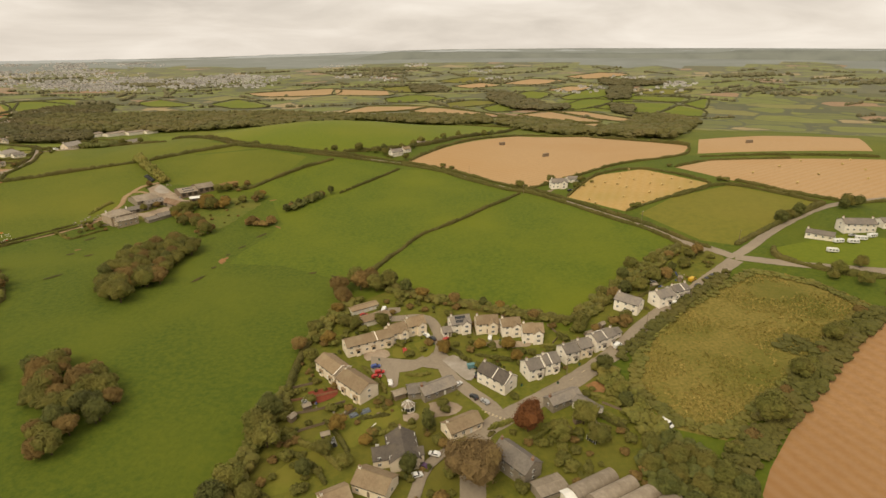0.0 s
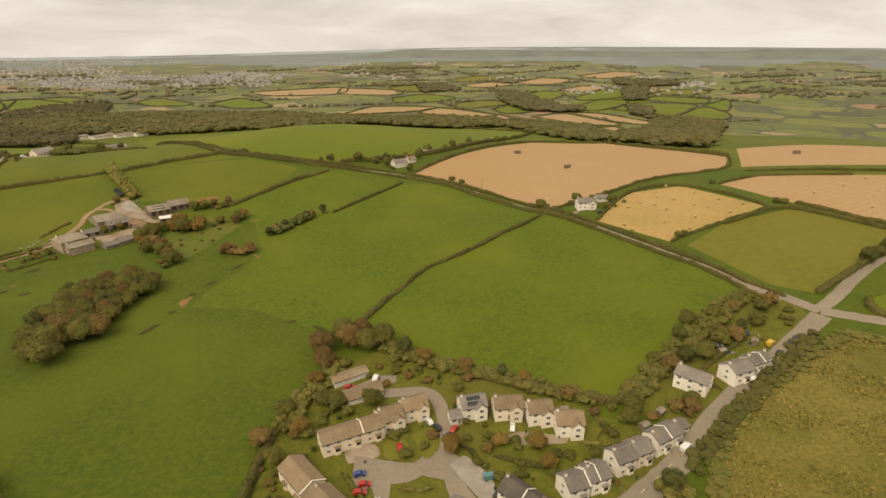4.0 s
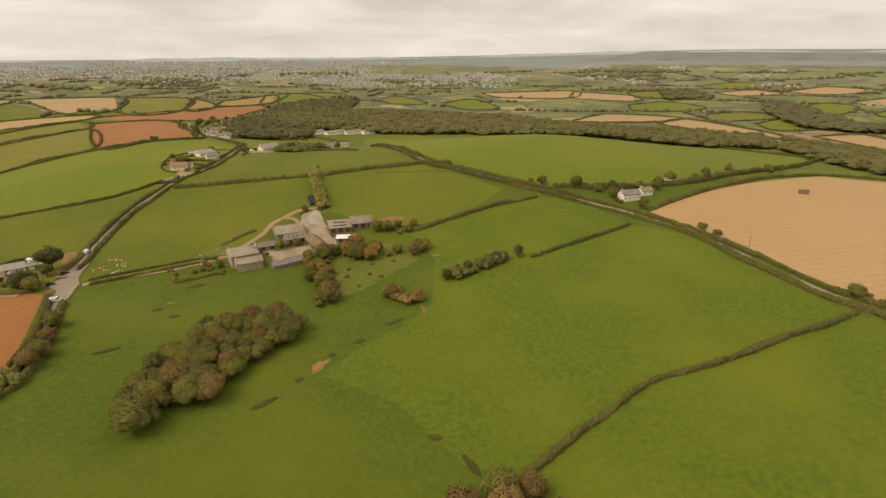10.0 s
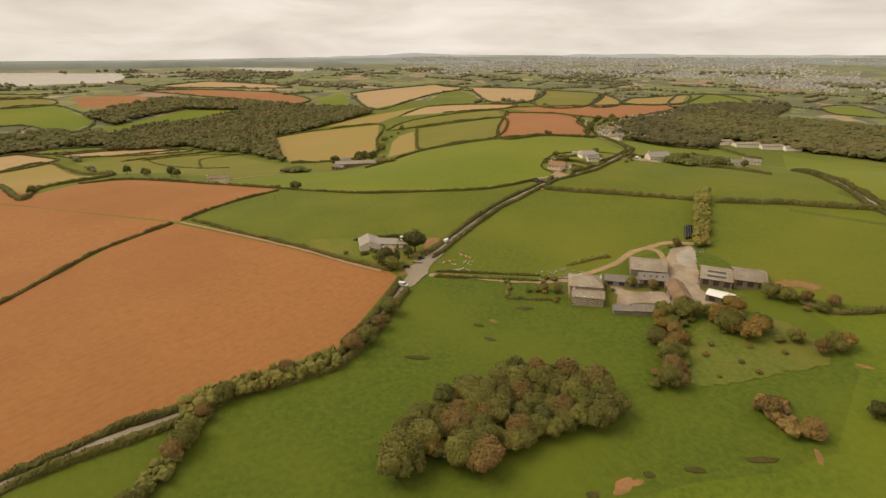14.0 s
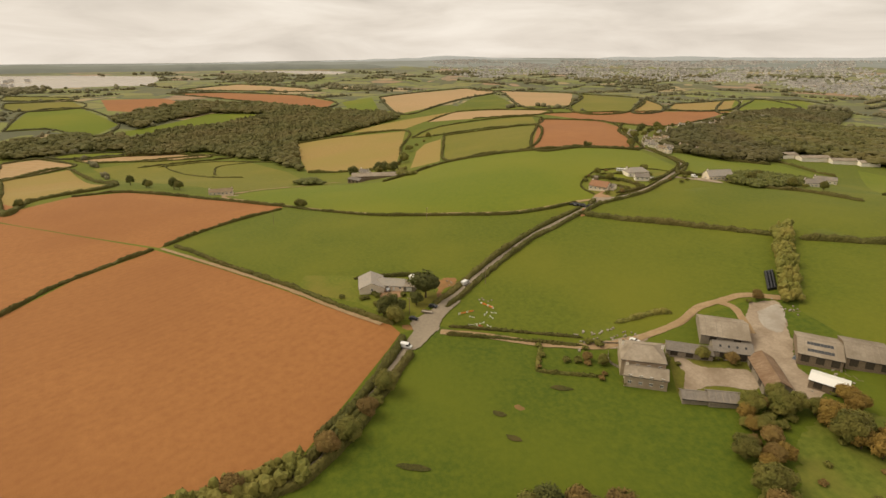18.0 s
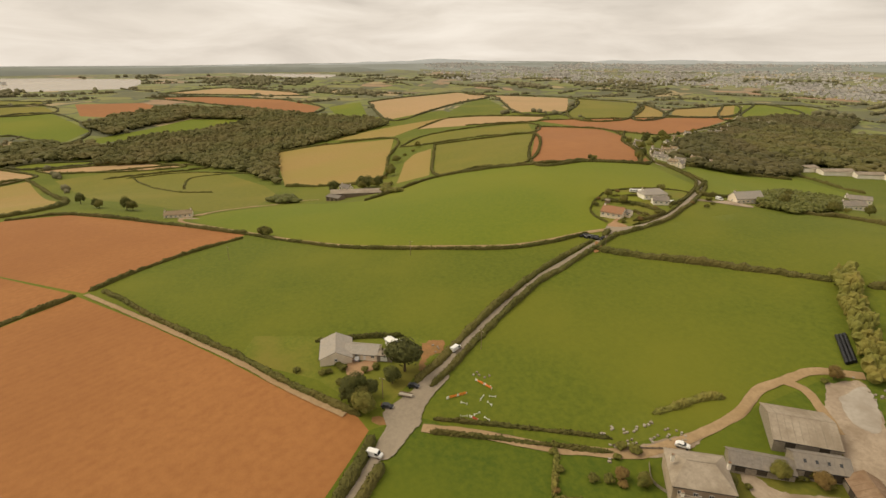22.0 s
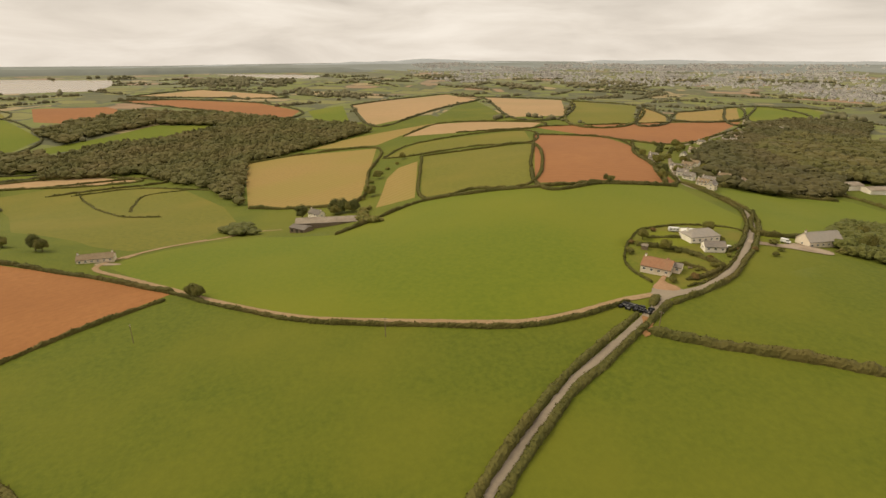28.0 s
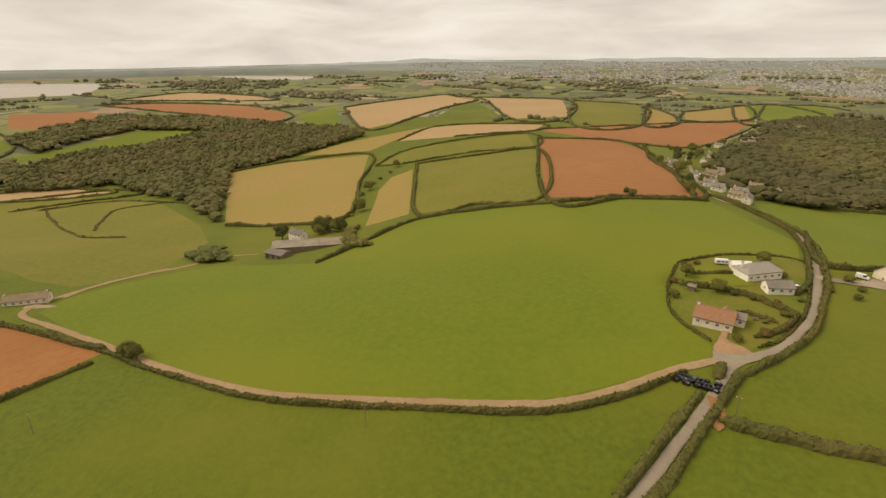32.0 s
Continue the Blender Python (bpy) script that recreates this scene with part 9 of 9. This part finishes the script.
row(["bush", "green", "bush", "dark"], [(-690, 545), (-655, 548), (-640, 520), (-600, 470), (-575, 430), (-545, 420), (-520, 395), (-500, 385), (-480, 365), (-610, 480), (-585, 445), (-630, 500), (-670, 530), (-470, 355)], 1.0, "in the hamlet gardens", "hamlet trees")
row(["green", "bush", "dark", "green"], [(-569, 454), (-586, 465), (-599, 486), (-618, 516), (-631, 534), (-661, 560), (-673, 593), (-684, 622), (-702, 651), (-719, 690), (-737, 725), (-749, 749), (-777, 793), (-800, 838), (-832, 867), (-552, 423), (-593, 441), (-605, 449), (-541, 481), (-516.8, 450.2)], 0.9, "beside the hamlet lane", "hamlet trees")
# farmhouse garden, crates along the track, and the roadside by the bend
for k, (w, h, line) in enumerate(((1.4, 1.2, [(-154.4, 67), (-146.5, 61.6), (-139.6, 57.2)]), (1.2, 1.0, [(-139.6, 57.2), (-134.6, 65.4), (-128, 77.5)]), (2.6, 2.0, [(-155.3, 104.1), (-154.9, 112.6), (-154.7, 123.7), (-152.1, 130.3)]))):
    garden_hedge(line, w, h, "overgrown hedge beside the farmhouse garden", "leaf", 580 + k)
row(["bush", "bush", "bush_rust"], [(-152.7, 66.2), (-147.4, 64.2), (-140.5, 58), (-145.2, 81.3), (-133.9, 82.8), (-128.9, 79.9), (-156.9, 67.6), (-145.1, 88.8)], 0.62, "in the farmhouse garden", "garden shrubs")
for k, (x, y) in enumerate(((-154.7, 83.8), (-156, 87.1), (-152.9, 90.9), (-152.5, 94.4), (-153.2, 98), (-152.9, 101.1), (-149.3, 83.4), (-145.1, 78.7))):
    clutter_pile(x, y, 120 + k, 3, 0.6, ("crate", "crate", "block"), "pale crates and blocks beside the track", "crates")
area([(-320.4, 274), (-310, 282.4), (-305.2, 294.5), (-293.7, 299.7), (-288.7, 293.6), (-302.2, 282.6), (-315.3, 270.2)], "gravel", "pale gravel drive of the dormer house", "drive", 0.3, 33, 0.2)
area([(-276.7, 166.5), (-273.9, 167.2), (-270.1, 166.2), (-264.1, 158.1), (-267.8, 158.3)], "bare", "bare red earth bank at the lane side", "bare earth", 0.4, 34, 0.3)
area([(-224.6, 46.8), (-225, 53.8), (-220.9, 56.3), (-215.5, 51.6), (-214.8, 46.2), (-205.3, 42.3), (-207.7, 40.6), (-215.7, 43.9)], "bare", "dug-over red earth beside the dark pine", "bare earth", 0.16, 35, 0.4)
area([(-341.5, 218.1), (-348.3, 239.3), (-335.2, 244.1), (-322.4, 239.1), (-327.5, 225.3), (-332.6, 211.6)], "bright", "mown lawn of the white bungalow", "lawn", 0.16, 36, 0.3)
row(["bush", "bush_rust", "bush"], [(-295.4, 264.9), (-305.1, 262.3), (-287.8, 303.1), (-281.6, 306.9), (-283.1, 319.2), (-294, 317.8), (-327.3, 201.7), (-339.3, 211.8), (-349.6, 228.8), (-292.5, 196.6), (-291.1, 207.8), (-295.8, 227.8), (-303.3, 242.4)], 0.75, "beside the lane", "garden shrubs")

thicket("dense mixed shrubs beside the dormer house", [(-325.3, 345.7), (-352.9, 409.6), (-335.2, 445.7), (-311.6, 426), (-269.7, 343.5), (-268.2, 305.5), (-282.7, 302.3), (-292.9, 305.6)], 4.0, 61, "leaf_dark", 3.0)

# dense low planting in every village garden, joined
planting = {"bush": ([], []), "bush_rust": ([], []), "dark": ([], [])}
pr = random.Random(44)
tries = 0
while tries < 2600:
    tries += 1
    x, y = pr.uniform(45, 288), pr.uniform(-200, 33)
    if not bool(inside(VILLAGE, x, y)) or any(math.hypot(x - a, y - b) < r * 0.86 + 0.8 for a, b, r in FOOT):
        continue
    if noise.noise(Vector((x * 0.07, y * 0.07, 3.0))) < 0.02 or road_gap(x, y) < 2.0 or (84 < x < 131 and -94 < y < -66) or (113 < x < 129 and -112 < y < -99):
        continue
    kind = pr.choice(("bush", "bush", "bush", "bush_rust", "dark"))
    v, f = SHAPES[kind][pr.randrange(4)]
    s = pr.uniform(0.3, 0.75) * (0.42 if kind == "dark" else 1)
    t = pr.uniform(0, math.tau)
    c, d = math.cos(t) * s, math.sin(t) * s
    vs, fs = planting[kind]
    fs.append(f + sum(len(q) for q in vs))
    vs.append(np.column_stack([v[:, 0] * c - v[:, 1] * d, v[:, 0] * d + v[:, 1] * c, v[:, 2] * s]) + (x, y, gz(x, y) - 0.1))
for kind, (vs, fs) in planting.items():
    me = mesh_from("garden_planting", np.vstack(vs), np.vstack(fs), TREES[kind][0][0].materials[0])
    tagged(new("garden_planting", me), {"bush": "green shrubs filling the village gardens", "bush_rust": "russet shrubs filling the village gardens", "dark": "dark green shrubs filling village gardens"}[kind], "shrubs", kind="stuff")

area([(-202, 45.1), (-200, 49.6), (-192.5, 40.7), (-185.5, 34.5), (-179.8, 31.8), (-178, 28.5), (-169.5, 19.4), (-171.4, 14.3), (-181, 20.8), (-190.2, 22.3), (-194.3, 28.9), (-199.3, 38.1)], "asphalt", "wide asphalt apron where the lane meets the track", "road", 0.37, 37, 0.15)
strip("track", [(-499.3, -49), (-521.9, -35.4), (-537.8, -16.5), (-550.1, 5.5), (-567.1, 33.7), (-560.2, 54)], 3.0, M["track"], 0.22, "pale track along the field edge to the valley farm", "track", 4.0, 0.2)
thicket("dark mass of bushes beside the valley farm", [(-584.2, 8.2), (-601.3, 19.5), (-583.3, 33.7), (-554.8, 32), (-552.9, 17.7)], 4.5, 62, "leaf_dark", 4.5)
garden_shed(-329.4, 212.6, 30)
shed(-337.6, 249.2, 60, 8, 5, 2.4, 3.2, "render", "frame", "white flat-roofed shed beside the mobile home", doors=1, group="garden sheds", ribs=False)


def trailer(x, y, turn):
    """A low flat-bed trailer on two wheels."""
    root = new("trailer")
    root.matrix_world = pose(x, y, gz(x, y) + 0.35, 0, 0, turn)
    tagged(root, "pale flat-bed trailer parked at the lane side", "trailer")
    part("bed", box_bm(-2.4, 2.4, -1.0, 1.0, 0.35, 0.5), M["concrete"], root)
    for s in (-1, 1):
        part("side_board", box_bm(-2.4, 2.4, s * 1.0 - 0.04, s * 1.0 + 0.04, 0.5, 0.85), M["wood"], root)
        bm = bmesh.new()
        bmesh.ops.create_cone(bm, cap_ends=True, segments=12, radius1=0.33, radius2=0.33, depth=0.2, matrix=Matrix.Translation((-0.2, s * 0.9, 0.0)) @ Matrix.Rotation(radians(90), 4, "X"))
        part("wheel", bm, M["rubber"], root)
    part("tow_bar", box_bm(2.4, 3.7, -0.07, 0.07, 0.3, 0.4), M["metal"], root)


trailer(-195.5, 31.5, 53)

# dry tufts standing in the rough meadow, and its dark weedy border
meadow = [p for lab, _, p in FIELDS if lab.startswith("overgrown meadow")][0]
mr = np.random.default_rng(9)
tx, ty = scatter(meadow, 0.85, mr)
keep = np.array([noise.noise(Vector((a * 0.05, b * 0.05, 1.0))) + 0.5 * noise.noise(Vector((a * 0.3, b * 0.3, 5.0))) > -0.12 for a, b in zip(tx, ty)])
tx, ty = tx[keep], ty[keep]
cv, cf = cards(np.column_stack([tx, ty, height(tx, ty) + 0.22]), 0.42, mr)
tagged(new("grass_tufts", mesh_from("grass_tufts", cv, cf, M["tuft"])), "dry tufted grass covering the rough meadow", "grass", kind="stuff")
for k in range(len(meadow)):
    p, q = meadow[k], meadow[(k + 1) % len(meadow)]
    if math.hypot(q[0] - p[0], q[1] - p[1]) > 12:
        mx_, my_ = sum(a for a, _ in meadow) / len(meadow), sum(b for _, b in meadow) / len(meadow)
        inward = [(a + (mx_ - a) * 0.05, b + (my_ - b) * 0.05) for a, b in (p, ((p[0] + q[0]) / 2, (p[1] + q[1]) / 2), q)]
        thicket("dark weeds along the edge of the rough meadow", belt(inward, 5), 0.8, 600 + k, "leaf", 1.9)


# ---- washing lines, wheelie bins and garden tables behind the houses ----
def bin_thing(x, y, turn):
    root = new("wheelie_bin")
    root.matrix_world = pose(x, y, gz(x, y) + 0.02, 0, 0, turn)
    tagged(root, "dark green wheelie bin beside a house", "bin", "wheelie bins")
    bm = bmesh.new()
    prism(bm, [(-0.25, 0), (0.25, 0), (0.31, 1.0), (-0.31, 1.0)], -0.29, 0.29)
    part("body", bm, M["car_green"], root)
    part("lid", box_bm(-0.34, 0.34, -0.33, 0.33, 1.0, 1.07), M["rubber"], root)


for x, y, a in ((111, -65.5, 13), (114.2, -61.1, 33), (133.2, -60.3, 3), (145.1, -58.7, 8), (156.2, -61.3, 3), (133.1, -83.6, 43), (151.7, -92.3, 43), (166.5, -91.6, 33), (177.7, -79.5, 38), (90.3, -74, 3), (120.4, -107.7, 23), (-222.7, 23.4, 0)):
    bin_thing(x, y, a)


def garden_table(x, y, turn):
    root = new("garden_table")
    root.matrix_world = pose(x, y, gz(x, y) + 0.02, 0, 0, turn)
    tagged(root, "weathered wooden garden table with two benches", "table", "garden tables")
    part("tabletop", box_bm(-0.9, 0.9, -0.4, 0.4, 0.7, 0.76), M["wood"], root)
    for s in (-1, 1):
        part("bench", box_bm(-0.9, 0.9, s * 0.75 - 0.14, s * 0.75 + 0.14, 0.42, 0.48), M["wood"], root)
        part("leg", box_bm(s * 0.7 - 0.05, s * 0.7 + 0.05, -0.85, 0.85, 0.0, 0.7), M["wood"], root)


for x, y, a in ((95.3, -110.1, 23), (77, -107.9, 53), (166.2, -118.1, 33), (185.2, -56.9, 18), (-330.6, 228.1, 30), (-301, 214.4, 60)):
    garden_table(x, y, a)
